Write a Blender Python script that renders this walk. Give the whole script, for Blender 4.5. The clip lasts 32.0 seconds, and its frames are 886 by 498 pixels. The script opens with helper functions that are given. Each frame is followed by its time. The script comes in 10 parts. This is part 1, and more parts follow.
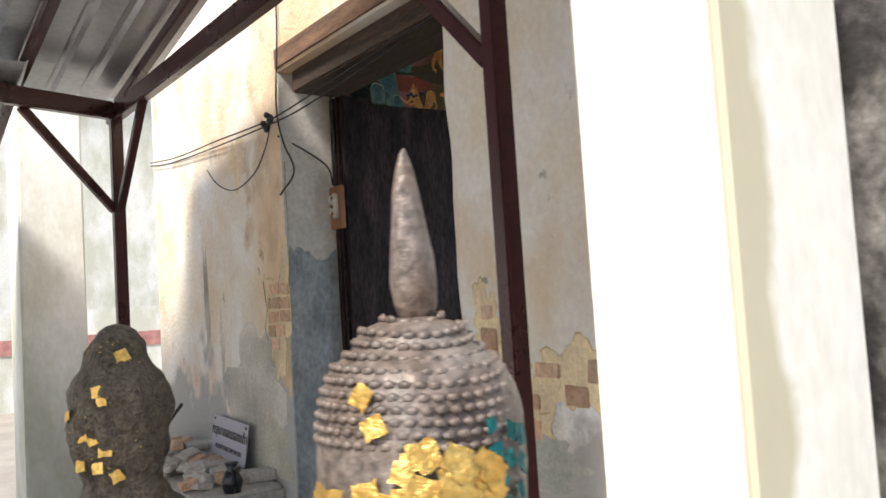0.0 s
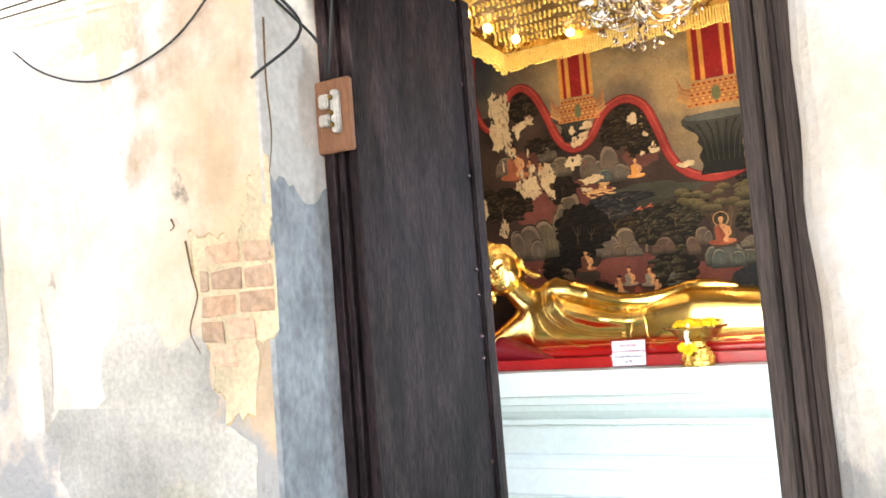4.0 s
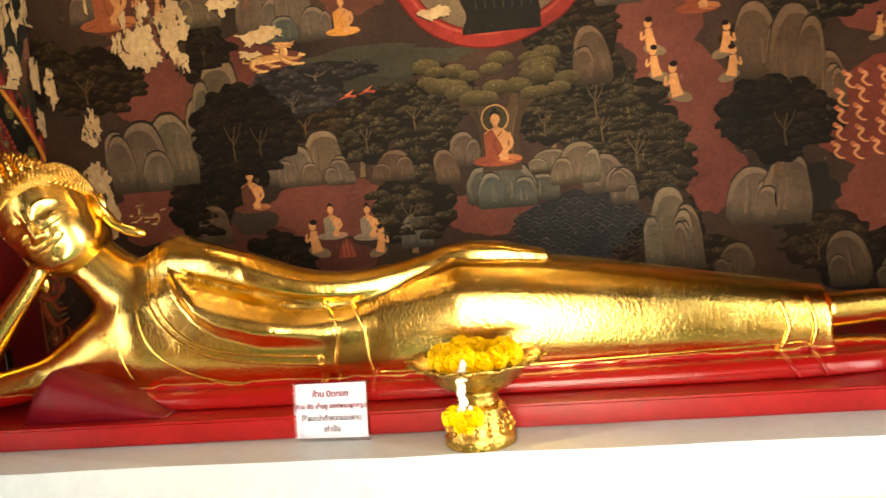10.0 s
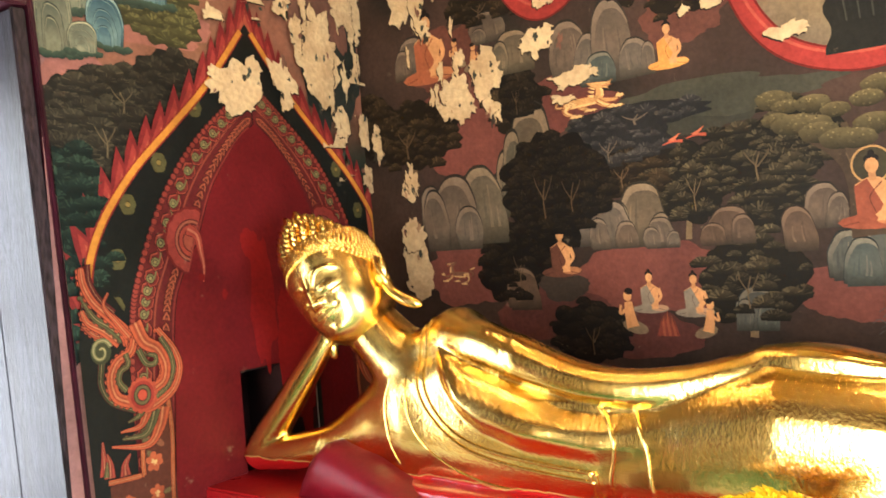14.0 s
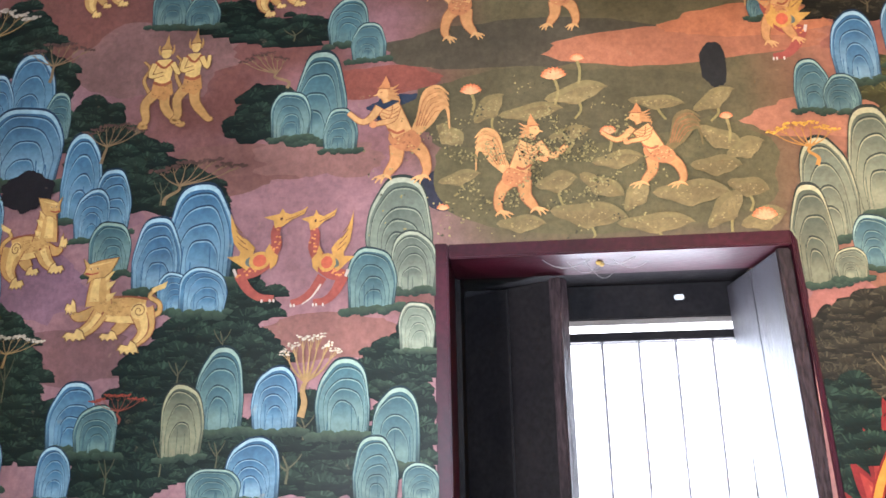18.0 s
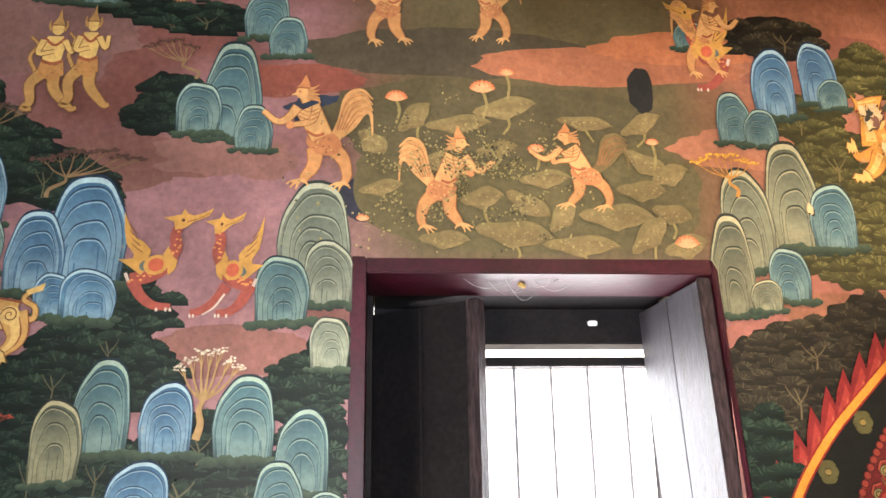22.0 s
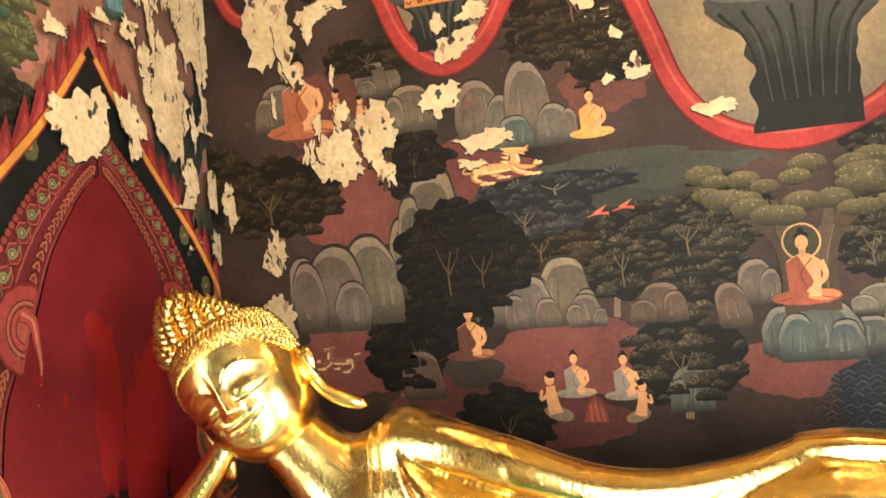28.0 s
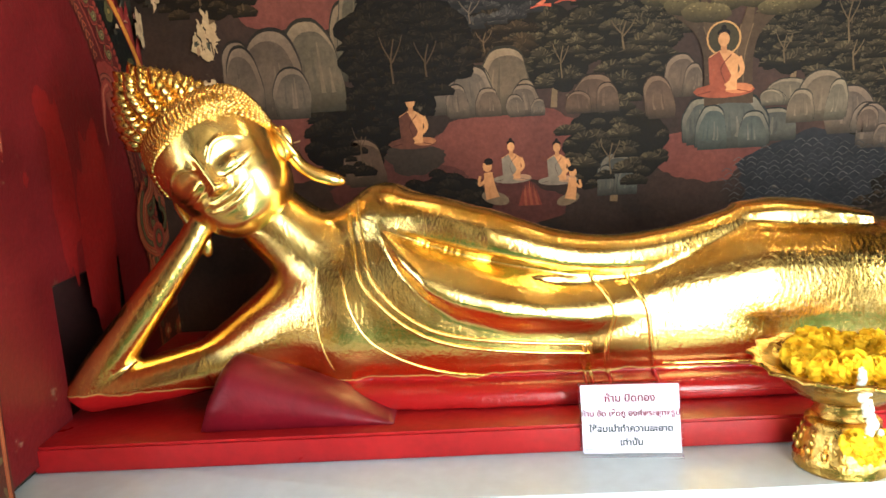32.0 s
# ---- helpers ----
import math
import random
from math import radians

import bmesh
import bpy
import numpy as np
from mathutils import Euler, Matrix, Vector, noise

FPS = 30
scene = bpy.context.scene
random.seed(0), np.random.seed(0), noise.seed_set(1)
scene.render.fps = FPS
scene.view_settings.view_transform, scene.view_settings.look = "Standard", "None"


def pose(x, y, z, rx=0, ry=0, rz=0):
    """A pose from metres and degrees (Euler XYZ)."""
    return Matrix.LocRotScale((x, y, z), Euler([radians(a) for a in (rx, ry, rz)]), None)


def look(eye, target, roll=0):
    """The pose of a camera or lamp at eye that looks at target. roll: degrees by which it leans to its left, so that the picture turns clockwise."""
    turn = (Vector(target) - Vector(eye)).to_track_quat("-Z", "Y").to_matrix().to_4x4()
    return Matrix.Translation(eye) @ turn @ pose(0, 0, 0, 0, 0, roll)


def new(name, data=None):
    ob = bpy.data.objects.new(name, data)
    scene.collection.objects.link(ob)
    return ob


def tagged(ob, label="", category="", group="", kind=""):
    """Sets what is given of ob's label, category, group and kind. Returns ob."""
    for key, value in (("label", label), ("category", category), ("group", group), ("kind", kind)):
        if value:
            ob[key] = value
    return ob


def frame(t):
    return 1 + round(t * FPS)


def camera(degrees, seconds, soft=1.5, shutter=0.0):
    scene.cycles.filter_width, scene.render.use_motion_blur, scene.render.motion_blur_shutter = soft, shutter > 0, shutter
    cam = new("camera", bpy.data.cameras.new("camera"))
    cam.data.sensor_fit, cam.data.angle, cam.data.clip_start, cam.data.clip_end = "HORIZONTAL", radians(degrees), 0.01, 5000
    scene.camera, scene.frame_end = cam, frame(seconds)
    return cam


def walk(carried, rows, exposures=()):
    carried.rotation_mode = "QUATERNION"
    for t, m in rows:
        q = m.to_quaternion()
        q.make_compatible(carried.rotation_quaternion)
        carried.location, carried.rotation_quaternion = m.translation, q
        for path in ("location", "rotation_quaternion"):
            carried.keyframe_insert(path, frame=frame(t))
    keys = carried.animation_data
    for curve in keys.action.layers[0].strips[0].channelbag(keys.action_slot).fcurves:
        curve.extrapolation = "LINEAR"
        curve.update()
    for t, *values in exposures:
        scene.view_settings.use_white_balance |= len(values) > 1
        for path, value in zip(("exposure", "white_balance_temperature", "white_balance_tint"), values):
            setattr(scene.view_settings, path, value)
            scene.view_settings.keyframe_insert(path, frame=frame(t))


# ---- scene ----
cam = camera(57.1, 32.0, 1.6, 0.25)
EXPOSURES = [(0.0, 0.35, 6700, 10), (0.5, 1.2, 6500, 10), (1.0, 2.0, 6500, 10), (2.5, 2.15, 6500, 10), (4.5, 2.2, 6400, 10), (5.0, 2.0, 6300, 10), (5.7, 2.0, 5900, 4), (6.5, 1.82, 6200, 7), (9.0, 1.88, 8500, 17), (11.0, 2.22, 8000, 12), (13.0, 2.62, 6700, 10), (15.5, 2.68, 6100, 10), (16.5, 2.85, 5900, 15), (18.0, 3.2, 5900, 16), (20.5, 3.2, 6000, 16), (22.0, 3.07, 6800, 16), (24.0, 3.07, 6850, 15), (26.0, 2.8, 6700, 10), (28.0, 2.9, 6050, 6), (29.0, 2.97, 5850, 3), (31.0, 2.95, 5750, 3), (32.0, 2.45, 6000, 7)]
PATH = [
    (0, (0.8, 0.713, 1.662), (1.98, 2.323, 1.786), -3.6),
    (0.5, (0.712, 0.933, 1.654), (1.89, 2.544, 1.779), -2.5),
    (1, (0.636, 1.211, 1.646), (1.815, 2.822, 1.765), -3.2),
    (1.5, (0.548, 1.48, 1.657), (1.772, 3.058, 1.773), -3.3),
    (2, (0.584, 1.855, 1.665), (1.967, 3.295, 1.774), -3.0),
    (2.5, (0.603, 2.143, 1.672), (2.15, 3.406, 1.786), -3.4),
    (4.5, (0.977, 2.861, 1.563), (2.833, 3.59, 1.711), -4.6),
    (5, (1.153, 2.991, 1.575), (3.094, 3.452, 1.705), -4.5),
    (5.5, (1.419, 3.132, 1.614), (3.399, 3.394, 1.722), -4.1),
    (6, (1.718, 3.282, 1.56), (3.709, 3.433, 1.678), -4.5),
    (6.5, (2.013, 3.307, 1.563), (4.007, 3.415, 1.664), -4.9),
    (7, (2.212, 3.301, 1.644), (4.209, 3.397, 1.685), -5.0),
    (7.5, (2.432, 3.334, 1.716), (4.429, 3.436, 1.69), -5.0),
    (8, (2.596, 3.329, 1.77), (4.591, 3.433, 1.673), -5.1),
    (8.5, (2.749, 3.35, 1.824), (4.742, 3.45, 1.679), -4.9),
    (9, (3.009, 3.393, 1.825), (5.0, 3.498, 1.662), -4.9),
    (9.5, (3.243, 3.405, 1.827), (5.231, 3.534, 1.655), -4.9),
    (10, (3.392, 3.369, 1.828), (5.368, 3.62, 1.658), -5.0),
    (10.5, (3.517, 3.323, 1.827), (5.454, 3.792, 1.658), -5.1),
    (11, (3.63, 3.304, 1.817), (5.54, 3.871, 1.65), -4.8),
    (11.5, (3.699, 3.266, 1.825), (5.58, 3.922, 1.644), -4.7),
    (12, (3.72, 3.229, 1.827), (5.553, 4.006, 1.643), -4.6),
    (12.5, (3.746, 3.211, 1.838), (5.514, 4.128, 1.656), -4.5),
    (13, (3.783, 3.211, 1.857), (5.495, 4.232, 1.691), -4.4),
    (13.5, (3.864, 3.228, 1.886), (5.552, 4.296, 1.78), -4.5),
    (15.5, (3.986, 2.988, 1.956), (4.984, 4.694, 2.266), -3.3),
    (16, (4.018, 2.983, 1.963), (4.687, 4.83, 2.34), -2.5),
    (16.5, (4.067, 3.04, 1.988), (4.53, 4.938, 2.417), -2.3),
    (17, (4.186, 3.064, 1.995), (4.35, 4.994, 2.492), -1.8),
    (17.5, (4.26, 3.069, 1.998), (4.191, 4.993, 2.536), -1.4),
    (18, (4.277, 3.077, 1.995), (4.111, 4.991, 2.551), -1.1),
    (18.5, (4.277, 3.068, 1.994), (4.063, 4.977, 2.55), -0.9),
    (19, (4.28, 3.061, 2.001), (4.044, 4.968, 2.556), -0.8),
    (19.5, (4.289, 3.059, 2.005), (4.041, 4.964, 2.561), -0.7),
    (20, (4.307, 3.074, 2.005), (4.064, 4.981, 2.557), -0.7),
    (20.5, (4.288, 3.106, 2.01), (4.111, 5.018, 2.569), -0.5),
    (21, (4.231, 3.123, 2.017), (4.174, 5.041, 2.58), -0.4),
    (21.5, (4.179, 3.141, 2.018), (4.261, 5.055, 2.591), -0.6),
    (22, (4.15, 3.199, 2.014), (4.295, 5.1, 2.616), -0.9),
    (22.5, (4.165, 3.338, 2.028), (4.343, 5.232, 2.645), -1.1),
    (23, (4.156, 3.44, 2.033), (4.356, 5.326, 2.67), -1.2),
    (23.5, (4.088, 3.553, 2.044), (4.356, 5.425, 2.695), -1.0),
    (24, (4.073, 3.613, 2.036), (4.568, 5.437, 2.693), -1.3),
    (24.5, (4.057, 3.662, 2.006), (4.886, 5.356, 2.673), -2.0),
    (25, (4.085, 3.645, 1.978), (5.098, 5.241, 2.632), -2.3),
    (25.5, (4.081, 3.62, 1.985), (5.399, 4.998, 2.586), -3.1),
    (26, (4.065, 3.63, 1.994), (5.631, 4.743, 2.549), -3.6),
    (26.5, (4.05, 3.769, 2.019), (5.815, 4.558, 2.53), -4.0),
    (28.5, (3.953, 3.965, 1.962), (5.904, 4.404, 1.933), -3.8),
    (29, (3.945, 4.077, 1.935), (5.886, 4.529, 1.767), -3.7),
    (29.5, (3.945, 4.204, 1.92), (5.88, 4.645, 1.674), -3.8),
    (30, (3.931, 4.248, 1.931), (5.86, 4.681, 1.626), -4.0),
    (30.5, (3.93, 4.227, 1.921), (5.857, 4.645, 1.591), -4.2),
    (31, (3.929, 4.19, 1.913), (5.872, 4.503, 1.558), -4.2),
    (31.5, (3.909, 4.192, 1.923), (5.866, 4.363, 1.548), -3.9),
    (32, (3.847, 4.222, 1.934), (5.807, 4.329, 1.549), -3.8),
]
walk(cam, [(t, look(eye, target, roll)) for t, eye, target, roll in PATH], EXPOSURES)

# ---- world, sun, lamps ----
world = bpy.data.worlds.new("sky")
scene.world = world
world.use_nodes = True
wn = world.node_tree.nodes
sky = wn.new("ShaderNodeTexSky")
sky.sky_type, sky.sun_disc = "NISHITA", False
sky.sun_elevation, sky.sun_rotation = radians(52), radians(253)
sky.dust_density, sky.air_density, sky.ozone_density = 2.2, 1.0, 1.0
world.node_tree.links.new(sky.outputs["Color"], wn["Background"].inputs["Color"])
wn["Background"].inputs["Strength"].default_value = 0.15

sun = new("sun", bpy.data.lights.new("sun", "SUN"))
sun.data.energy, sun.data.angle, sun.data.color = 4.6, radians(14), (1.0, 0.95, 0.86)
sun.matrix_world = look((-8, -2.5, 12), (2, 2, 0))

FLOOR, YARD = 0.42, 0.14
WALL_A, WALL_B, WALL_D = 5.225, 6.285, 1.75   # inner faces: window wall, mural wall, end wall
OUT_C, IN_C = 2.33, 2.63                      # entrance wall, outer and inner face
CEIL = 3.95


# ---- helpers for meshes ----
def box(bm, x0, y0, z0, x1, y1, z1, m=None):
    vs = [bm.verts.new(Vector((x, y, z)) if m is None else m @ Vector((x, y, z))) for x, y, z in
          ((x0, y0, z0), (x1, y0, z0), (x1, y1, z0), (x0, y1, z0), (x0, y0, z1), (x1, y0, z1), (x1, y1, z1), (x0, y1, z1))]
    for q in ((0, 3, 2, 1), (4, 5, 6, 7), (0, 1, 5, 4), (1, 2, 6, 5), (2, 3, 7, 6), (3, 0, 4, 7)):
        bm.faces.new([vs[i] for i in q])
    return vs


def bevel(bm, w, seg=2):
    bmesh.ops.bevel(bm, geom=list(bm.edges), offset=w, segments=seg, affect="EDGES", clamp_overlap=True)
    return bm


def loft(bm, rings, caps=True, closed=True):
    """Joins rings of equally many points."""
    rows = [[bm.verts.new(p) for p in r] for r in rings]
    n = len(rows[0])
    for a, b in zip(rows, rows[1:]):
        for i in range(n if closed else n - 1):
            j = (i + 1) % n
            bm.faces.new((a[i], a[j], b[j], b[i]))
    if caps:
        bm.faces.new(rows[0][::-1])
        bm.faces.new(rows[-1])
    return rows


def ring(c, a, b, n=24, power=2.0):
    """A (super)ellipse about c with half axes a and b."""
    c, a, b, out = Vector(c), Vector(a), Vector(b), []
    for i in range(n):
        t = 2 * math.pi * i / n
        s, k = math.sin(t), math.cos(t)
        out.append(c + a * math.copysign(abs(k) ** (2 / power), k) + b * math.copysign(abs(s) ** (2 / power), s))
    return out


def tube(bm, pts, radii, n=10, caps=True):
    """A round bar along points."""
    pts = [Vector(p) for p in pts]
    if not isinstance(radii, (list, tuple)):
        radii = [radii] * len(pts)
    rings, side = [], None
    for i, p in enumerate(pts):
        d = (pts[min(i + 1, len(pts) - 1)] - pts[max(i - 1, 0)]).normalized()
        if side is None:
            side = d.cross(Vector((0, 0, 1)) if abs(d.z) < 0.9 else Vector((1, 0, 0))).normalized()
        side = (side - d * side.dot(d)).normalized()
        rings.append(ring(p, side * radii[i], d.cross(side) * radii[i], n))
    loft(bm, rings, caps)


def lathe(bm, c, profile, n=28, wave=None):
    """Turns (radius, height) pairs about the upright through c."""
    rings = []
    for k, (r, z) in enumerate(profile):
        rr = []
        for i in range(n):
            t = 2 * math.pi * i / n
            w = 1 + (wave[k] * math.cos(wave[-1] * t) if wave else 0)
            rr.append(Vector((c[0] + r * w * math.cos(t), c[1] + r * w * math.sin(t), c[2] + z)))
        rings.append(rr)
    loft(bm, rings)


def ball(bm, c, r, u=10, v=7, scale=(1, 1, 1)):
    bmesh.ops.create_uvsphere(bm, u_segments=u, v_segments=v, radius=r,
                              matrix=Matrix.Translation(c) @ Matrix.Diagonal((*scale, 1)))


def smooth_path(pts, n):
    """Catmull-Rom through points, n steps a span."""
    pts = [Vector(p) for p in pts]
    ext = [2 * pts[0] - pts[1], *pts, 2 * pts[-1] - pts[-2]]
    out = []
    for a, b, c, d in zip(ext, ext[1:], ext[2:], ext[3:]):
        for k in range(n):
            t = k / n
            out.append(0.5 * (2 * b + (c - a) * t + (2 * a - 5 * b + 4 * c - d) * t * t + (3 * b - a - 3 * c + d) * t ** 3))
    return out + [pts[-1]]


def part(name, bm, material, parent=None, label="", smooth=False):
    """Links a bmesh as one mesh object, under a thing if one is given."""
    bmesh.ops.recalc_face_normals(bm, faces=bm.faces)
    me = bpy.data.meshes.new(name)
    bm.to_mesh(me)
    bm.free()
    if material is not None:
        me.materials.append(material)
    if smooth:
        me.polygons.foreach_set("use_smooth", [True] * len(me.polygons))
    ob = new(name, me)
    if parent is not None:
        ob.parent = parent
    if label:
        tagged(ob, label)
    return ob


def thing(name, label, category, group="", kind="", at=(0, 0, 0)):
    ob = new(name)
    ob.location = at
    ob.empty_display_size = 0.1
    return tagged(ob, label, category, group, kind)


def adopt(ob, parent):
    """Parents an object made in world coordinates to a thing that stands elsewhere."""
    ob.parent = parent
    ob.matrix_parent_inverse = Matrix.Translation(parent.location).inverted()
    return ob


# ---- materials ----
def mat(name, colour, rough=0.6, metal=0.0, vary=0.15, scale=6.0, fine=60.0, bump=0.15, tint=None, spread=0.5, stretch=(1, 1, 1), spec=0.5, depth=0.004):
    """A surface with variation at two scales: broad patches towards tint, and fine grain with relief."""
    m = bpy.data.materials.new(name)
    m.use_nodes = True
    nt = m.node_tree
    b = nt.nodes["Principled BSDF"]
    b.inputs["Metallic"].default_value = metal
    b.inputs["Specular IOR Level"].default_value = spec
    co = nt.nodes.new("ShaderNodeTexCoord")
    mp = nt.nodes.new("ShaderNodeMapping")
    mp.inputs["Scale"].default_value = stretch
    nt.links.new(co.outputs["Object"], mp.inputs["Vector"])
    big = nt.nodes.new("ShaderNodeTexNoise")
    big.inputs["Scale"].default_value, big.inputs["Detail"].default_value, big.inputs["Roughness"].default_value = scale, 6, 0.6
    small = nt.nodes.new("ShaderNodeTexNoise")
    small.inputs["Scale"].default_value, small.inputs["Detail"].default_value = fine, 4
    for tex in (big, small):
        nt.links.new(mp.outputs["Vector"], tex.inputs["Vector"])
    tint = tint or tuple(c * 0.6 for c in colour)
    ramp = nt.nodes.new("ShaderNodeValToRGB")
    ramp.color_ramp.elements[0].position, ramp.color_ramp.elements[1].position = 0.5 - spread * 0.3, 0.5 + spread * 0.3
    ramp.color_ramp.elements[0].color, ramp.color_ramp.elements[1].color = (*tint, 1), (*colour, 1)
    nt.links.new(big.outputs["Fac"], ramp.inputs["Fac"])
    grain = nt.nodes.new("ShaderNodeMapRange")
    grain.inputs["From Min"].default_value, grain.inputs["From Max"].default_value = 0.3, 0.7
    grain.inputs["To Min"].default_value, grain.inputs["To Max"].default_value = 1 - vary, 1 + vary
    nt.links.new(small.outputs["Fac"], grain.inputs["Value"])
    mul = nt.nodes.new("ShaderNodeVectorMath")
    mul.operation = "SCALE"
    nt.links.new(ramp.outputs["Color"], mul.inputs[0])
    nt.links.new(grain.outputs["Result"], mul.inputs["Scale"])
    nt.links.new(mul.outputs["Vector"], b.inputs["Base Color"])
    rr = nt.nodes.new("ShaderNodeMapRange")
    rr.inputs["To Min"].default_value, rr.inputs["To Max"].default_value = max(rough - 0.12, 0.02), min(rough + 0.12, 1)
    nt.links.new(big.outputs["Fac"], rr.inputs["Value"])
    nt.links.new(rr.outputs["Result"], b.inputs["Roughness"])
    if bump:
        add = nt.nodes.new("ShaderNodeMath")
        nt.links.new(big.outputs["Fac"], add.inputs[0])
        nt.links.new(small.outputs["Fac"], add.inputs[1])
        bp = nt.nodes.new("ShaderNodeBump")
        bp.inputs["Strength"].default_value, bp.inputs["Distance"].default_value = bump, depth
        nt.links.new(add.outputs["Value"], bp.inputs["Height"])
        nt.links.new(bp.outputs["Normal"], b.inputs["Normal"])
    return m


def glow(name, colour, strength):
    m = bpy.data.materials.new(name)
    m.use_nodes = True
    b = m.node_tree.nodes["Principled BSDF"]
    b.inputs["Base Color"].default_value = (*colour, 1)
    b.inputs["Emission Color"].default_value = (*colour, 1)
    b.inputs["Emission Strength"].default_value = strength
    return m


def glass(name, colour, rough=0.03):
    m = bpy.data.materials.new(name)
    m.use_nodes = True
    b = m.node_tree.nodes["Principled BSDF"]
    b.inputs["Base Color"].default_value = (*colour, 1)
    b.inputs["Transmission Weight"].default_value = 1.0
    b.inputs["Roughness"].default_value = rough
    return m


M_WHITE = mat("lime_plaster", (0.78, 0.74, 0.66), 0.85, 0, 0.1, 2.2, 45, 0.5, (0.62, 0.50, 0.33), 0.45, depth=0.01)
M_ALTAR = mat("white_gloss_paint", (0.52, 0.58, 0.60), 0.35, 0, 0.05, 3, 30, 0.12, (0.46, 0.54, 0.57), 0.8)
M_RED = mat("red_enamel", (0.33, 0.008, 0.008), 0.32, 0, 0.12, 6, 50, 0.2, (0.24, 0.006, 0.008), 0.7, spec=0.35)
M_DADO = mat("ochre_dado_paint", (0.42, 0.27, 0.12), 0.7, 0, 0.12, 3, 40, 0.2, (0.30, 0.20, 0.09), 0.7)
M_FLOOR = mat("green_floor_carpet", (0.06, 0.20, 0.11), 0.8, 0, 0.2, 5, 120, 0.3, (0.05, 0.16, 0.09), 0.8)
M_YARD = mat("worn_concrete", (0.42, 0.39, 0.35), 0.9, 0, 0.15, 2, 60, 0.4, (0.30, 0.27, 0.24), 0.6)
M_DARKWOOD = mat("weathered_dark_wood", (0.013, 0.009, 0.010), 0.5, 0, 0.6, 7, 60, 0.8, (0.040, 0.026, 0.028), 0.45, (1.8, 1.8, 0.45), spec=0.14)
M_GREYWOOD = mat("grey_weathered_wood", (0.13, 0.10, 0.085), 0.8, 0, 0.4, 5, 45, 0.8, (0.04, 0.03, 0.027), 0.8, (6, 6, 0.35))
M_LINTEL = mat("weathered_lintel_wood", (0.11, 0.072, 0.052), 0.8, 0, 0.5, 5, 45, 1.0, (0.030, 0.022, 0.020), 0.8, (6, 0.5, 6))
M_STEEL = mat("brown_painted_steel", (0.062, 0.017, 0.019), 0.3, 0.0, 0.15, 5, 60, 0.1, (0.040, 0.014, 0.016), 0.7)
M_SHEET = mat("galvanised_sheet", (0.55, 0.57, 0.60), 0.35, 0.8, 0.1, 3, 40, 0.1, (0.40, 0.41, 0.43), 0.7)
M_BRICK = mat("old_brick", (0.60, 0.36, 0.22), 0.9, 0, 0.2, 9, 60, 0.6, (0.66, 0.50, 0.36), 0.8)
nt = M_BRICK.node_tree
info, rnd = nt.nodes.new("ShaderNodeObjectInfo"), nt.nodes.new("ShaderNodeMapRange")
rnd.inputs["To Min"].default_value, rnd.inputs["To Max"].default_value = 0.72, 1.15
tone = nt.nodes.new("ShaderNodeVectorMath")
tone.operation = "SCALE"
nt.links.new(info.outputs["Random"], rnd.inputs["Value"])
nt.links.new(nt.nodes["Principled BSDF"].inputs["Base Color"].links[0].from_socket, tone.inputs[0])
nt.links.new(rnd.outputs["Result"], tone.inputs["Scale"])
nt.links.new(tone.outputs["Vector"], nt.nodes["Principled BSDF"].inputs["Base Color"])
M_GREY = mat("grey_cement_render", (0.33, 0.34, 0.33), 0.9, 0, 0.15, 5, 50, 0.5, (0.50, 0.50, 0.47), 0.6)
M_STONE = mat("dark_laterite", (0.18, 0.155, 0.115), 0.36, 0, 0.4, 55, 160, 1.0, (0.06, 0.05, 0.036), 0.6, depth=0.012)


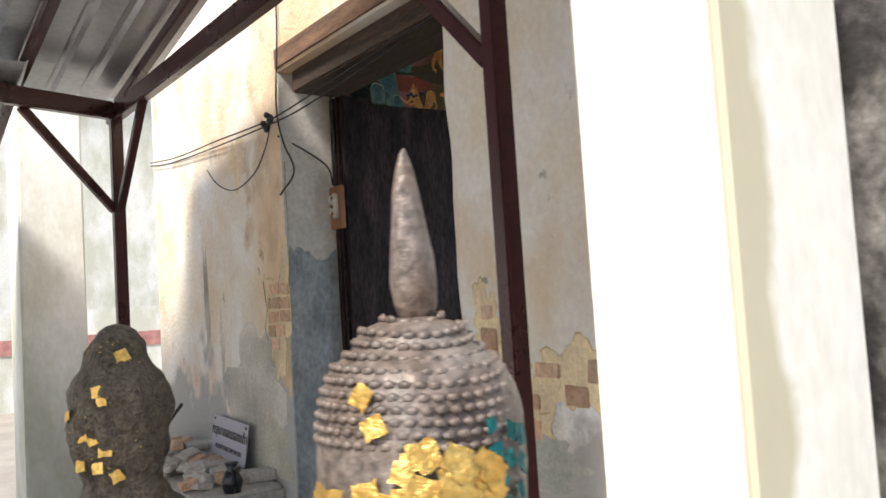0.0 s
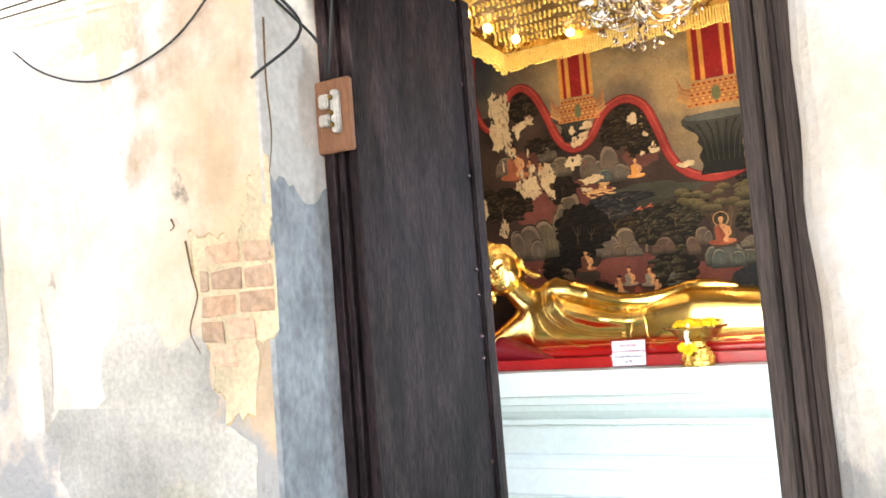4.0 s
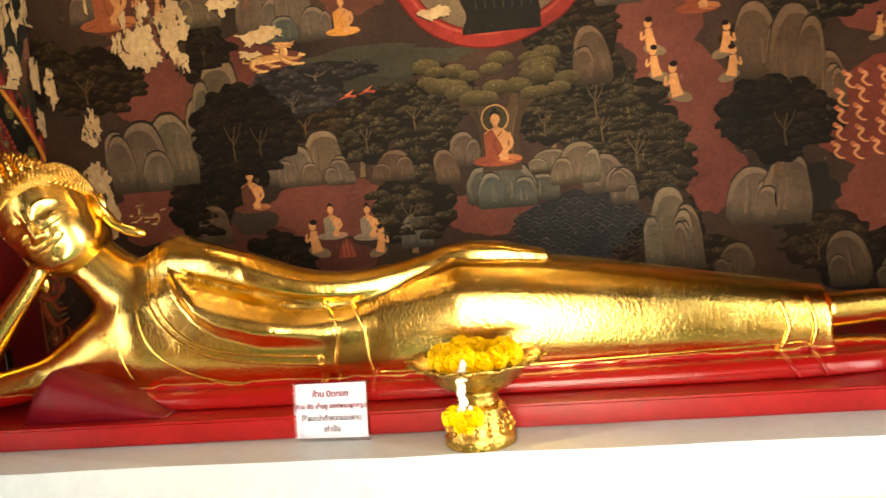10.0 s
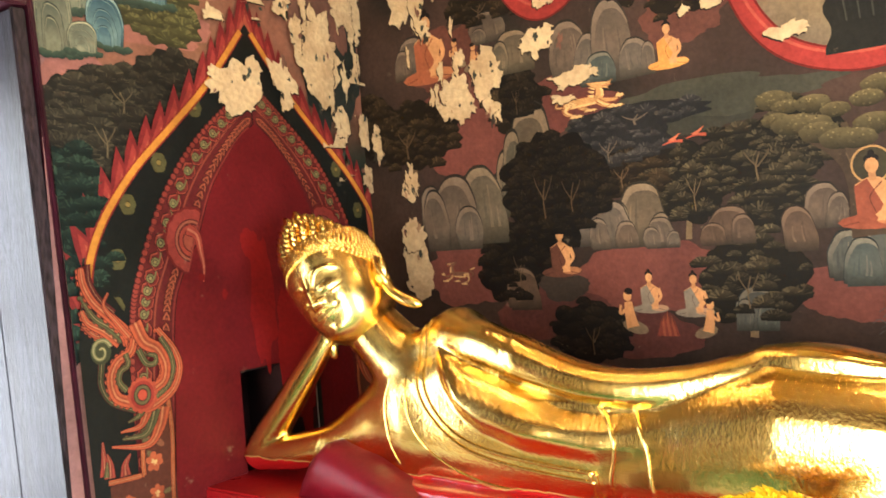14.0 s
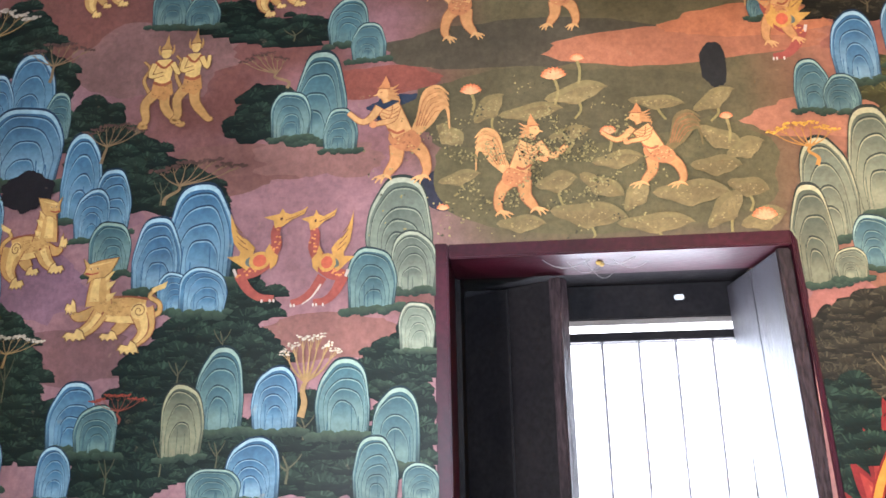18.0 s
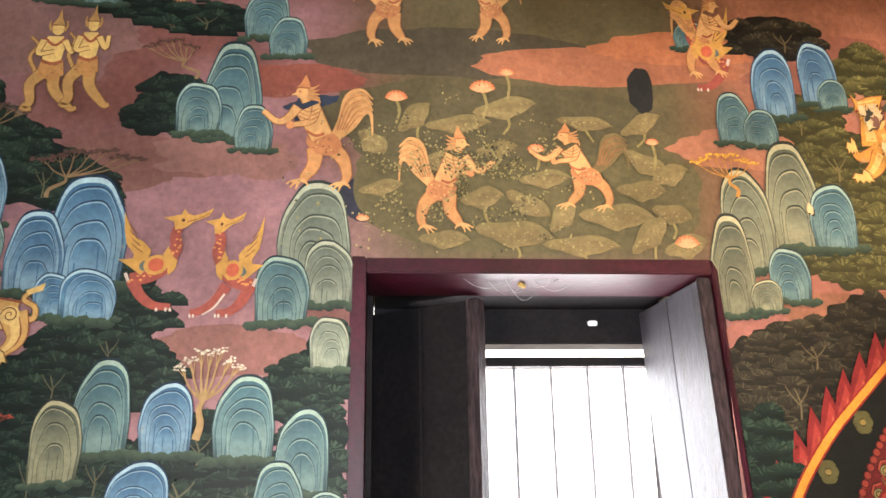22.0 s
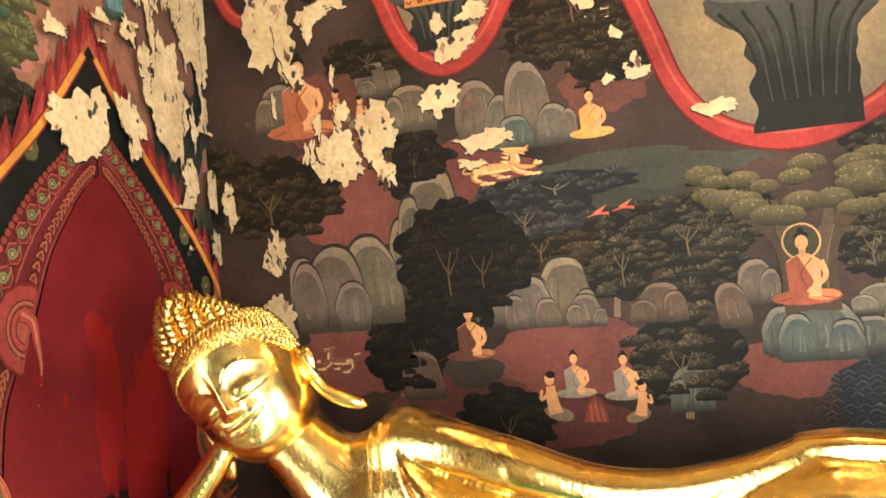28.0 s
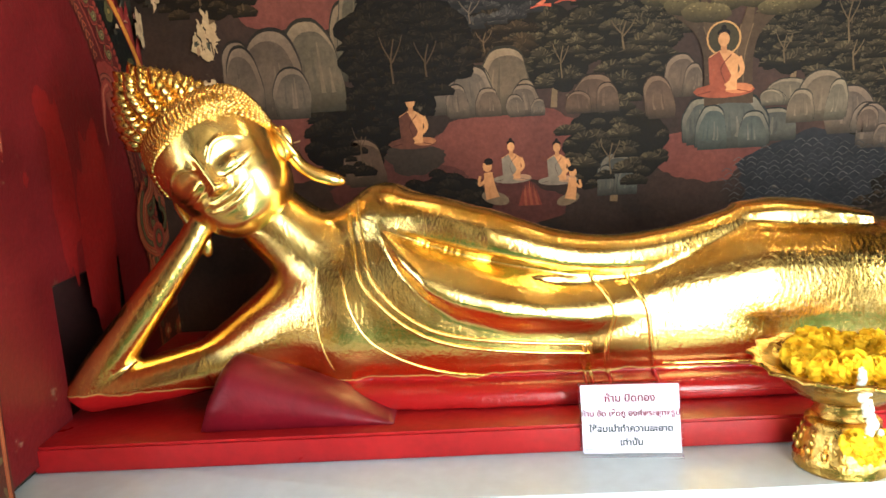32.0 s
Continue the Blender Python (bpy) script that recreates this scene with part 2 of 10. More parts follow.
def old_plaster():
    """White limewash with ochre blotches and mould, over a grey cement skirting that has flaked unevenly."""
    m = mat("old_limewash", (0.86, 0.86, 0.85), 0.88, 0, 0.06, 2.6, 45, 0.6, (0.79, 0.70, 0.56), 0.55, depth=0.012)
    nt = m.node_tree
    b = nt.nodes["Principled BSDF"]
    base = b.inputs["Base Color"].links[0].from_socket
    co = nt.nodes.new("ShaderNodeTexCoord")
    sep = nt.nodes.new("ShaderNodeSeparateXYZ")
    nt.links.new(co.outputs["Object"], sep.inputs["Vector"])

    def layer(under, colour, scale, lo, hi, height=None, about=None):
        no = nt.nodes.new("ShaderNodeTexNoise")
        no.inputs["Scale"].default_value, no.inputs["Detail"].default_value, no.inputs["Roughness"].default_value = scale, 9, 0.62
        mp = nt.nodes.new("ShaderNodeMapping")
        mp.inputs["Scale"].default_value = (1, 1, 0.8)
        mp.inputs["Location"].default_value = (scale, 3 * scale, 0)
        nt.links.new(co.outputs["Object"], mp.inputs["Vector"])
        nt.links.new(mp.outputs["Vector"], no.inputs["Vector"])
        value = no.outputs["Fac"]
        if height is not None:
            ma = nt.nodes.new("ShaderNodeMath")
            ma.operation = "MULTIPLY_ADD"
            ma.inputs[1].default_value = -0.55
            nt.links.new(sep.outputs["Z"], ma.inputs[0])
            nt.links.new(no.outputs["Fac"], ma.inputs[2])
            value = ma.outputs["Value"]
        if about is not None:                      # gathers about one place along the wall
            off, far, ma = (nt.nodes.new("ShaderNodeMath") for _ in range(3))
            off.operation, far.operation, ma.operation = "SUBTRACT", "ABSOLUTE", "MULTIPLY_ADD"
            off.inputs[1].default_value, ma.inputs[1].default_value = about, -0.42
            nt.links.new(sep.outputs["Y"], off.inputs[0])
            nt.links.new(off.outputs["Value"], far.inputs[0])
            nt.links.new(far.outputs["Value"], ma.inputs[0])
            nt.links.new(value, ma.inputs[2])
            value = ma.outputs["Value"]
        rg = nt.nodes.new("ShaderNodeMapRange")
        rg.inputs["From Min"].default_value, rg.inputs["From Max"].default_value = lo, hi
        nt.links.new(value, rg.inputs["Value"])
        mx = nt.nodes.new("ShaderNodeMix")
        mx.data_type = "RGBA"
        nt.links.new(rg.outputs["Result"], mx.inputs["Factor"])
        nt.links.new(under, mx.inputs["A"])
        mx.inputs["B"].default_value = (*colour, 1)
        return mx.outputs["Result"]

    c = layer(base, (0.68, 0.50, 0.33), 1.3, 0.54, 0.70)
    c = layer(c, (0.74, 0.55, 0.36), 1.9, 0.20, 0.46, about=3.75)
    c = layer(c, (0.56, 0.42, 0.28), 4.2, 0.44, 0.60, about=4.0)
    c = layer(c, (0.46, 0.41, 0.33), 3.1, 0.615, 0.69)
    c = layer(c, (0.46, 0.45, 0.43), 2.2, -0.22, -0.15, 1.0)
    c = layer(c, (0.20, 0.17, 0.13), 5.0, 0.665, 0.73)
    nt.links.new(c, b.inputs["Base Color"])
    return m


M_OUT = old_plaster()


# ---- the large structure ----
def slab_wall(name, boxes, material, label):
    bm = bmesh.new()
    for b in boxes:
        box(bm, *b)
    return tagged(part(name, bm, material), label, "wall", kind="structure")


WX0, WX1, WZ0, WZ1 = 4.07, 5.09, 0.985, 2.628      # window opening, before its right side is filled to a slant
DY0, DY1, DZ1 = 2.80, 3.945, 2.70                   # door opening between its plaster reveals
HX0, HX1, HZ1 = 5.585, 5.93, 1.557                 # recess for the elbow
OUT_A = 5.76

wall_north = slab_wall("wall_north", [
    (IN_C, WALL_A, YARD, WX0, OUT_A, CEIL), (WX0, WALL_A, YARD, WX1, OUT_A, WZ0), (WX0, WALL_A, WZ1, WX1, OUT_A, CEIL),
    (WX1, WALL_A, YARD, HX0, OUT_A, CEIL), (HX0, WALL_A, YARD, HX1, OUT_A, 1.18), (HX0, WALL_A, HZ1, HX1, OUT_A, CEIL),
    (HX0, WALL_A + 0.36, 1.18, HX1, OUT_A, HZ1), (HX1, WALL_A, YARD, WALL_B + 0.5, OUT_A, CEIL)],
    M_WHITE, "thick plastered masonry wall with a shuttered window")
wall_east = slab_wall("wall_east", [(WALL_B, WALL_D - 0.5, YARD, WALL_B + 0.5, WALL_A, CEIL)], M_WHITE, "thick plastered masonry wall behind the altar")
# The opening at x 3.7-4.8 is unseen, added to light the window wall.
wall_south = slab_wall("wall_south", [
    (IN_C, WALL_D - 0.5, YARD, 3.7, WALL_D, CEIL), (3.7, WALL_D - 0.5, YARD, 4.8, WALL_D, WZ0), (3.7, WALL_D - 0.5, WZ1, 4.8, WALL_D, CEIL),
    (4.8, WALL_D - 0.5, YARD, WALL_B, WALL_D, CEIL)], M_WHITE, "thick plastered masonry end wall with an added, unseen opening for light")
wall_west = slab_wall("wall_west", [
    (OUT_C, DY1, YARD, IN_C, OUT_A, CEIL), (OUT_C, DY0, DZ1, IN_C, DY1, CEIL), (OUT_C, DY0, YARD, IN_C, DY1, FLOOR)],
    M_OUT, "old plastered brick entrance wall, flaking and stained")
# the other side of the door, its outer corner worn round
bm = bmesh.new()
rows = []
for k in range(61):
    z = YARD + (CEIL - YARD) * k / 60
    r = 0.10 + 0.035 * noise.noise((0, 3, z * 2.3)) + 0.05 * max(0, 1 - abs(z - 1.25) / 0.35)
    wob = 0.012 * noise.noise((7, 0, z * 5))
    arc = [Vector((OUT_C + r - r * math.sin(t), DY0 + wob - r * 1.15 + r * 1.15 * math.cos(t), z)) for t in (math.pi / 2 * i / 6 for i in range(7))]
    rows.append([Vector((IN_C, DY0, z))] + arc + [Vector((OUT_C, 2.3, z)), Vector((OUT_C, WALL_D - 1.4, z)), Vector((IN_C, WALL_D - 1.4, z))])
loft(bm, rows)
tagged(part("wall_west_south", bm, M_OUT), "old plastered brick entrance wall with a worn corner", "wall", kind="structure")

bm = bmesh.new()
box(bm, IN_C, WALL_D, FLOOR - 0.1, WALL_B, WALL_A, FLOOR)
tagged(part("floor", bm, M_FLOOR), "green carpeted shrine floor", "floor", kind="structure")
bm = bmesh.new()
box(bm, OUT_C, WALL_D - 1.4, CEIL, WALL_B + 0.5, OUT_A, CEIL + 0.12)
tagged(part("ceiling", bm, mat("dark_red_ceiling", (0.10, 0.02, 0.015), 0.7)), "dark red timber ceiling", "ceiling", kind="structure")
bm = bmesh.new()
box(bm, -900, -900, YARD - 0.3, 900, 900, YARD)
tagged(part("ground", bm, M_YARD), "pale worn concrete temple yard", "ground", kind="structure")

# dado: the plain painted foot of the walls
DADO = 1.18
for name, b in (("dado_north", (IN_C, WALL_A - 0.004, FLOOR, WX0, WALL_A, DADO)), ("dado_north", (WX0, WALL_A - 0.004, FLOOR, WX1, WALL_A, WZ0 - 0.03)),
                ("dado_north", (WX1, WALL_A - 0.004, FLOOR, 5.16, WALL_A, 0.98)),
                ("dado_east", (WALL_B - 0.004, WALL_D, FLOOR, WALL_B, 2.2, DADO)), ("dado_south", (IN_C, WALL_D, FLOOR, WALL_B - 0.004, WALL_D + 0.004, WZ0)), ("dado_south", (IN_C, WALL_D, WZ0, 3.7, WALL_D + 0.004, DADO)), ("dado_south", (4.8, WALL_D, WZ0, WALL_B - 0.004, WALL_D + 0.004, DADO))):
    bm = bmesh.new()
    box(bm, *b)
    tagged(part(name, bm, M_DADO), "plain ochre painted dado", "wall", kind="structure")

# ---- altar: moulded white base, red slab ----
ALTAR = [(1.18, 0.0), (1.048, -0.008), (1.043, 0.02), (0.995, 0.022), (0.99, 0.035), (0.955, 0.05), (0.925, 0.075), (0.905, 0.095), (0.90, 0.105),
         (0.87, 0.107), (0.865, 0.135), (0.70, 0.135), (0.695, 0.10), (0.67, 0.075), (0.63, 0.06), (0.625, 0.04), (0.58, 0.0), (0.545, -0.03),
         (0.51, -0.05), (0.505, -0.09), (0.42, -0.092)]
altar = thing("altar_base", "white painted masonry altar with moulded cornice and foot", "altar", at=(5.25, 3.6, FLOOR))
rings = []
for z, o in ALTAR:
    x0, y0, x1, y1 = 5.25 + o, 2.072 + o, WALL_B - 0.006, WALL_A - 0.006
    n = 24
    row = [Vector((x0, y0 + (y1 - y0) * k / n, z + 0.004 * noise.noise((0, k * 0.9, z * 3)))) for k in range(n)]
    row += [Vector((x0 + (x1 - x0) * k / 8, y1, z)) for k in range(8)] + [Vector((x1, y1 + (y0 - y1) * k / 8, z)) for k in range(8)]
    row += [Vector((x1 + (x0 - x1) * k / 8, y0, z)) for k in range(8)]
    rings.append([p + Vector((0.004 * noise.noise(p * 3), 0.003 * noise.noise(p * 3 + Vector((9, 0, 0))), 0)) for p in row])
for name, a, b in (("cornice", 0, 11), ("body", 10, 12), ("foot", 11, 21)):
    bm = bmesh.new()
    rows = loft(bm, rings[a:b], caps=False)
    if a == 0:
        bm.faces.new(rows[0][::-1])
    adopt(part(name, bm, M_ALTAR), altar)
bm = bmesh.new()
box(bm, 5.425, 2.125, 1.181, WALL_B - 0.02, WALL_A - 0.008, 1.241)
bevel(bm, 0.006)
tagged(part("altar_slab", bm, M_RED), "glossy red painted slab on the white altar", "slab")


# ---- door ----
door = thing("door_1", "dark weathered double-leaf temple door, standing open inwards", "door", kind="structure")


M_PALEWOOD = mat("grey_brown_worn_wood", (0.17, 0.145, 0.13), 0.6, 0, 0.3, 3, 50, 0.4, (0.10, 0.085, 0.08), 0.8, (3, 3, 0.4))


def door_leaf(hinge, free, z0, z1, nails, material):
    a, b = Vector((*hinge, 0)), Vector((*free, 0))
    w = (b - a).length
    m = Matrix.Translation(a) @ Matrix.Rotation(math.atan2(b.y - a.y, b.x - a.x), 4, "Z")
    bm = bmesh.new()
    for k, (u0, u1) in enumerate(((0, w - 0.002),)):
        box(bm, u0, -0.02, z0, u1, 0.02, z1, m)
    bevel(bm, 0.003, 1)
    leaf = part("leaf", bm, material, door, "brown plank door leaf, scratched and dusty")
    for side in (-1, 1):
        bm = bmesh.new()
        box(bm, w - 0.062, side * 0.021 - 0.012, z0, w - 0.004, side * 0.021 + 0.012, z1 + 0.012, m)
        bevel(bm, 0.005)
        part("stile", bm, M_DARKWOOD, leaf)
    bm = bmesh.new()
    box(bm, 0.0, -0.032, z0, 0.07, 0.032, z1 + 0.004, m)
    bevel(bm, 0.006)
    part("stile", bm, M_DARKWOOD, leaf)
    for z in nails:
        bm = bmesh.new()
        ball(bm, m @ Vector((w - 0.075, -0.021, z)), 0.008, 8, 5)
        part("nail", bm, M_STEEL, leaf)
    return leaf


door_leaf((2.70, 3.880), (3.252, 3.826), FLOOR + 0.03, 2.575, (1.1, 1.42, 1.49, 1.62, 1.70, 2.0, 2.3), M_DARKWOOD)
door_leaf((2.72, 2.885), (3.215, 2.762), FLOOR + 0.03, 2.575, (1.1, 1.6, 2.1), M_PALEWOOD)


def grooved_post(name, x0, x1, y0, y1, z0, z1, inner, material=M_GREYWOOD):
    """A jamb board with stepped mouldings; inner: +1 where the opening lies towards +y."""
    bm = bmesh.new()
    w = y1 - y0
    cuts = [(0.0, 0.30, 0.0), (0.30, 0.42, 0.018), (0.42, 0.62, 0.006), (0.62, 0.72, 0.022), (0.72, 1.0, 0.012)]
    for a, b, d in cuts:
        if inner < 0:
            a, b = 1 - b, 1 - a
        vs = box(bm, x0 + d, y0 + a * w, z0, x1, y0 + b * w - 0.001, z1)
        for v in vs:
            v.co.y += 0.006 * noise.noise((a * 9, 0, v.co.z))
    bevel(bm, 0.003, 1)
    return part(name, bm, material, door, "grooved weathered timber jamb")


grooved_post("jamb", 2.575, 2.72, 3.845, 3.9455, FLOOR, 2.60, -1, M_DARKWOOD)
grooved_post("jamb", 2.515, 2.70, 2.792, 2.912, FLOOR, 2.60, 1)
bm = bmesh.new()
loft(bm, [ring((2.708 + 0.003 * noise.noise((0, 0, z * 9)), 2.914 + 0.004 * noise.noise((5, 0, z * 7)), z), (0.009 + 0.003 * noise.noise((0, 7, z * 11)), 0, 0), (0, 0.012 + 0.005 * noise.noise((9, 0, z * 13)), 0), 6) for z in (FLOOR + 0.32 + 0.03 * k for k in range(62))])
part("plaster_seam", bm, mat("cream_plaster_seam", (0.72, 0.60, 0.42), 0.9, 0, 0.2, 9, 60, 0.5, (0.55, 0.42, 0.27), 0.7), door, "ragged cream plaster seam along the jamb")
bm = bmesh.new()
box(bm, 2.375, 2.70, 2.60, 2.62, 3.90, 2.70)
bevel(bm, 0.008)
part("lintel", bm, M_LINTEL, door, "rough weathered timber lintel")
bm = bmesh.new()
box(bm, 2.318, 2.68, 2.703, 2.55, 3.96, 2.81)
bevel(bm, 0.012)
part("lintel", bm, mat("orange_brown_lintel", (0.27, 0.16, 0.10), 0.85, 0, 0.3, 5, 45, 0.7, (0.09, 0.05, 0.035), 0.8, (6, 0.6, 6)), door, "splintered orange-brown lintel beam")
bm = bmesh.new()
box(bm, OUT_C + 0.02, DY0, FLOOR - 0.02, 2.8, DY1, FLOOR + 0.03)
bevel(bm, 0.01)
part("threshold", bm, M_DARKWOOD, door)

# ---- window ----
def jamb(v):
    """The painted wall's edge beside the window: the opening widens downwards."""
    return 5.03 + 0.035 * (WZ1 - v)


LEAN = Matrix(((1, 0, -0.035, 0.035 * 2.628), (0, 1, 0, 0), (0, 0, 1, 0), (0, 0, 0, 1)))
window = thing("window_1", "barred window with open dark wooden shutters and a dark red frame", "window", kind="structure")
M_FRAME = mat("dark_red_frame", (0.045, 0.004, 0.011), 0.43, 0, 0.25, 6, 60, 0.2, (0.016, 0.002, 0.004), 0.7, spec=0.22)
M_BLACK = mat("near_black_wood", (0.007, 0.006, 0.007), 0.55, 0, 0.3, 6, 60, 0.3, (0.013, 0.011, 0.011), 0.7, spec=0.08)
M_SHUT = mat("blue_grey_shutter_wood", (0.052, 0.051, 0.062), 0.48, 0, 0.45, 4, 60, 0.6, (0.022, 0.019, 0.021), 0.7, (6, 6, 0.5), spec=0.18)
for b in ((WX0 - 0.005, WALL_A - 0.008, WZ0 + 0.006, WX0 + 0.035, WALL_A + 0.235, WZ1 + 0.005),           (WX0 + 0.036, WALL_A - 0.0075, WZ1 - 0.04, 5.018, WALL_A + 0.234, WZ1 + 0.004), (WX0 - 0.02, WALL_A - 0.03, WZ0 - 0.035, WX1 + 0.04, WALL_A + 0.3, WZ0 + 0.005)):
    bm = bmesh.new()
    box(bm, *b)
    bevel(bm, 0.004)
    part("window_frame", bm, M_FRAME, window)
bm = bmesh.new()
box(bm, 5.018, WALL_A - 0.008, WZ0 + 0.006, 5.035, WALL_A + 0.235, WZ1 + 0.005, LEAN)
bevel(bm, 0.004)
part("window_frame", bm, M_FRAME, window)
bm = bmesh.new()
loft(bm, [[Vector((jamb(z) + 0.004, y, z)) for y in (WALL_A + 0.0005, OUT_A - 0.001)] + [Vector((WX1 + 0.001, y, z)) for y in (OUT_A - 0.001, WALL_A + 0.0005)] for z in (WZ0, WZ1)])
part("jamb_filling", bm, M_WHITE, window)
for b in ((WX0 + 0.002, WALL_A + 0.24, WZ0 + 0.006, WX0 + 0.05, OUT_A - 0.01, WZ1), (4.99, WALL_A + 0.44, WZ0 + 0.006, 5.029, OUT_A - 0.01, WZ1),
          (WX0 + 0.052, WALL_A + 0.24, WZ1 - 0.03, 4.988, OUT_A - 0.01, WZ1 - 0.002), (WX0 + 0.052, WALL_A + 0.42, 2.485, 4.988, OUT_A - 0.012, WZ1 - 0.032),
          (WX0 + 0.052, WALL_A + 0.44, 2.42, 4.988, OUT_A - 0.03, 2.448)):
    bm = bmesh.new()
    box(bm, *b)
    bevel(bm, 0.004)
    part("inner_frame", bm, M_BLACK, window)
bm = bmesh.new()
box(bm, 4.783, 5.632, 2.540, 4.812, 5.6445, 2.556)
bevel(bm, 0.003)
part("latch_plate", bm, mat("white_enamel", (0.85, 0.85, 0.85), 0.4), window, "small white latch plate")
for z in (1.79, 1.2):
    bm = bmesh.new()
    box(bm, WX0 + 0.05, 5.668, z - 0.013, 5.0, 5.69, z + 0.013)
    part("cross_bar", bm, M_BLACK, window)
M_WEB = mat("dusty_cobweb", (0.30, 0.28, 0.28), 0.9)
M_BAR = mat("grey_iron_bar", (0.22, 0.21, 0.22), 0.5, 0.4, 0.2, 8, 60, 0.2)
for k in range(7):
    bm = bmesh.new()
    tube(bm, [(4.21 + 0.114 * k, 5.68, WZ0), (4.21 + 0.114 * k, 5.68, 2.425)], 0.0055, 8)
    part("bar", bm, M_BAR, window)


def shutter(a, b, z0, z1, material, edge, lean=Matrix()):
    a, b = Vector((*a, 0)), Vector((*b, 0))
    w = (b - a).length
    m = lean @ Matrix.Translation(a) @ Matrix.Rotation(math.atan2(b.y - a.y, b.x - a.x), 4, "Z")
    bm = bmesh.new()
    box(bm, 0, -0.016, z0, w * 0.5 - 0.001, 0.016, z1, m)
    box(bm, w * 0.5, -0.016, z0, w, 0.016, z1, m)
    bevel(bm, 0.003, 1)
    sh = part("shutter", bm, material, window, "plank window shutter")
    bm = bmesh.new()
    box(bm, w - edge, -0.018 - 0.2 * edge, z0, w + 0.002, 0.018 + 0.2 * edge, z1 + 0.004, m)
    bevel(bm, 0.004)
    part("stile", bm, M_DARKWOOD, sh)


# The pair differs in colour: left leaf near black, right leaf blue-grey.
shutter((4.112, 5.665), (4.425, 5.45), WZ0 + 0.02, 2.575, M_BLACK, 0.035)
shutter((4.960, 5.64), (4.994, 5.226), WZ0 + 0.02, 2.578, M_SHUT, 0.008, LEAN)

web = thing("cobweb", "grey cobweb strands hanging under the window lintel", "cobweb", at=(4.5, 5.32, 2.585))
for a, b, sag in (((4.36, 5.27, 2.5895), (4.47, 5.33, 2.5895), 0.020), ((4.43, 5.30, 2.5895), (4.53, 5.36, 2.5895), 0.028), ((4.47, 5.26, 2.5895), (4.54, 5.40, 2.5895), 0.022), ((4.52, 5.31, 2.5895), (4.62, 5.27, 2.5895), 0.018),
                  ((4.49, 5.33, 2.5895), (4.58, 5.42, 2.5895), 0.034), ((4.40, 5.35, 2.5895), (4.50, 5.28, 2.5895), 0.014), ((4.55, 5.28, 2.5895), (4.66, 5.34, 2.5895), 0.024)):
    bm = bmesh.new()
    a, b = Vector(a), Vector(b)
    tube(bm, [a.lerp(b, k / 8) - Vector((0, 0, sag * math.sin(math.pi * k / 8))) for k in range(9)], 0.0009, 5)
    adopt(part("strand", bm, M_WEB), web)
bm = bmesh.new()
for k in range(9):
    ball(bm, (4.522 + random.uniform(-0.008, 0.008), 5.31 + random.uniform(-0.008, 0.008), 2.584 + random.uniform(-0.008, 0.003)), random.uniform(0.004, 0.008), 7, 5)
tagged(part("mud_nest", bm, mat("ochre_mud", (0.50, 0.32, 0.08), 0.8), smooth=True), "small ochre insect nest stuck under the window lintel", "nest")

# ---- porch: steel canopy on posts, pillars ----
canopy = thing("porch_canopy", "brown steel canopy frame with corrugated metal roof sheets", "canopy")


def bar(name, a, b, w, h, parent, material=M_STEEL):
    a, b = Vector(a), Vector(b)
    d = (b - a)
    m = Matrix.Translation(a) @ d.to_track_quat("X", "Z").to_matrix().to_4x4()
    bm = bmesh.new()
    box(bm, 0, -w / 2, -h / 2, d.length, w / 2, h / 2, m)
    bevel(bm, min(w, h) * 0.12)
    return part(name, bm, material, parent)


P1, P2 = (1.876, 4.845), (1.925, 2.014)
BEAM = 2.68
bar("post", (*P1, YARD), (*P1, BEAM - 0.03), 0.055, 0.055, canopy)
bar("post", (*P2, YARD), (*P2, BEAM - 0.03), 0.046, 0.046, canopy)
bar("beam", (1.875, 4.93, BEAM), (1.955, 0.0, BEAM), 0.05, 0.085, canopy)
bar("beam", (1.848, 4.80, BEAM), (-3.0, 3.35, BEAM), 0.05, 0.085, canopy)
bar("brace", (P1[0] - 0.02, P1[1] - 0.005, 2.196), (P1[0] - 0.44, P1[1] - 0.115, 2.65), 0.034, 0.04, canopy)
bar("brace", (P1[0] + 0.002, P1[1] - 0.02, 2.196), (P1[0] + 0.008, P1[1] - 0.44, 2.65), 0.034, 0.04, canopy)
bar("brace", (P2[0], P2[1] + 0.02, 2.17), (P2[0] - 0.006, P2[1] + 0.48, 2.65), 0.034, 0.04, canopy)
for k in range(7):
    x = 1.90 - 0.47 * k
    bar("rafter", (x, 4.88 - 0.14 * k, 2.735 + 0.024 * k), (x + 0.055, 1.2, 3.372), 0.042, 0.05, canopy)
for k in range(6):
    x = 1.40 - 0.55 * k
    bar("rafter", (x, 5.95, 2.435), (x, 4.72 - 0.16 * k, 2.69 + 0.033 * k), 0.036, 0.045, canopy)


def corrugated(x0, x1, y0, z0, y1, z1, shift, parent):
    bm = bmesh.new()
    n = int((x1 - x0) / 0.019)
    rows = []
    for y, z, s in ((y0, z0, 0.0), (y1, z1, shift)):
        rows.append([Vector((x0 + s + (x1 - x0) * i / n, y, z + (0.016 if i % 8 in (3, 4) else 0.0))) for i in range(n + 1)])
    loft(bm, rows, caps=False, closed=False)
    ob = part("roof_sheet", bm, M_SHEET, parent)
    mod = ob.modifiers.new("thick", "SOLIDIFY")
    mod.thickness = 0.002


# Unseen y 1.15 edge set to shade one bust yet leave the pillar sunlit.
corrugated(-3.2, 2.0, 4.97, 2.775, 1.15, 3.422, 0.05, canopy)
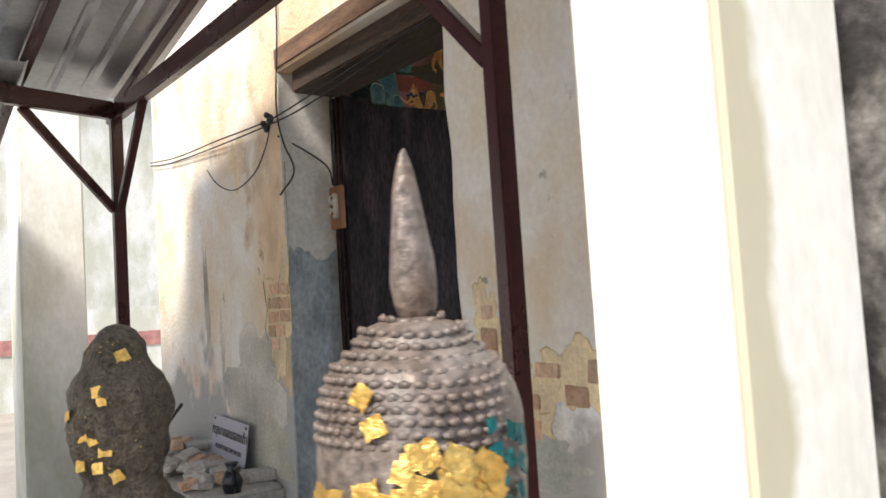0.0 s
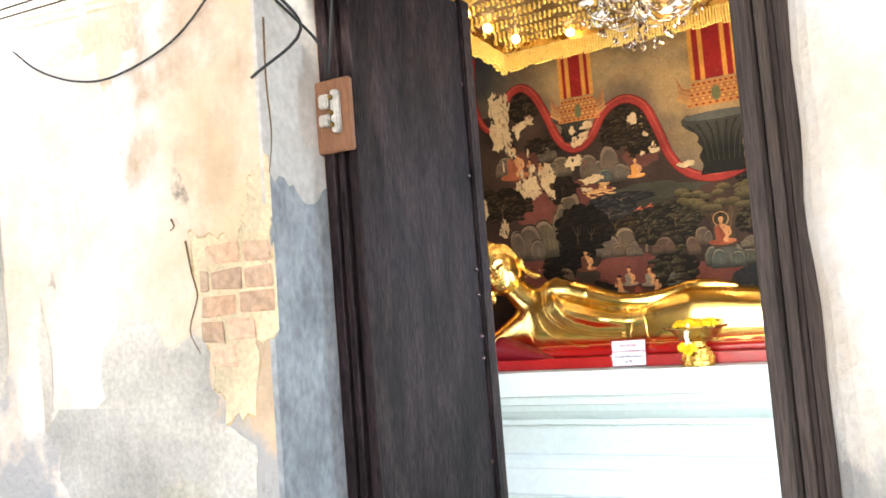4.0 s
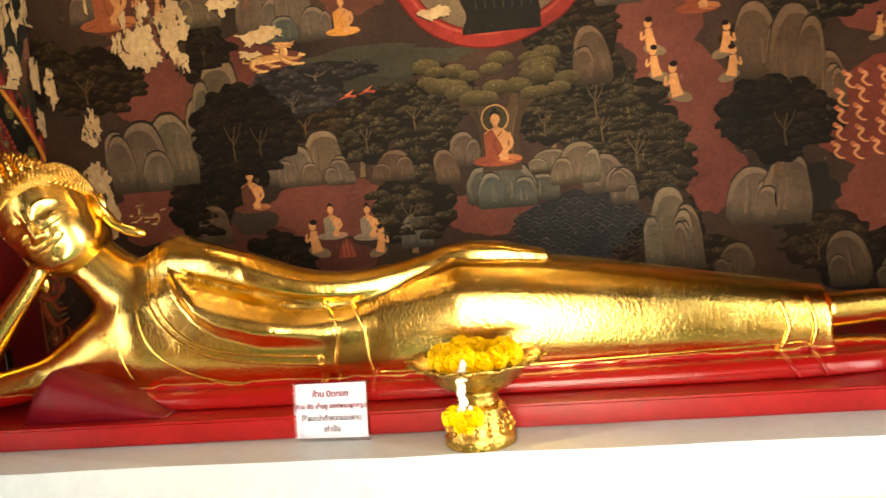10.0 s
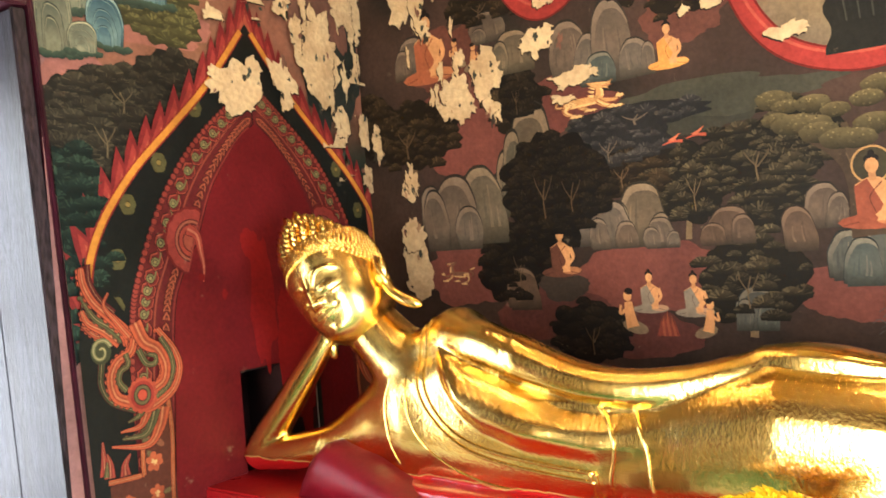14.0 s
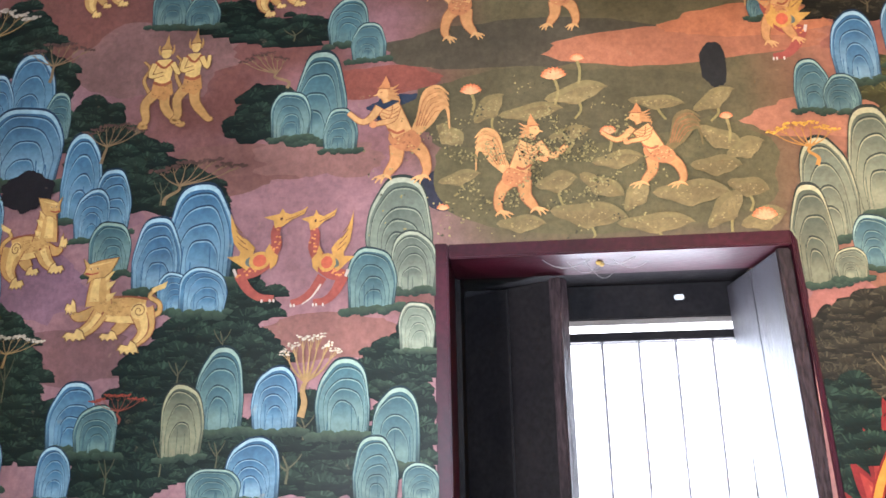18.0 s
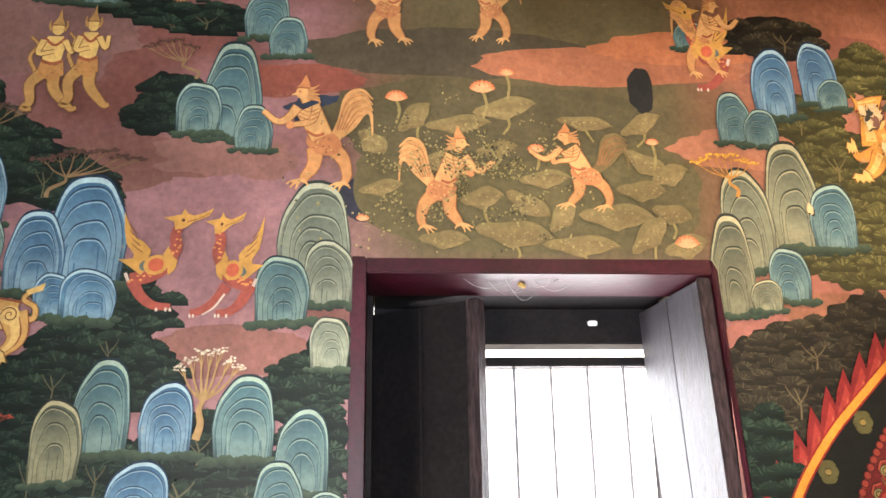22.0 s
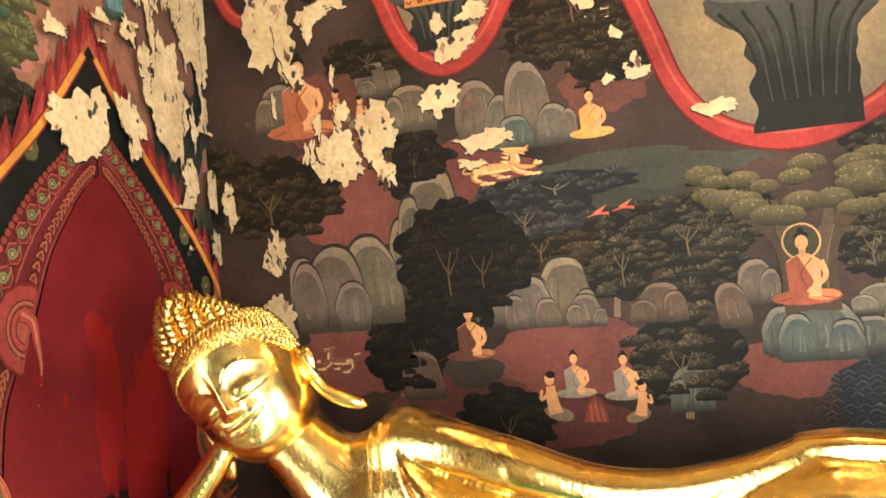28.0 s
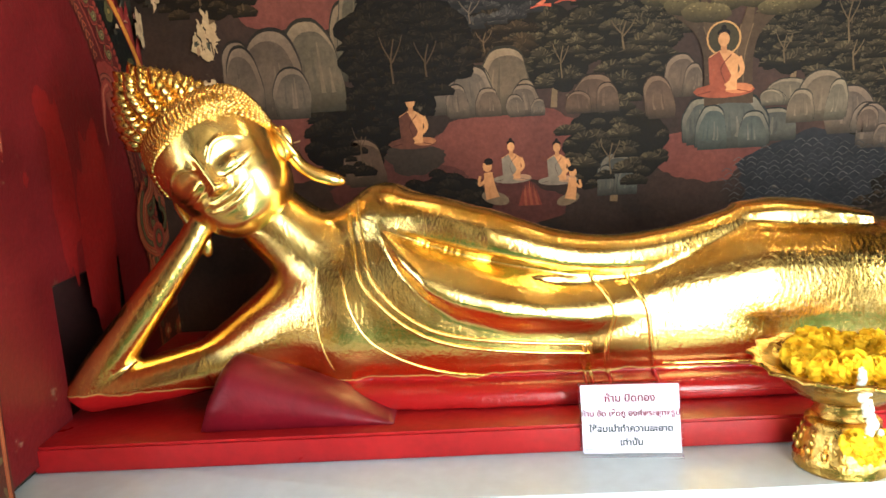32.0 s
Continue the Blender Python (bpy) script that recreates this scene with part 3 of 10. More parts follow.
corrugated(-3.2, 1.435, 5.97, 2.465, 4.45, 2.775, 0.0, canopy)

M_PILLAR = mat("whitewash", (0.83, 0.84, 0.82), 0.8, 0, 0.06, 1.5, 40, 0.25, (0.62, 0.63, 0.54), 0.25, (1, 1, 0.5))
# Grey-green streak mixed in beside the pillar's front corner.
M_STREAK = mat("whitewash_with_mould", (0.88, 0.88, 0.86), 0.8, 0, 0.06, 1.5, 40, 0.25, (0.80, 0.80, 0.75), 0.25, (1, 1, 0.5))
nt = M_STREAK.node_tree
base = nt.nodes["Principled BSDF"].inputs["Base Color"].links[0].from_socket
co, sep, no, rg, ad, mx = (nt.nodes.new(k) for k in ("ShaderNodeTexCoord", "ShaderNodeSeparateXYZ", "ShaderNodeTexNoise", "ShaderNodeMapRange", "ShaderNodeMath", "ShaderNodeMix"))
no.inputs["Scale"].default_value, no.inputs["Detail"].default_value = 5.0, 8
ad.operation = "MULTIPLY_ADD"
ad.inputs[1].default_value = 0.16
nt.links.new(co.outputs["Object"], sep.inputs["Vector"])
nt.links.new(co.outputs["Object"], no.inputs["Vector"])
nt.links.new(no.outputs["Fac"], ad.inputs[0])
nt.links.new(sep.outputs["X"], ad.inputs[2])
rg.inputs["From Min"].default_value, rg.inputs["From Max"].default_value = 1.875, 1.845
rg.inputs["To Max"].default_value = 0.85
edge, mul = nt.nodes.new("ShaderNodeMapRange"), nt.nodes.new("ShaderNodeMath")
edge.inputs["From Min"].default_value, edge.inputs["From Max"].default_value = 1.697, 1.706
mul.operation = "MULTIPLY"
nt.links.new(sep.outputs["X"], edge.inputs["Value"])
nt.links.new(edge.outputs["Result"], mul.inputs[0])
nt.links.new(rg.outputs["Result"], mul.inputs[1])
nt.links.new(ad.outputs["Value"], rg.inputs["Value"])
mx.data_type = "RGBA"
mx.inputs["B"].default_value = (0.50, 0.47, 0.34, 1)
nt.links.new(mul.outputs["Value"], mx.inputs["Factor"])
nt.links.new(base, mx.inputs["A"])
nt.links.new(mx.outputs["Result"], nt.nodes["Principled BSDF"].inputs["Base Color"])
for b, lab in (((1.695, 1.32, YARD, 2.01, 1.577, 4.2), "whitewashed square porch pillar with a green mould streak"),
               ((1.61, 6.0, YARD, 1.97, 6.4, 3.4), "grey-white square porch pillar")):
    bm = bmesh.new()
    box(bm, *b)
    bevel(bm, 0.012)
    tagged(part("porch_pillar", bm, M_STREAK if "mould" in lab else M_PILLAR), lab, "pillar")

# white building added to hide the blue horizon, and boundary wall of the yard
hall = thing("sky_backdrop", "white building added beyond the yard to close off the sky", "building", kind="structure")
bm = bmesh.new()
box(bm, -34, 19.0, YARD, 30, 19.5, 7.5)
part("wall", bm, M_PILLAR, hall)
bm = bmesh.new()
box(bm, -34.5, 18.4, 7.5, 30.5, 24.0, 7.9)
part("roof", bm, mat("pale_roof_tiles", (0.42, 0.36, 0.33), 0.8), hall)
boundary = thing("boundary_wall", "long low white boundary wall with a faded pink band", "wall", kind="structure")
for b, m_ in (((-30, 17.0, YARD, 30, 17.2, 1.15), M_PILLAR), ((-30, 16.98, 1.15, 30, 17.22, 1.42), mat("faded_pink_paint", (0.62, 0.30, 0.28), 0.8)), ((-30, 17.0, 1.42, 30, 17.2, 1.9), M_PILLAR)):
    bm = bmesh.new()
    box(bm, *b)
    part("wall_band", bm, m_, boundary)


# ---- murals: painted shapes laid on the plaster, thin as paint ----
from mathutils.geometry import tessellate_polygon


def rgb(r, g, b):
    """A paint colour from 0 to 255 values, as linear light."""
    return tuple(((v / 255 + 0.055) / 1.055) ** 2.4 if v > 10 else v / 255 / 12.92 for v in (r, g, b))


def mixc(a, b, t):
    return tuple(x + (y - x) * t for x, y in zip(a, b))


def mural_material(name, rough, spec):
    m = bpy.data.materials.new(name)
    m.use_nodes = True
    nt = m.node_tree
    b = nt.nodes["Principled BSDF"]
    at = nt.nodes.new("ShaderNodeVertexColor")
    at.layer_name = "paint"
    co = nt.nodes.new("ShaderNodeTexCoord")
    big, small, crack = (nt.nodes.new("ShaderNodeTexNoise") for _ in range(3))
    for tex, s, d in ((big, 3.5, 5), (small, 70, 5), (crack, 16, 8)):
        tex.inputs["Scale"].default_value, tex.inputs["Detail"].default_value, tex.inputs["Roughness"].default_value = s, d, 0.65
        nt.links.new(co.outputs["Object"], tex.inputs["Vector"])
    s1, s2 = nt.nodes.new("ShaderNodeMapRange"), nt.nodes.new("ShaderNodeMapRange")
    for s, tex, lo, hi in ((s1, big, 0.68, 1.28), (s2, small, 0.82, 1.18)):
        s.inputs["From Min"].default_value, s.inputs["From Max"].default_value = 0.3, 0.7
        s.inputs["To Min"].default_value, s.inputs["To Max"].default_value = lo, hi
        nt.links.new(tex.outputs["Fac"], s.inputs["Value"])
    mu = nt.nodes.new("ShaderNodeMath")
    mu.operation = "MULTIPLY"
    nt.links.new(s1.outputs["Result"], mu.inputs[0])
    nt.links.new(s2.outputs["Result"], mu.inputs[1])
    sc = nt.nodes.new("ShaderNodeVectorMath")
    sc.operation = "SCALE"
    nt.links.new(at.outputs["Color"], sc.inputs[0])
    nt.links.new(mu.outputs["Value"], sc.inputs["Scale"])
    worn = nt.nodes.new("ShaderNodeMapRange")       # rubbed paint, small pale scuffs
    worn.inputs["From Min"].default_value, worn.inputs["From Max"].default_value = 0.66, 0.74
    worn.inputs["To Max"].default_value = 0.35
    nt.links.new(crack.outputs["Fac"], worn.inputs["Value"])
    mx = nt.nodes.new("ShaderNodeMix")
    mx.data_type = "RGBA"
    nt.links.new(worn.outputs["Result"], mx.inputs["Factor"])
    nt.links.new(sc.outputs["Vector"], mx.inputs["A"])
    mx.inputs["B"].default_value = (*rgb(150, 130, 100), 1)
    nt.links.new(mx.outputs["Result"], b.inputs["Base Color"])
    b.inputs["Specular IOR Level"].default_value = spec
    r = nt.nodes.new("ShaderNodeMapRange")
    r.inputs["To Min"].default_value, r.inputs["To Max"].default_value = rough - 0.12, rough + 0.15
    nt.links.new(big.outputs["Fac"], r.inputs["Value"])
    nt.links.new(r.outputs["Result"], b.inputs["Roughness"])
    add = nt.nodes.new("ShaderNodeMath")
    nt.links.new(big.outputs["Fac"], add.inputs[0])
    nt.links.new(small.outputs["Fac"], add.inputs[1])
    bp = nt.nodes.new("ShaderNodeBump")
    bp.inputs["Strength"].default_value, bp.inputs["Distance"].default_value = 0.35, 0.004
    nt.links.new(add.outputs["Value"], bp.inputs["Height"])
    nt.links.new(bp.outputs["Normal"], b.inputs["Normal"])
    return m


M_PAINT = mural_material("mural_paint", 0.52, 0.18)
M_DULL = mural_material("dull_mural_paint", 0.60, 0.14)
M_BARE = mat("bare_lime_plaster", rgb(206, 178, 132), 0.9, 0, 0.15, 9, 60, 0.9, rgb(166, 132, 90), 0.9, depth=0.008)


class Wall:
    """A painted wall: u along it, v upwards, and how far its coats of paint have built up."""

    def __init__(self, name, place, label):
        self.place, self.coat = place, 0
        self.thing = thing(name, label, "mural", kind="structure")

    def keep(self, u, v):
        """Paint stays on the wall: points inside the window or past a corner go to the nearest edge."""
        if self.place is place_a:
            u = min(u, WALL_B - 0.002)
            if WX0 < u < jamb(v) and WZ0 < v < WZ1:
                d = ((u - WX0, 0), (jamb(v) - u, 1), (WZ1 - v, 2))
                k = min(d)[1]
                u, v = ((WX0, v), (jamb(v), v), (u, WZ1))[k]
        elif self.place is place_b:
            u = min(max(u, WALL_D + 0.002), WALL_A - 0.002)
        return u, v


def place_a(u, v, d):
    return (u, WALL_A - 0.0035 - d, v)


def place_b(u, v, d):
    return (WALL_B - 0.0035 - d, u, v)


def place_d(u, v, d):
    return (u, WALL_D + 0.0035 + d, v)


A = Wall("mural_north", place_a, "faded wall painting of a forest of rocks, trees and mythical beasts")
B = Wall("mural_east", place_b, "dark wall painting of hills, trees and seated figures under a wavy red band")
D = Wall("mural_south", place_d, "dark wall painting with an orange blazing scene")


FADED = ("painted_figure", "painted_beast", "painted_bird", "painted_lotus", "painted_leaf")   # rubbed and yellowed motifs


class Motif:
    """One painted motif: coloured polygons, later ones over earlier ones."""

    def __init__(self, wall):
        self.wall, self.v, self.f, self.c, self.k = wall, [], [], [], 0
        wall.coat += 1

    def poly(self, pts, colour, colours=None):
        d = self.wall.coat * 0.00003 + self.k * 0.000003
        self.k += 1
        pts = [self.wall.keep(p[0], p[1]) for p in pts]
        o = len(self.v)
        self.v += [self.wall.place(p[0], p[1], d) for p in pts]
        self.c += list(colours) if colours else [colour] * len(pts)
        if len(pts) <= 4:
            self.f.append(tuple(range(o, o + len(pts))))
        else:
            self.f += [(o + a, o + b, o + e) for a, b, e in tessellate_polygon([[Vector((p[0], p[1], 0)) for p in pts]])]

    def stroke(self, pts, w0, w1, colour, n=4):
        """A brush stroke through points, from one width to another."""
        path = smooth_path([(p[0], p[1], 0) for p in pts], n)
        d = self.wall.coat * 0.00003 + self.k * 0.000003
        self.k += 1
        o, m = len(self.v), len(path)
        for i, p in enumerate(path):
            t = (path[min(i + 1, m - 1)] - path[max(i - 1, 0)]).normalized()
            w = (w0 + (w1 - w0) * i / (m - 1)) / 2
            self.v += [self.wall.place(*self.wall.keep(p.x - t.y * w, p.y + t.x * w), d), self.wall.place(*self.wall.keep(p.x + t.y * w, p.y - t.x * w), d)]
            self.c += [colour, colour]
        self.f += [(o + 2 * i, o + 2 * i + 1, o + 2 * i + 3, o + 2 * i + 2) for i in range(m - 1)]

    def oval(self, u, v, a, b, colour, turn=0.0, n=12):
        k, s = math.cos(turn), math.sin(turn)
        self.poly([(u + a * math.cos(t) * k - b * math.sin(t) * s, v + a * math.cos(t) * s + b * math.sin(t) * k)
                   for t in (2 * math.pi * i / n for i in range(n))], colour)

    def done(self, name, label="", material=None):
        me = bpy.data.meshes.new(name)
        me.from_pydata(self.v, [], self.f)
        at = me.color_attributes.new("paint", "FLOAT_COLOR", "POINT")
        paint = self.c
        if self.wall is B and name not in ("painted_sky", "painted_palace", "painted_band"):   # under a century of smoke and varnish
            paint = [tuple(k * x for k, x in zip((0.98, 0.83, 0.74), mixc(c, (sum(c) / 3,) * 3, 0.12))) for c in self.c]
        elif self.wall is A and name in FADED:
            paint = [mixc(c, rgb(126, 92, 66), 0.28) for c in self.c]
        at.data.foreach_set("color", [x for c in paint for x in (*c, 1.0)])
        me.materials.append(material or (M_PAINT if self.wall is A else M_DULL))
        ob = new(name, me)
        ob.parent = self.wall.thing
        if label:
            tagged(ob, label)
        return ob


ROCKS = {"blue": (rgb(30, 58, 86), rgb(72, 114, 138), rgb(160, 184, 188)), "teal": (rgb(32, 56, 64), rgb(70, 102, 108), rgb(146, 164, 146)),
         "olive": (rgb(56, 60, 48), rgb(100, 104, 86), rgb(172, 162, 124)), "grey": (rgb(50, 50, 46), rgb(104, 102, 92), rgb(150, 146, 128)),
         "dark": (rgb(34, 38, 36), rgb(66, 72, 66), rgb(104, 108, 94)), "slate": (rgb(56, 56, 52), rgb(102, 102, 96), rgb(150, 146, 132)),
         "brown": (rgb(56, 46, 36), rgb(100, 84, 66), rgb(140, 120, 96)), "pale": (rgb(62, 70, 62), rgb(112, 120, 104), rgb(164, 166, 142))}


def rock(wall, u, v, w, h, style="blue", lean=0.0):
    """A tall rounded rock: shaded body, a few eccentric inner folds."""
    dark, mid, light = ROCKS[style] if wall is A else [tuple(c * k for c, k in zip(mixc(q, (sum(q) / 3,) * 3, 0.35), (0.78, 0.70, 0.58))) for q in ROCKS[style]]
    m, ph = Motif(wall), random.uniform(0, 6)
    lined = wall is A
    skew, sink = random.uniform(-0.14, 0.14), mixc(dark, rgb(24, 30, 22), 0.75)

    def arch(s, k):
        pts = []
        for i in range(25):
            t = -0.35 + (math.pi + 0.7) * i / 24
            x = math.copysign(abs(math.cos(t)) ** 0.8, math.cos(t)) * 0.5 * s * (1 + 0.06 * math.sin(3 * t + ph + k) + 0.03 * math.sin(7 * t + 2 * ph))
            y = math.sin(t) * (0.62 if math.sin(t) > 0 else 0.9) * s + 0.38 * s ** 2.2
            pts.append((u + w * (x + skew * (1 - s) * 1.4) + lean * h * y, v + h * y))
        return pts

    def shade(pts, a, b, low):
        top, bot = max(p[1] for p in pts), min(p[1] for p in pts)
        out = []
        for p in pts:
            f = (top - p[1]) / max(top - bot, 1e-4)
            out.append(mixc(mixc(a, b, min(1, f * 1.5)), sink, low * max(0, f - 0.55) / 0.45))
        return out

    def fold(s, x, g):
        """A horseshoe outline on the rock's foot: share s of its size, x aside."""
        r, pts = 0.5 * s * w, [(u + x * w - 0.46 * s * w, v + 0.06 * h)]
        for i in range(29):
            t = math.pi * (1 - i / 28)
            k = 1 + 0.045 * math.sin(3 * t + ph + g) + 0.012 * math.sin(7 * t + 2 * ph)
            y = 0.42 + 0.16 * skew
            pts.append((u + x * w + r * k * math.copysign(abs(math.cos(t)) ** 0.78, math.cos(t)) + lean * h * s, v + h * s * (y + (1 - y) * math.sin(t) * k)))
        return pts + [(u + x * w + 0.46 * s * w, v + 0.06 * h)]

    if lined:
        base = mixc(mid, dark, random.uniform(0.15, 0.5))
        a = fold(1.03, 0, 0)
        m.poly(a, dark, shade(a, mixc(dark, rgb(20, 24, 26), 0.6), dark, 0.9))
        a = fold(1.0, 0, 0)
        m.poly(a, light, shade(a, mixc(light, base, 0.15), mixc(light, base, 0.70), 0.9))
        a = fold(0.95, 0, 0)
        m.poly(a, base, shade(a, mixc(base, dark, 0.40), mixc(base, light, 0.10), 0.8))
        x, s = 0.0, 0.90
        while s > 0.32:
            x += random.uniform(-0.03, 0.03) + skew * 0.16
            k = (0.95 - s) * 8
            a = fold(s + 0.018, x, k)
            m.poly(a, dark, shade(a, mixc(dark, rgb(20, 24, 26), 0.45), mixc(dark, base, 0.35), 0.7))
            a = fold(s, x, k)
            m.poly(a, light, shade(a, mixc(light, base, 0.45 + 0.25 * random.random()), mixc(base, light, 0.30), 0.3))
            a = fold(s - 0.014, x, k)
            m.poly(a, base, shade(a, mixc(base, dark, 0.15 + 0.3 * random.random()), mixc(base, light, 0.20 + 0.25 * random.random()), 0.25))
            s -= random.uniform(0.12, 0.22)
        for k in range(3):
            sx, y = random.uniform(-0.34, 0.34), random.uniform(0.2, 0.5)
            m.stroke([(u + sx * w, v + h * y), (u + sx * w * 1.04, v + h * y * 0.6), (u + sx * w * 1.05, v + h * 0.08)], 0.02 * w, 0.008 * w, mixc(base, dark, 0.45), n=3)
        m.done("painted_rock")
        wall.coat += 2
        m = Motif(wall)
        for k in range(9):                        # low leaves grow over the foot
            x, y, r = u + w * (0.56 * (k / 4 - 1) + random.uniform(-0.04, 0.04)), v + 0.05 * h + random.uniform(-0.05, 0.045) * w, w * random.uniform(0.075, 0.12)
            q = bumpy(x, y, r * 1.25, r * 0.8, 5, 0.12, 0.3, random.uniform(0, 90), 22)
            m.poly(q, None, [mixc(rgb(30, 40, 34), rgb(62, 76, 58), 0.5 + 0.5 * (p[1] - y) / r) for p in q])
    else:
        u0, w0, h0 = u, w, h
        for dx, kw, kh in [(0.0, 1.0, 1.0)] + [(random.choice((-1, 1)) * random.uniform(0.26, 0.42), random.uniform(0.40, 0.62), random.uniform(0.5, 0.86)) for _ in range(random.choice((0, 1, 2, 2)))]:
            u, w, h, ph = u0 + dx * w0, w0 * kw, h0 * kh, random.uniform(0, 6)
            lean, skew = random.uniform(-0.10, 0.10) + 0.12 * dx, random.uniform(-0.14, 0.14)
            tan = mixc(mid, rgb(92, 70, 48), random.uniform(0, 0.45))
            lit = mixc(light, rgb(128, 108, 80), 0.4)
            a = arch(1.03, 0)
            m.poly(a, dark, shade(a, mixc(dark, rgb(18, 16, 13), 0.5), mixc(dark, tan, 0.3), 1.0))
            a = arch(1.0, 0)
            m.poly(a, mid, shade(a, mixc(lit, tan, 0.42), mixc(tan, lit, 0.12), 0.8))
            b = [(x + 0.05 * w * math.copysign(1, skew), y - 0.035 * h) for x, y in arch(0.95, 0)]
            m.poly(b, mid, shade(b, mixc(tan, dark, 0.25), mixc(tan, lit, 0.10), 0.8))
            for k in range(4):                    # soft upright folds
                f = random.uniform(-0.40, 0.40)
                y1 = random.uniform(0.5, 0.82) * math.sqrt(max(0.1, 1 - (1.7 * f) ** 2)) + 0.05
                c = mixc(tan, dark if k % 3 else lit, random.uniform(0.12, 0.35))
                m.stroke([(u + w * f * 0.8 + lean * h * y1 + skew * w * 0.2, v + h * y1), (u + w * f * 0.9 + lean * h * 0.45, v + h * y1 * 0.6), (u + w * f * 0.85, v + h * 0.22)], 0.02 * w, 0.08 * w, c, n=3)
    m.done("painted_foliage" if lined else "painted_rock")


def bumpy(u, v, a, b, lobes, depth, rough, seed, n=64):
    pts = []
    for i in range(n):
        t = 2 * math.pi * i / n
        r = 1 + depth * abs(math.sin(lobes * t / 2 + seed)) + rough * noise.fractal((math.cos(t) * 1.7 + seed, math.sin(t) * 1.7, seed), 1.0, 2.0, 4)
        pts.append((u + a * r * math.cos(t), v + b * r * math.sin(t)))
    return pts


LEAF = {"green": (rgb(17, 26, 21), rgb(56, 75, 57)), "dark": (rgb(32, 28, 21), rgb(82, 74, 54)), "blue": (rgb(38, 42, 50), rgb(92, 100, 106)),
        "olive": (rgb(60, 56, 32), rgb(118, 110, 62)), "grey": (rgb(42, 42, 35), rgb(108, 106, 86)), "black": (rgb(20, 18, 15), rgb(52, 48, 38)), "leaf": (rgb(30, 30, 25), rgb(104, 104, 84))}


def bush(wall, u, v, a, b, style="green", trunk=False):
    """A tree crown: overlapping caps of foliage, lit along their tops, built from the back down."""
    dark, light = LEAF[style] if wall is A else [tuple(c * k for c, k in zip(q, (0.95, 0.80, 0.58))) for q in LEAF[style]]
    m, seed = Motif(wall), random.uniform(0, 50)
    wood = mixc(light, rgb(120, 100, 70), 0.5)
    if trunk:
        m.stroke([(u + 0.03 * a, v - 1.5 * b), (u - 0.02 * a, v - 0.8 * b), (u, v)], 0.16 * a, 0.10 * a, wood)
    m.poly(bumpy(u, v, a, b, 11, 0.12, 0.22, seed), mixc(dark, (0, 0, 0), 0.25))
    r = 0.034 if wall is A else 0.030
    rows = max(3, int(2 * b / (r * 0.62)))
    for j in range(rows):
        y = v + b * 0.98 - 2 * b * j / rows
        half = a * math.sqrt(max(0.05, 1 - ((y - v) / b) ** 2)) * 1.04
        cols = max(2, int(2 * half / (r * 1.25)))
        for i in range(cols):
            x = u - half + 2 * half * (i + 0.5 + 0.5 * (j % 2) - 0.25) / cols + random.uniform(-0.7, 0.7) * r
            yy, rr = y + random.uniform(-0.55, 0.55) * r, r * random.uniform(0.55, 1.35)
            if wall is B and random.random() < 0.22:
                continue
            lit = random.uniform(0.02, 0.5) * (1 if noise.noise((x * 9, yy * 9, seed)) > -0.1 else 0.45)
            arc = [(x + rr * math.cos(t) * (1 + 0.1 * math.sin(5 * t + i)), yy + 0.72 * rr * math.sin(t) - 0.3 * rr) for t in (-0.25, 0.3, 0.75, 1.2, 1.57, 1.94, 2.4, 2.85, 3.4)]
            low = mixc(dark, (0, 0, 0), 0.35)
            m.poly(arc, dark, [low] + [mixc(dark, light, lit * s) for s in (0.25, 0.6, 0.9, 1.0, 0.9, 0.6, 0.25)] + [low])
            for k in range(7):
                t = 0.25 + 2.64 * (k + random.random() * 0.6) / 7
                q = random.uniform(0.45, 0.8)
                c = mixc(dark, light, random.uniform(0.15, 1.0) * (0.6 + 0.4 * math.sin(t)) * (0.55 + 0.9 * lit))
                p0 = (x + q * rr * math.cos(t) * 0.75, yy + q * 0.55 * rr * math.sin(t) - 0.25 * rr)
                p1 = (x + 1.06 * rr * math.cos(t), yy + 0.78 * rr * math.sin(t) - 0.3 * rr - 0.1 * rr * abs(math.cos(t)))
                n = random.uniform(0.04, 0.085) * rr
                m.poly([(p0[0] - n, p0[1]), (p0[0] + n, p0[1] - n), (p1[0] + n, p1[1] - n), (p1[0] - n, p1[1] + n)], c)
    if trunk or a > 0.115:
        x = u + random.uniform(-0.25, 0.25) * a
        m.stroke([(x, v - 0.75 * b), (x + 0.02 * a, v - 0.3 * b), (x - 0.05 * a, v + 0.1 * b)], 0.035 * a, 0.02 * a, mixc(wood, dark, 0.3))
        for s in (-1, 1):
            m.stroke([(x, v - 0.35 * b), (x + s * 0.14 * a, v - 0.05 * b), (x + s * 0.2 * a, v + 0.16 * b)], 0.025 * a, 0.012 * a, mixc(wood, dark, 0.35))
    m.done("painted_foliage")


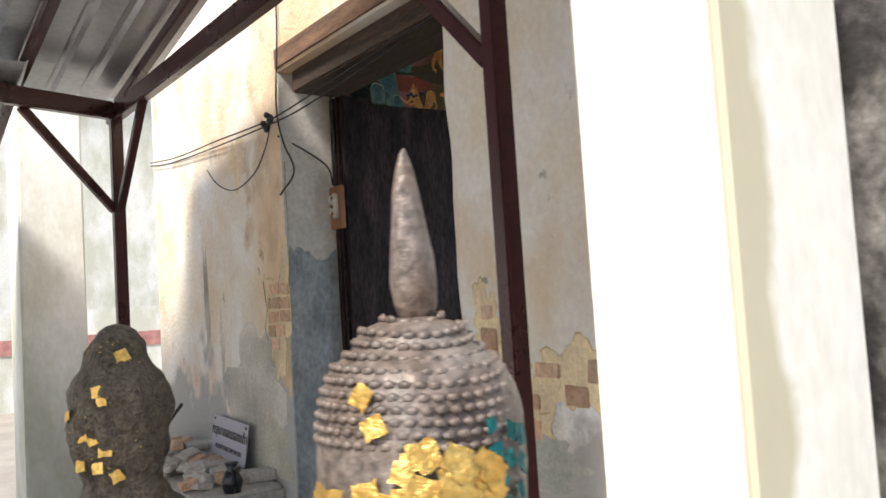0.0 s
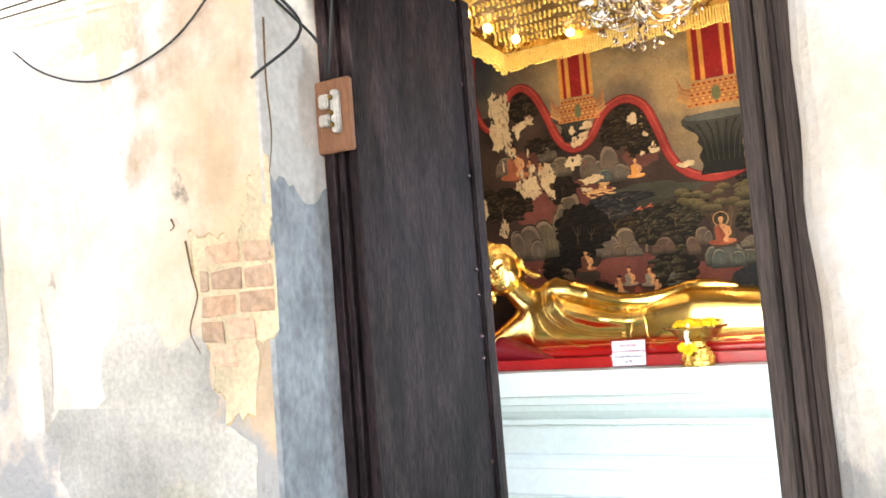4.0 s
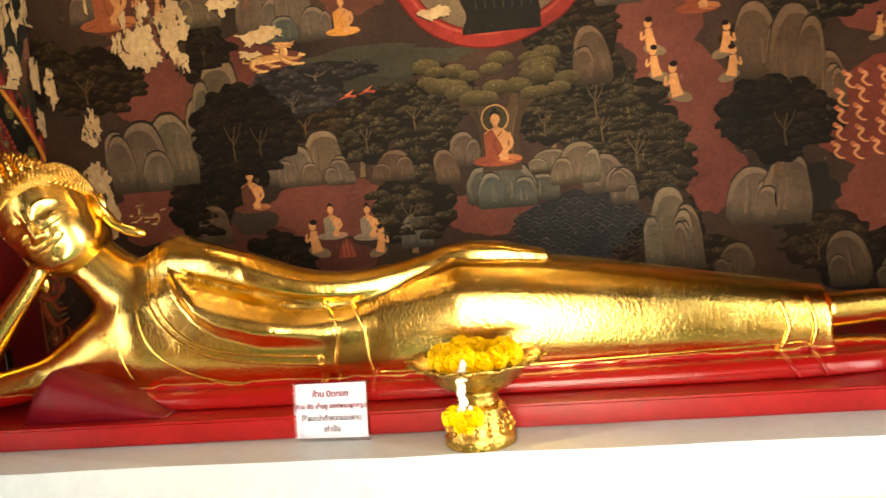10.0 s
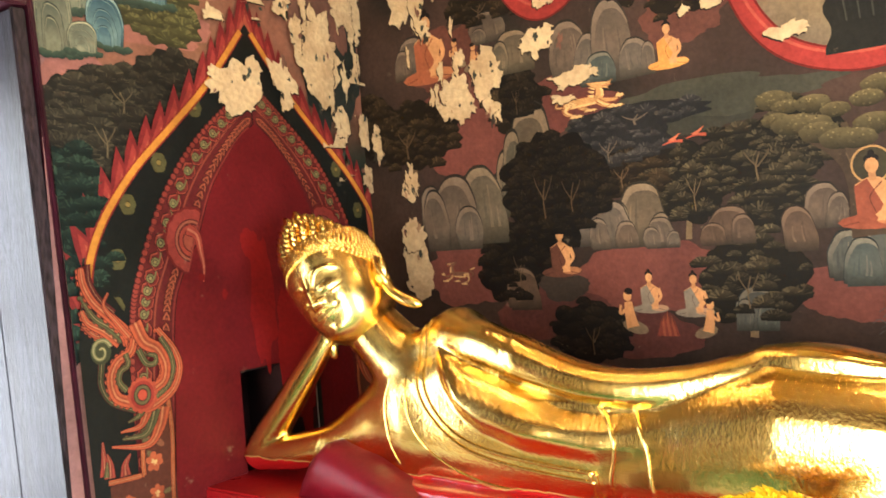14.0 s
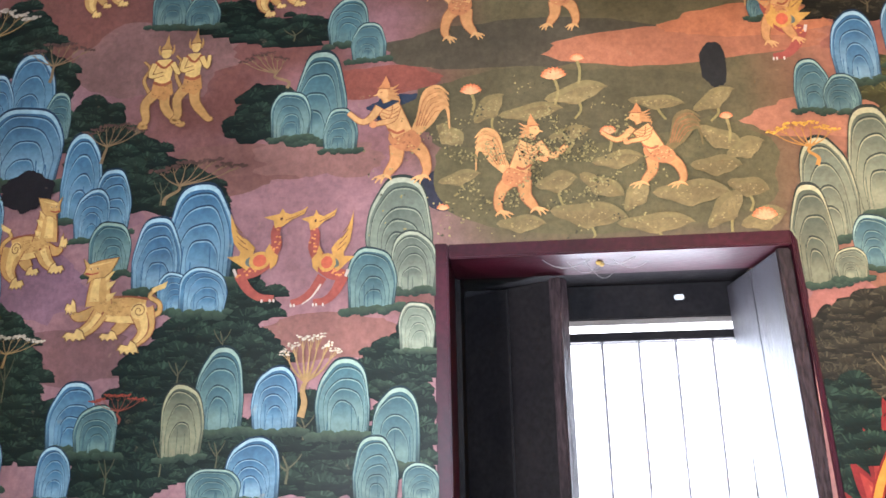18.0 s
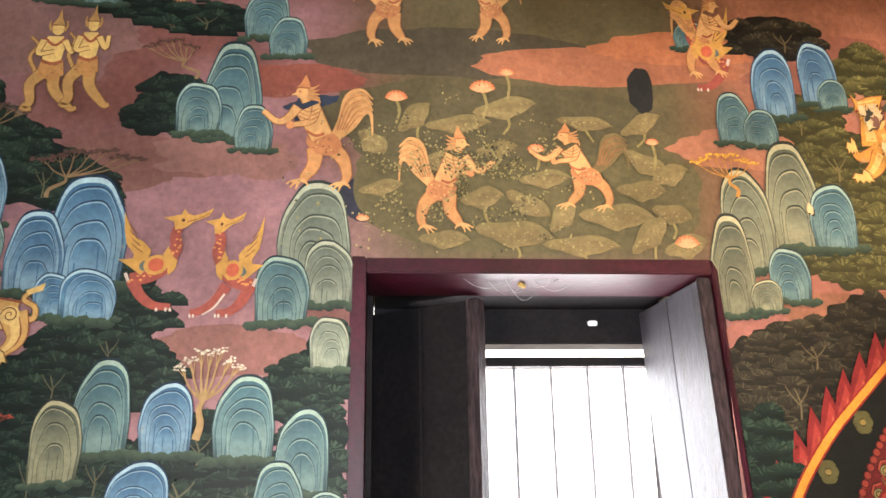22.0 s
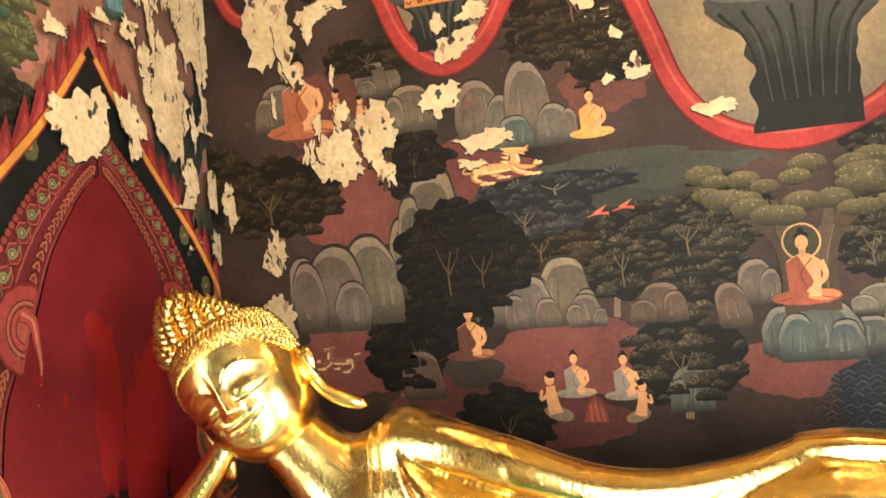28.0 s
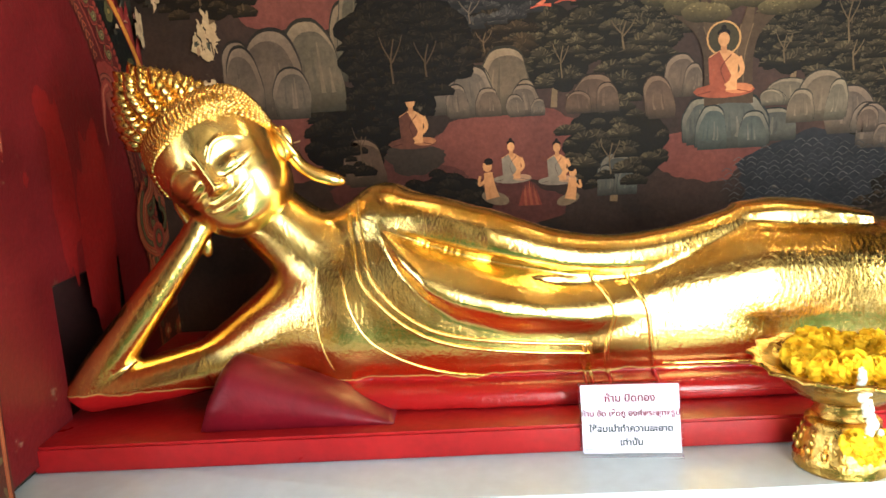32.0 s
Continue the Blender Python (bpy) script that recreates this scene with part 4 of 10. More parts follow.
def small_tree(wall, u, v, h, w, style="white", lean=0.0):
    """A slender bare tree with flat clusters of blossom."""
    bark = {"white": rgb(146, 116, 76), "red": rgb(124, 64, 48), "gold": rgb(164, 114, 54), "brown": rgb(122, 98, 70)}[style]
    bloom = {"white": rgb(196, 180, 158), "red": rgb(150, 66, 48), "gold": rgb(206, 150, 56), "brown": rgb(84, 60, 52)}[style]
    m = Motif(wall)
    fork = (u + 0.45 * lean * h, v + h * 0.40)
    m.stroke([(u, v), (u + 0.04 * h, v + 0.16 * h), (fork[0] - 0.03 * h, v + 0.30 * h), fork], 0.085 * h, 0.050 * h, bark)
    for k in range(7):
        f = k / 6 - 0.5
        tip = (u + lean * h + f * w, v + h * (0.94 - 0.75 * f * f - 0.05 * (k % 2)))
        bend = (fork[0] + 0.55 * (tip[0] - fork[0]), fork[1] + 0.38 * (tip[1] - fork[1]))
        m.stroke([fork, bend, tip], 0.034 * h, 0.010 * h, bark)
        for j in range(3):
            q = (tip[0] + (j - 1) * 0.07 * w, tip[1] + random.uniform(-0.02, 0.03) * h)
            m.stroke([((bend[0] + tip[0]) / 2, (bend[1] + tip[1]) / 2), q], 0.012 * h, 0.006 * h, bark)
            for i in range(5):
                m.oval(q[0] + random.uniform(-0.05, 0.05) * w, q[1] + random.uniform(-0.02, 0.035) * h, 0.026 * w, 0.017 * w, mixc(bloom, rgb(60, 40, 34), random.uniform(0, 0.5)), n=7)
    m.done("painted_tree")


def patch(wall, u, v, a, b, colour, rough=0.25, turn=0.0, name="painted_ground", edge=None):
    """A plain field of paint with an uneven outline; edge: colour at its rim."""
    m, seed = Motif(wall), random.uniform(0, 50)
    k, s = math.cos(turn), math.sin(turn)
    pts = [(u + (x - u) * k - (y - v) * s, v + (x - u) * s + (y - v) * k) for x, y in bumpy(u, v, a, b, 2, 0.0, rough, seed, 56)]
    m.poly(pts, colour, [mixc(colour, edge, 0.5 + 0.5 * noise.noise((p[0] * 6, p[1] * 6, 3))) for p in pts] if edge else None)
    m.done(name)


def flake(wall, u, v, a, b, rough=0.75, turn=0.0):
    """Bare plaster where the paint has fallen off, over a dark copy shifted aside and down."""
    seed, k, s = random.uniform(0, 90), math.cos(turn), math.sin(turn)
    pts = bumpy(u, v, a * 0.84, b * 1.0, 2, 0, rough * 0.6, seed, 150)
    j0 = 0.012 + 0.12 * min(a, b)
    jag = [(x + j0 * noise.fractal((x * 20, y * 13, seed), 0.8, 2.0, 5), y + j0 * noise.fractal((x * 20, y * 13, seed + 9), 0.8, 2.0, 5)) for x, y in pts]
    jag = [(u + (x - u) * k - (y - v) * s, v + (x - u) * s + (y - v) * k) for x, y in jag]
    m = Motif(wall)
    m.poly([(x + 0.003, y - 0.004) for x, y in jag], rgb(40, 30, 22))
    m.done("flake_edge")
    m = Motif(wall)
    m.poly(jag, rgb(206, 178, 132))
    m.done("bare_plaster", "bare cream plaster where the paint has flaked off", M_BARE)
    if min(a, b) > 0.03:
        m = Motif(wall)
        for i in range(int(2 + 26 * max(a, b))):
            x, y, r = u + a * random.gauss(0, 0.5), v + b * random.gauss(0, 0.5), random.uniform(0.003, 0.011)
            q = bumpy(x, y, r, r * random.uniform(0.8, 2.6), 2, 0, 0.9, random.uniform(0, 90), 18)
            m.k = 0
            m.poly(q, random.choice((rgb(54, 50, 40), rgb(112, 76, 60), rgb(150, 122, 88), rgb(62, 66, 54))))
        m.done("paint_scraps")


SKIN, ROBE, GILT = rgb(196, 144, 86), rgb(138, 70, 42), rgb(196, 138, 52)


def sitter(wall, u, v, h, robe=ROBE, halo=False, skin=SKIN, flip=1):
    """A plain seated shape: lap, trunk, head and knot of hair."""
    m = Motif(wall)
    if halo:
        m.oval(u, v + 0.80 * h, 0.235 * h, 0.235 * h, rgb(178, 140, 80), n=20)
        m.oval(u, v + 0.80 * h, 0.21 * h, 0.21 * h, rgb(60, 56, 36), n=20)
    m.oval(u, v + 0.10 * h, 0.42 * h, 0.10 * h, robe)
    m.oval(u - 0.2 * h, v + 0.12 * h, 0.2 * h, 0.07 * h, mixc(robe, rgb(230, 160, 90), 0.3))
    m.poly([(u - 0.17 * h, v + 0.1 * h), (u + 0.17 * h, v + 0.1 * h), (u + 0.2 * h, v + 0.56 * h), (u + 0.06 * h, v + 0.64 * h), (u - 0.07 * h, v + 0.64 * h), (u - 0.2 * h, v + 0.55 * h)], skin)
    m.poly([(u - 0.02 * h, v + 0.1 * h), (u + 0.19 * h, v + 0.1 * h), (u + 0.21 * h, v + 0.54 * h), (u + 0.06 * h, v + 0.63 * h), (u - 0.1 * h * flip, v + 0.3 * h)], robe)
    m.stroke([(u - 0.2 * h, v + 0.54 * h), (u - 0.24 * h, v + 0.34 * h), (u - 0.02 * h, v + 0.16 * h)], 0.08 * h, 0.05 * h, skin)
    m.stroke([(u, v + 0.60 * h), (u, v + 0.72 * h)], 0.08 * h, 0.08 * h, mixc(skin, rgb(120, 70, 40), 0.3))
    m.oval(u, v + 0.87 * h, 0.088 * h, 0.055 * h, rgb(26, 20, 16))
    m.oval(u, v + 0.935 * h, 0.038 * h, 0.042 * h, rgb(26, 20, 16))
    m.oval(u, v + 0.785 * h, 0.078 * h, 0.095 * h, skin)
    for s in (-1, 1):
        m.stroke([(u + s * 0.18 * h, v + 0.10 * h), (u + s * 0.36 * h, v + 0.06 * h)], 0.015 * h, 0.01 * h, mixc(robe, rgb(60, 20, 12), 0.6))
    m.stroke([(u - 0.10 * h, v + 0.58 * h), (u + 0.04 * h, v + 0.40 * h), (u - 0.02 * h, v + 0.2 * h)], 0.014 * h, 0.01 * h, mixc(robe, rgb(60, 20, 12), 0.6))
    m.done("painted_figure")


def kneeler(wall, u, v, h, flip=1, robe=rgb(116, 104, 80)):
    m = Motif(wall)
    m.oval(u - 0.1 * h * flip, v + 0.15 * h, 0.28 * h, 0.13 * h, robe, 0.3 * flip)
    m.stroke([(u - 0.05 * h * flip, v + 0.15 * h), (u, v + 0.4 * h), (u + 0.02 * h * flip, v + 0.66 * h)], 0.26 * h, 0.16 * h, SKIN)
    m.stroke([(u, v + 0.58 * h), (u + 0.2 * h * flip, v + 0.42 * h), (u + 0.18 * h * flip, v + 0.6 * h)], 0.07 * h, 0.05 * h, SKIN)
    m.oval(u + 0.03 * h * flip, v + 0.78 * h, 0.09 * h, 0.11 * h, SKIN)
    m.oval(u, v + 0.87 * h, 0.09 * h, 0.07 * h, rgb(24, 18, 14))
    m.done("painted_figure")


def limb(m, pts, w0, w1, colour, line):
    """A brush-drawn limb with a thin dark outline."""
    m.stroke(pts, w0 + 0.005, w1 + 0.005, line)
    m.stroke(pts, w0, w1, colour)


def paw(m, P, x, y, w, h, colour, line):
    """A flat paw with curled toes, toes towards the face."""
    pts = [(x - 0.45 * w, y + 0.10 * h), (x - 0.30 * w, y + 0.75 * h), (x - 0.05 * w, y + 1.0 * h), (x + 0.05 * w, y + 0.62 * h), (x + 0.38 * w, y + 0.72 * h), (x + 0.55 * w, y + 0.30 * h), (x + 0.42 * w, y + 0.34 * h), (x + 0.36 * w, y), (x + 0.22 * w, y + 0.22 * h),
           (x + 0.06 * w, y - 0.02 * h), (x - 0.06 * w, y + 0.20 * h), (x - 0.24 * w, y), (x - 0.28 * w, y + 0.18 * h)]
    m.poly(P(*[(x + (a - x) * 1.14, y + 0.4 * h + (c - y - 0.4 * h) * 1.2) for a, c in pts]), line)
    m.poly(P(*pts), colour)


def beast(wall, u, v, w, h, flip=1, colour=rgb(190, 146, 82), crest=True):
    """A striding lion-like beast: flat horned head, thick neck, spiral on the haunch, flame-tipped tail."""
    m, d, hi = Motif(wall), mixc(colour, rgb(70, 34, 16), 0.8), mixc(colour, rgb(240, 206, 130), 0.5)
    P = lambda *q: [(u + flip * x * w, v + y * h) for x, y in q]
    red = mixc(d, rgb(132, 44, 34), 0.6)
    limb(m, P((-0.33, 0.38), (-0.45, 0.40), (-0.45, 0.50), (-0.35, 0.57), (-0.40, 0.64)), 0.050 * h, 0.030 * h, colour, d)
    m.poly(P((-0.38, 0.61), (-0.36, 0.65), (-0.52, 0.72), (-0.50, 0.65)), hi)
    for q, w0, w1, p in ((((-0.14, 0.36), (-0.06, 0.26), (0.0, 0.22)), 0.14, 0.08, (0.03, 0.14, 0.19, 0.10)), (((0.18, 0.44), (0.30, 0.40), (0.38, 0.39), (0.43, 0.43)), 0.13, 0.06, (0.45, 0.42, 0.12, 0.15))):
        limb(m, P(*q), w0 * h, w1 * h, mixc(colour, d, 0.12), red)
        paw(m, P, *p, hi, d)
    limb(m, P((-0.30, 0.42), (-0.12, 0.45), (0.06, 0.46), (0.20, 0.50)), 0.27 * h, 0.24 * h, colour, red)
    m.stroke(P((-0.26, 0.34), (-0.05, 0.35), (0.14, 0.38)), 0.07 * h, 0.06 * h, hi)
    for q, w0, w1, p in ((((-0.28, 0.44), (-0.33, 0.28), (-0.31, 0.18), (-0.23, 0.10)), 0.24, 0.08, (-0.18, 0.0, 0.21, 0.13)), (((0.14, 0.42), (0.22, 0.30), (0.30, 0.24), (0.34, 0.22)), 0.16, 0.08, (0.38, 0.15, 0.23, 0.12))):
        limb(m, P(*q), w0 * h, w1 * h, colour, red)
        m.stroke(P(*[(x - 0.03, y + 0.01) for x, y in q]), 0.022 * h, 0.015 * h, red)
        m.stroke(P(*[(x + 0.01, y) for x, y in q]), 0.4 * w0 * h, 0.4 * w1 * h, hi)
        paw(m, P, *p, hi, d)
    limb(m, P((0.17, 0.50), (0.18, 0.66), (0.17, 0.84)), 0.27 * h, 0.17 * h, colour, red)
    m.stroke(P((0.22, 0.54), (0.22, 0.68), (0.20, 0.80)), 0.10 * h, 0.06 * h, hi)
    if crest:
        for x, y in ((0.03, 0.74), (0.02, 0.62), (0.05, 0.84)):
            m.poly(P((x + 0.07, y - 0.09), (x + 0.08, y - 0.01), (x - 0.02, y + 0.01), (x + 0.02, y - 0.05)), hi)
    face = [(0.365, 0.99), (0.30, 0.925), (0.22, 0.955), (0.15, 0.97), (0.01, 0.985), (0.05, 0.90), (0.08, 0.84), (0.14, 0.79), (0.23, 0.785), (0.31, 0.735), (0.29, 0.80), (0.35, 0.83), (0.33, 0.89)]
    m.poly(P(*[(0.2 + (x - 0.2) * 1.10, 0.87 + (y - 0.87) * 1.10) for x, y in face]), d)
    m.poly(P(*face), colour)
    m.stroke(P((0.30, 0.91), (0.20, 0.925), (0.08, 0.95)), 0.022 * h, 0.010 * h, hi)
    m.stroke(P((0.34, 0.835), (0.27, 0.825), (0.20, 0.84)), 0.022 * h, 0.010 * h, rgb(146, 46, 34))
    for x in (0.285, 0.215):
        m.oval(u + flip * x * w, v + 0.883 * h, 0.020 * w, 0.014 * h, rgb(214, 178, 120), n=7)
        m.oval(u + flip * x * w, v + 0.883 * h, 0.010 * w, 0.009 * h, rgb(40, 20, 12), n=6)
    for k in range(34):                          # short curls of the coat
        x, y = random.uniform(-0.18, 0.22), random.uniform(0.38, 0.56)
        m.stroke(P((x - 0.015, y), (x, y + 0.012), (x + 0.014, y - 0.004)), 0.008 * h, 0.005 * h, mixc(d, colour, 0.45))
    spiral = [(-0.25 + (0.075 - 0.0032 * k) * math.cos(0.5 * k), 0.43 + (0.075 - 0.0032 * k) * math.sin(0.5 * k)) for k in range(22)]
    m.oval(u - flip * 0.25 * w, v + 0.43 * h, 0.085 * w, 0.085 * h, hi, n=14)
    m.stroke(P(*spiral), 0.012 * h, 0.008 * h, d, 2)
    m.stroke(P((-0.34, 0.54), (-0.15, 0.575), (0.02, 0.57)), 0.018 * h, 0.012 * h, red)
    m.done("painted_beast")
    wall.coat += 6


def crowned(m, X, Y, s, y, w, h, colour, d, hi):
    """A small head with a tiered pointed crown."""
    m.oval(X(s), Y(y), 0.10 * w, 0.065 * h, colour, n=12)
    m.poly([(X(s - 0.12), Y(y + 0.03)), (X(s + 0.12), Y(y + 0.03)), (X(s + 0.07), Y(y + 0.08)), (X(s - 0.07), Y(y + 0.08))], d)
    m.poly([(X(s - 0.10), Y(y + 0.04)), (X(s + 0.10), Y(y + 0.04)), (X(s + 0.05), Y(y + 0.10)), (X(s + 0.02), Y(y + 0.20)), (X(s - 0.03), Y(y + 0.10))], hi)
    for e in (-1, 1):
        m.stroke([(X(s + 0.10 * e), Y(y - 0.02)), (X(s + 0.14 * e), Y(y + 0.03)), (X(s + 0.13 * e), Y(y + 0.08))], 0.03 * h, 0.008 * h, hi)


def lion_man(wall, u, v, w, h, flip=1, colour=rgb(180, 136, 76)):
    """An upright half-lion shape in a crown, striding."""
    m, d, hi = Motif(wall), mixc(colour, rgb(80, 40, 20), 0.75), mixc(colour, rgb(246, 210, 126), 0.5)
    X = lambda s: u + flip * s * w
    Y = lambda s: v + s * h
    P = lambda *q: [(X(a), Y(b)) for a, b in q]
    limb(m, P((-0.22, 0.36), (-0.34, 0.50), (-0.24, 0.62), (-0.36, 0.70)), 0.03 * h, 0.015 * h, colour, d)
    for q in (((-0.10, 0.36), (-0.28, 0.24), (-0.24, 0.08), (-0.34, 0.02), (-0.20, 0.01)), ((0.06, 0.36), (0.10, 0.20), (0.28, 0.08), (0.40, 0.02), (0.48, 0.03))):
        limb(m, P(*q), 0.105 * h, 0.03 * h, colour, d)
    m.poly(P((-0.20, 0.32), (-0.16, 0.47), (0.18, 0.48), (0.22, 0.34), (0.08, 0.27), (-0.06, 0.30)), mixc(colour, rgb(170, 90, 40), 0.3))
    m.poly(P((-0.14, 0.46), (-0.18, 0.66), (-0.10, 0.71), (0.14, 0.71), (0.20, 0.65), (0.14, 0.46)), hi)
    m.stroke(P((-0.15, 0.69), (0.02, 0.62), (0.17, 0.69)), 0.025 * h, 0.025 * h, mixc(d, rgb(170, 60, 40), 0.5))
    m.stroke(P((-0.16, 0.47), (0.02, 0.44), (0.17, 0.47)), 0.03 * h, 0.03 * h, mixc(d, rgb(170, 60, 40), 0.4))
    limb(m, P((-0.16, 0.67), (-0.22, 0.54), (0.02, 0.56)), 0.05 * h, 0.03 * h, hi, d)
    limb(m, P((0.17, 0.67), (0.30, 0.56), (0.34, 0.68)), 0.05 * h, 0.03 * h, hi, d)
    crowned(m, X, Y, 0.04, 0.785, w, h, hi, d, colour)
    for k in range(10):
        m.oval(X(random.uniform(-0.2, 0.18)), Y(random.uniform(0.30, 0.45)), 0.014 * w, 0.007 * h, d, n=5)
    m.done("painted_figure")


def swan(wall, u, v, w, h, flip=1, turned=False):
    """A red scaled mythical bird with gilded wing and long-billed head, which may look back."""
    m, red, gold, pale, rim = Motif(wall), rgb(148, 60, 56), rgb(196, 146, 68), rgb(206, 192, 178), rgb(112, 70, 40)
    X = lambda s: u + flip * s * w
    Y = lambda s: v + s * h
    P = lambda *q: [(X(a), Y(b)) for a, b in q]
    m.stroke(P((-0.42, 0.36), (-0.36, 0.26), (-0.24, 0.12), (-0.06, 0.03)), 0.03 * h, 0.02 * h, pale)
    m.stroke(P((-0.34, 0.30), (-0.22, 0.15), (-0.06, 0.06), (0.14, 0.045)), 0.11 * h, 0.06 * h, red)
    if turned:
        m.stroke(P((0.0, 0.30), (0.16, 0.15), (0.34, 0.07), (0.50, 0.045)), 0.10 * h, 0.06 * h, red)
        m.stroke(P((0.02, 0.22), (0.16, 0.10), (0.32, 0.03)), 0.02 * h, 0.012 * h, pale)
    for x in (0.14, 0.09, -0.02) + ((0.5, 0.45) if turned else ()):
        m.oval(X(x), Y(0.02), 0.018 * w, 0.02 * h, pale, n=6)
    m.stroke(P((-0.36, 0.30), (-0.14, 0.34), (0.06, 0.46)), 0.11 * h, 0.17 * h, red)
    m.stroke(P((0.06, 0.48), (0.15, 0.60), (0.13, 0.72), (0.17, 0.83)), 0.13 * h, 0.08 * h, red)
    for k in range(30):                      # scales
        f = k / 29
        q = smooth_path([(X(a), Y(b), 0) for a, b in ((-0.34, 0.30), (-0.12, 0.35), (0.08, 0.48), (0.15, 0.62), (0.15, 0.80))], 8)[int(f * 31)]
        m.oval(q.x + random.uniform(-0.04, 0.04) * h, q.y + random.uniform(-0.035, 0.035) * h, 0.014 * h, 0.010 * h, rgb(222, 140, 74), n=6)
    m.poly(P((-0.20, 0.40), (-0.14, 0.58), (-0.24, 0.66), (-0.36, 0.72), (-0.44, 0.84), (-0.50, 0.96), (-0.48, 0.78), (-0.44, 0.64), (-0.34, 0.54), (-0.36, 0.44)), gold)
    m.poly(P((-0.18, 0.40), (-0.34, 0.50), (-0.52, 0.49), (-0.38, 0.42), (-0.24, 0.34)), gold)
    m.oval(X(-0.20), Y(0.43), 0.07 * w, 0.05 * h, rgb(70, 96, 92), 0.6, 10)
    m.oval(X(-0.07), Y(0.44), 0.15 * w, 0.095 * h, gold, 0.3 * flip, 14)
    m.oval(X(-0.07), Y(0.44), 0.095 * w, 0.065 * h, rgb(192, 84, 58), 0.3 * flip, 12)
    m.poly(P((0.0, 0.54), (0.06, 0.62), (0.10, 0.54), (0.18, 0.48), (0.16, 0.40), (0.08, 0.34), (0.06, 0.44)), gold)
    for k in range(4):
        m.stroke(P((-0.24 - 0.03 * k, 0.56 + 0.06 * k), (-0.32 - 0.03 * k, 0.60 + 0.07 * k), (-0.38 - 0.02 * k, 0.64 + 0.07 * k)), 0.010 * h, 0.006 * h, rim)
    e = -1 if turned else 1
    H = lambda a, b: (X(0.17 + e * (a - 0.17)), Y(b))
    m.poly([H(-0.03, 0.90), H(0.10, 0.86), H(0.12, 0.78), H(0.24, 0.80), H(0.34, 0.86), H(0.52, 0.92), H(0.57, 1.0), H(0.50, 0.965), H(0.34, 0.92), H(0.26, 0.94), H(0.22, 0.99), H(0.18, 0.93)], gold)
    m.oval(*H(0.21, 0.875), 0.022 * w, 0.018 * h, rgb(50, 24, 16), n=7)
    m.stroke([H(0.26, 0.86), H(0.40, 0.895), H(0.53, 0.95)], 0.008 * h, 0.006 * h, rim)
    m.done("painted_bird")


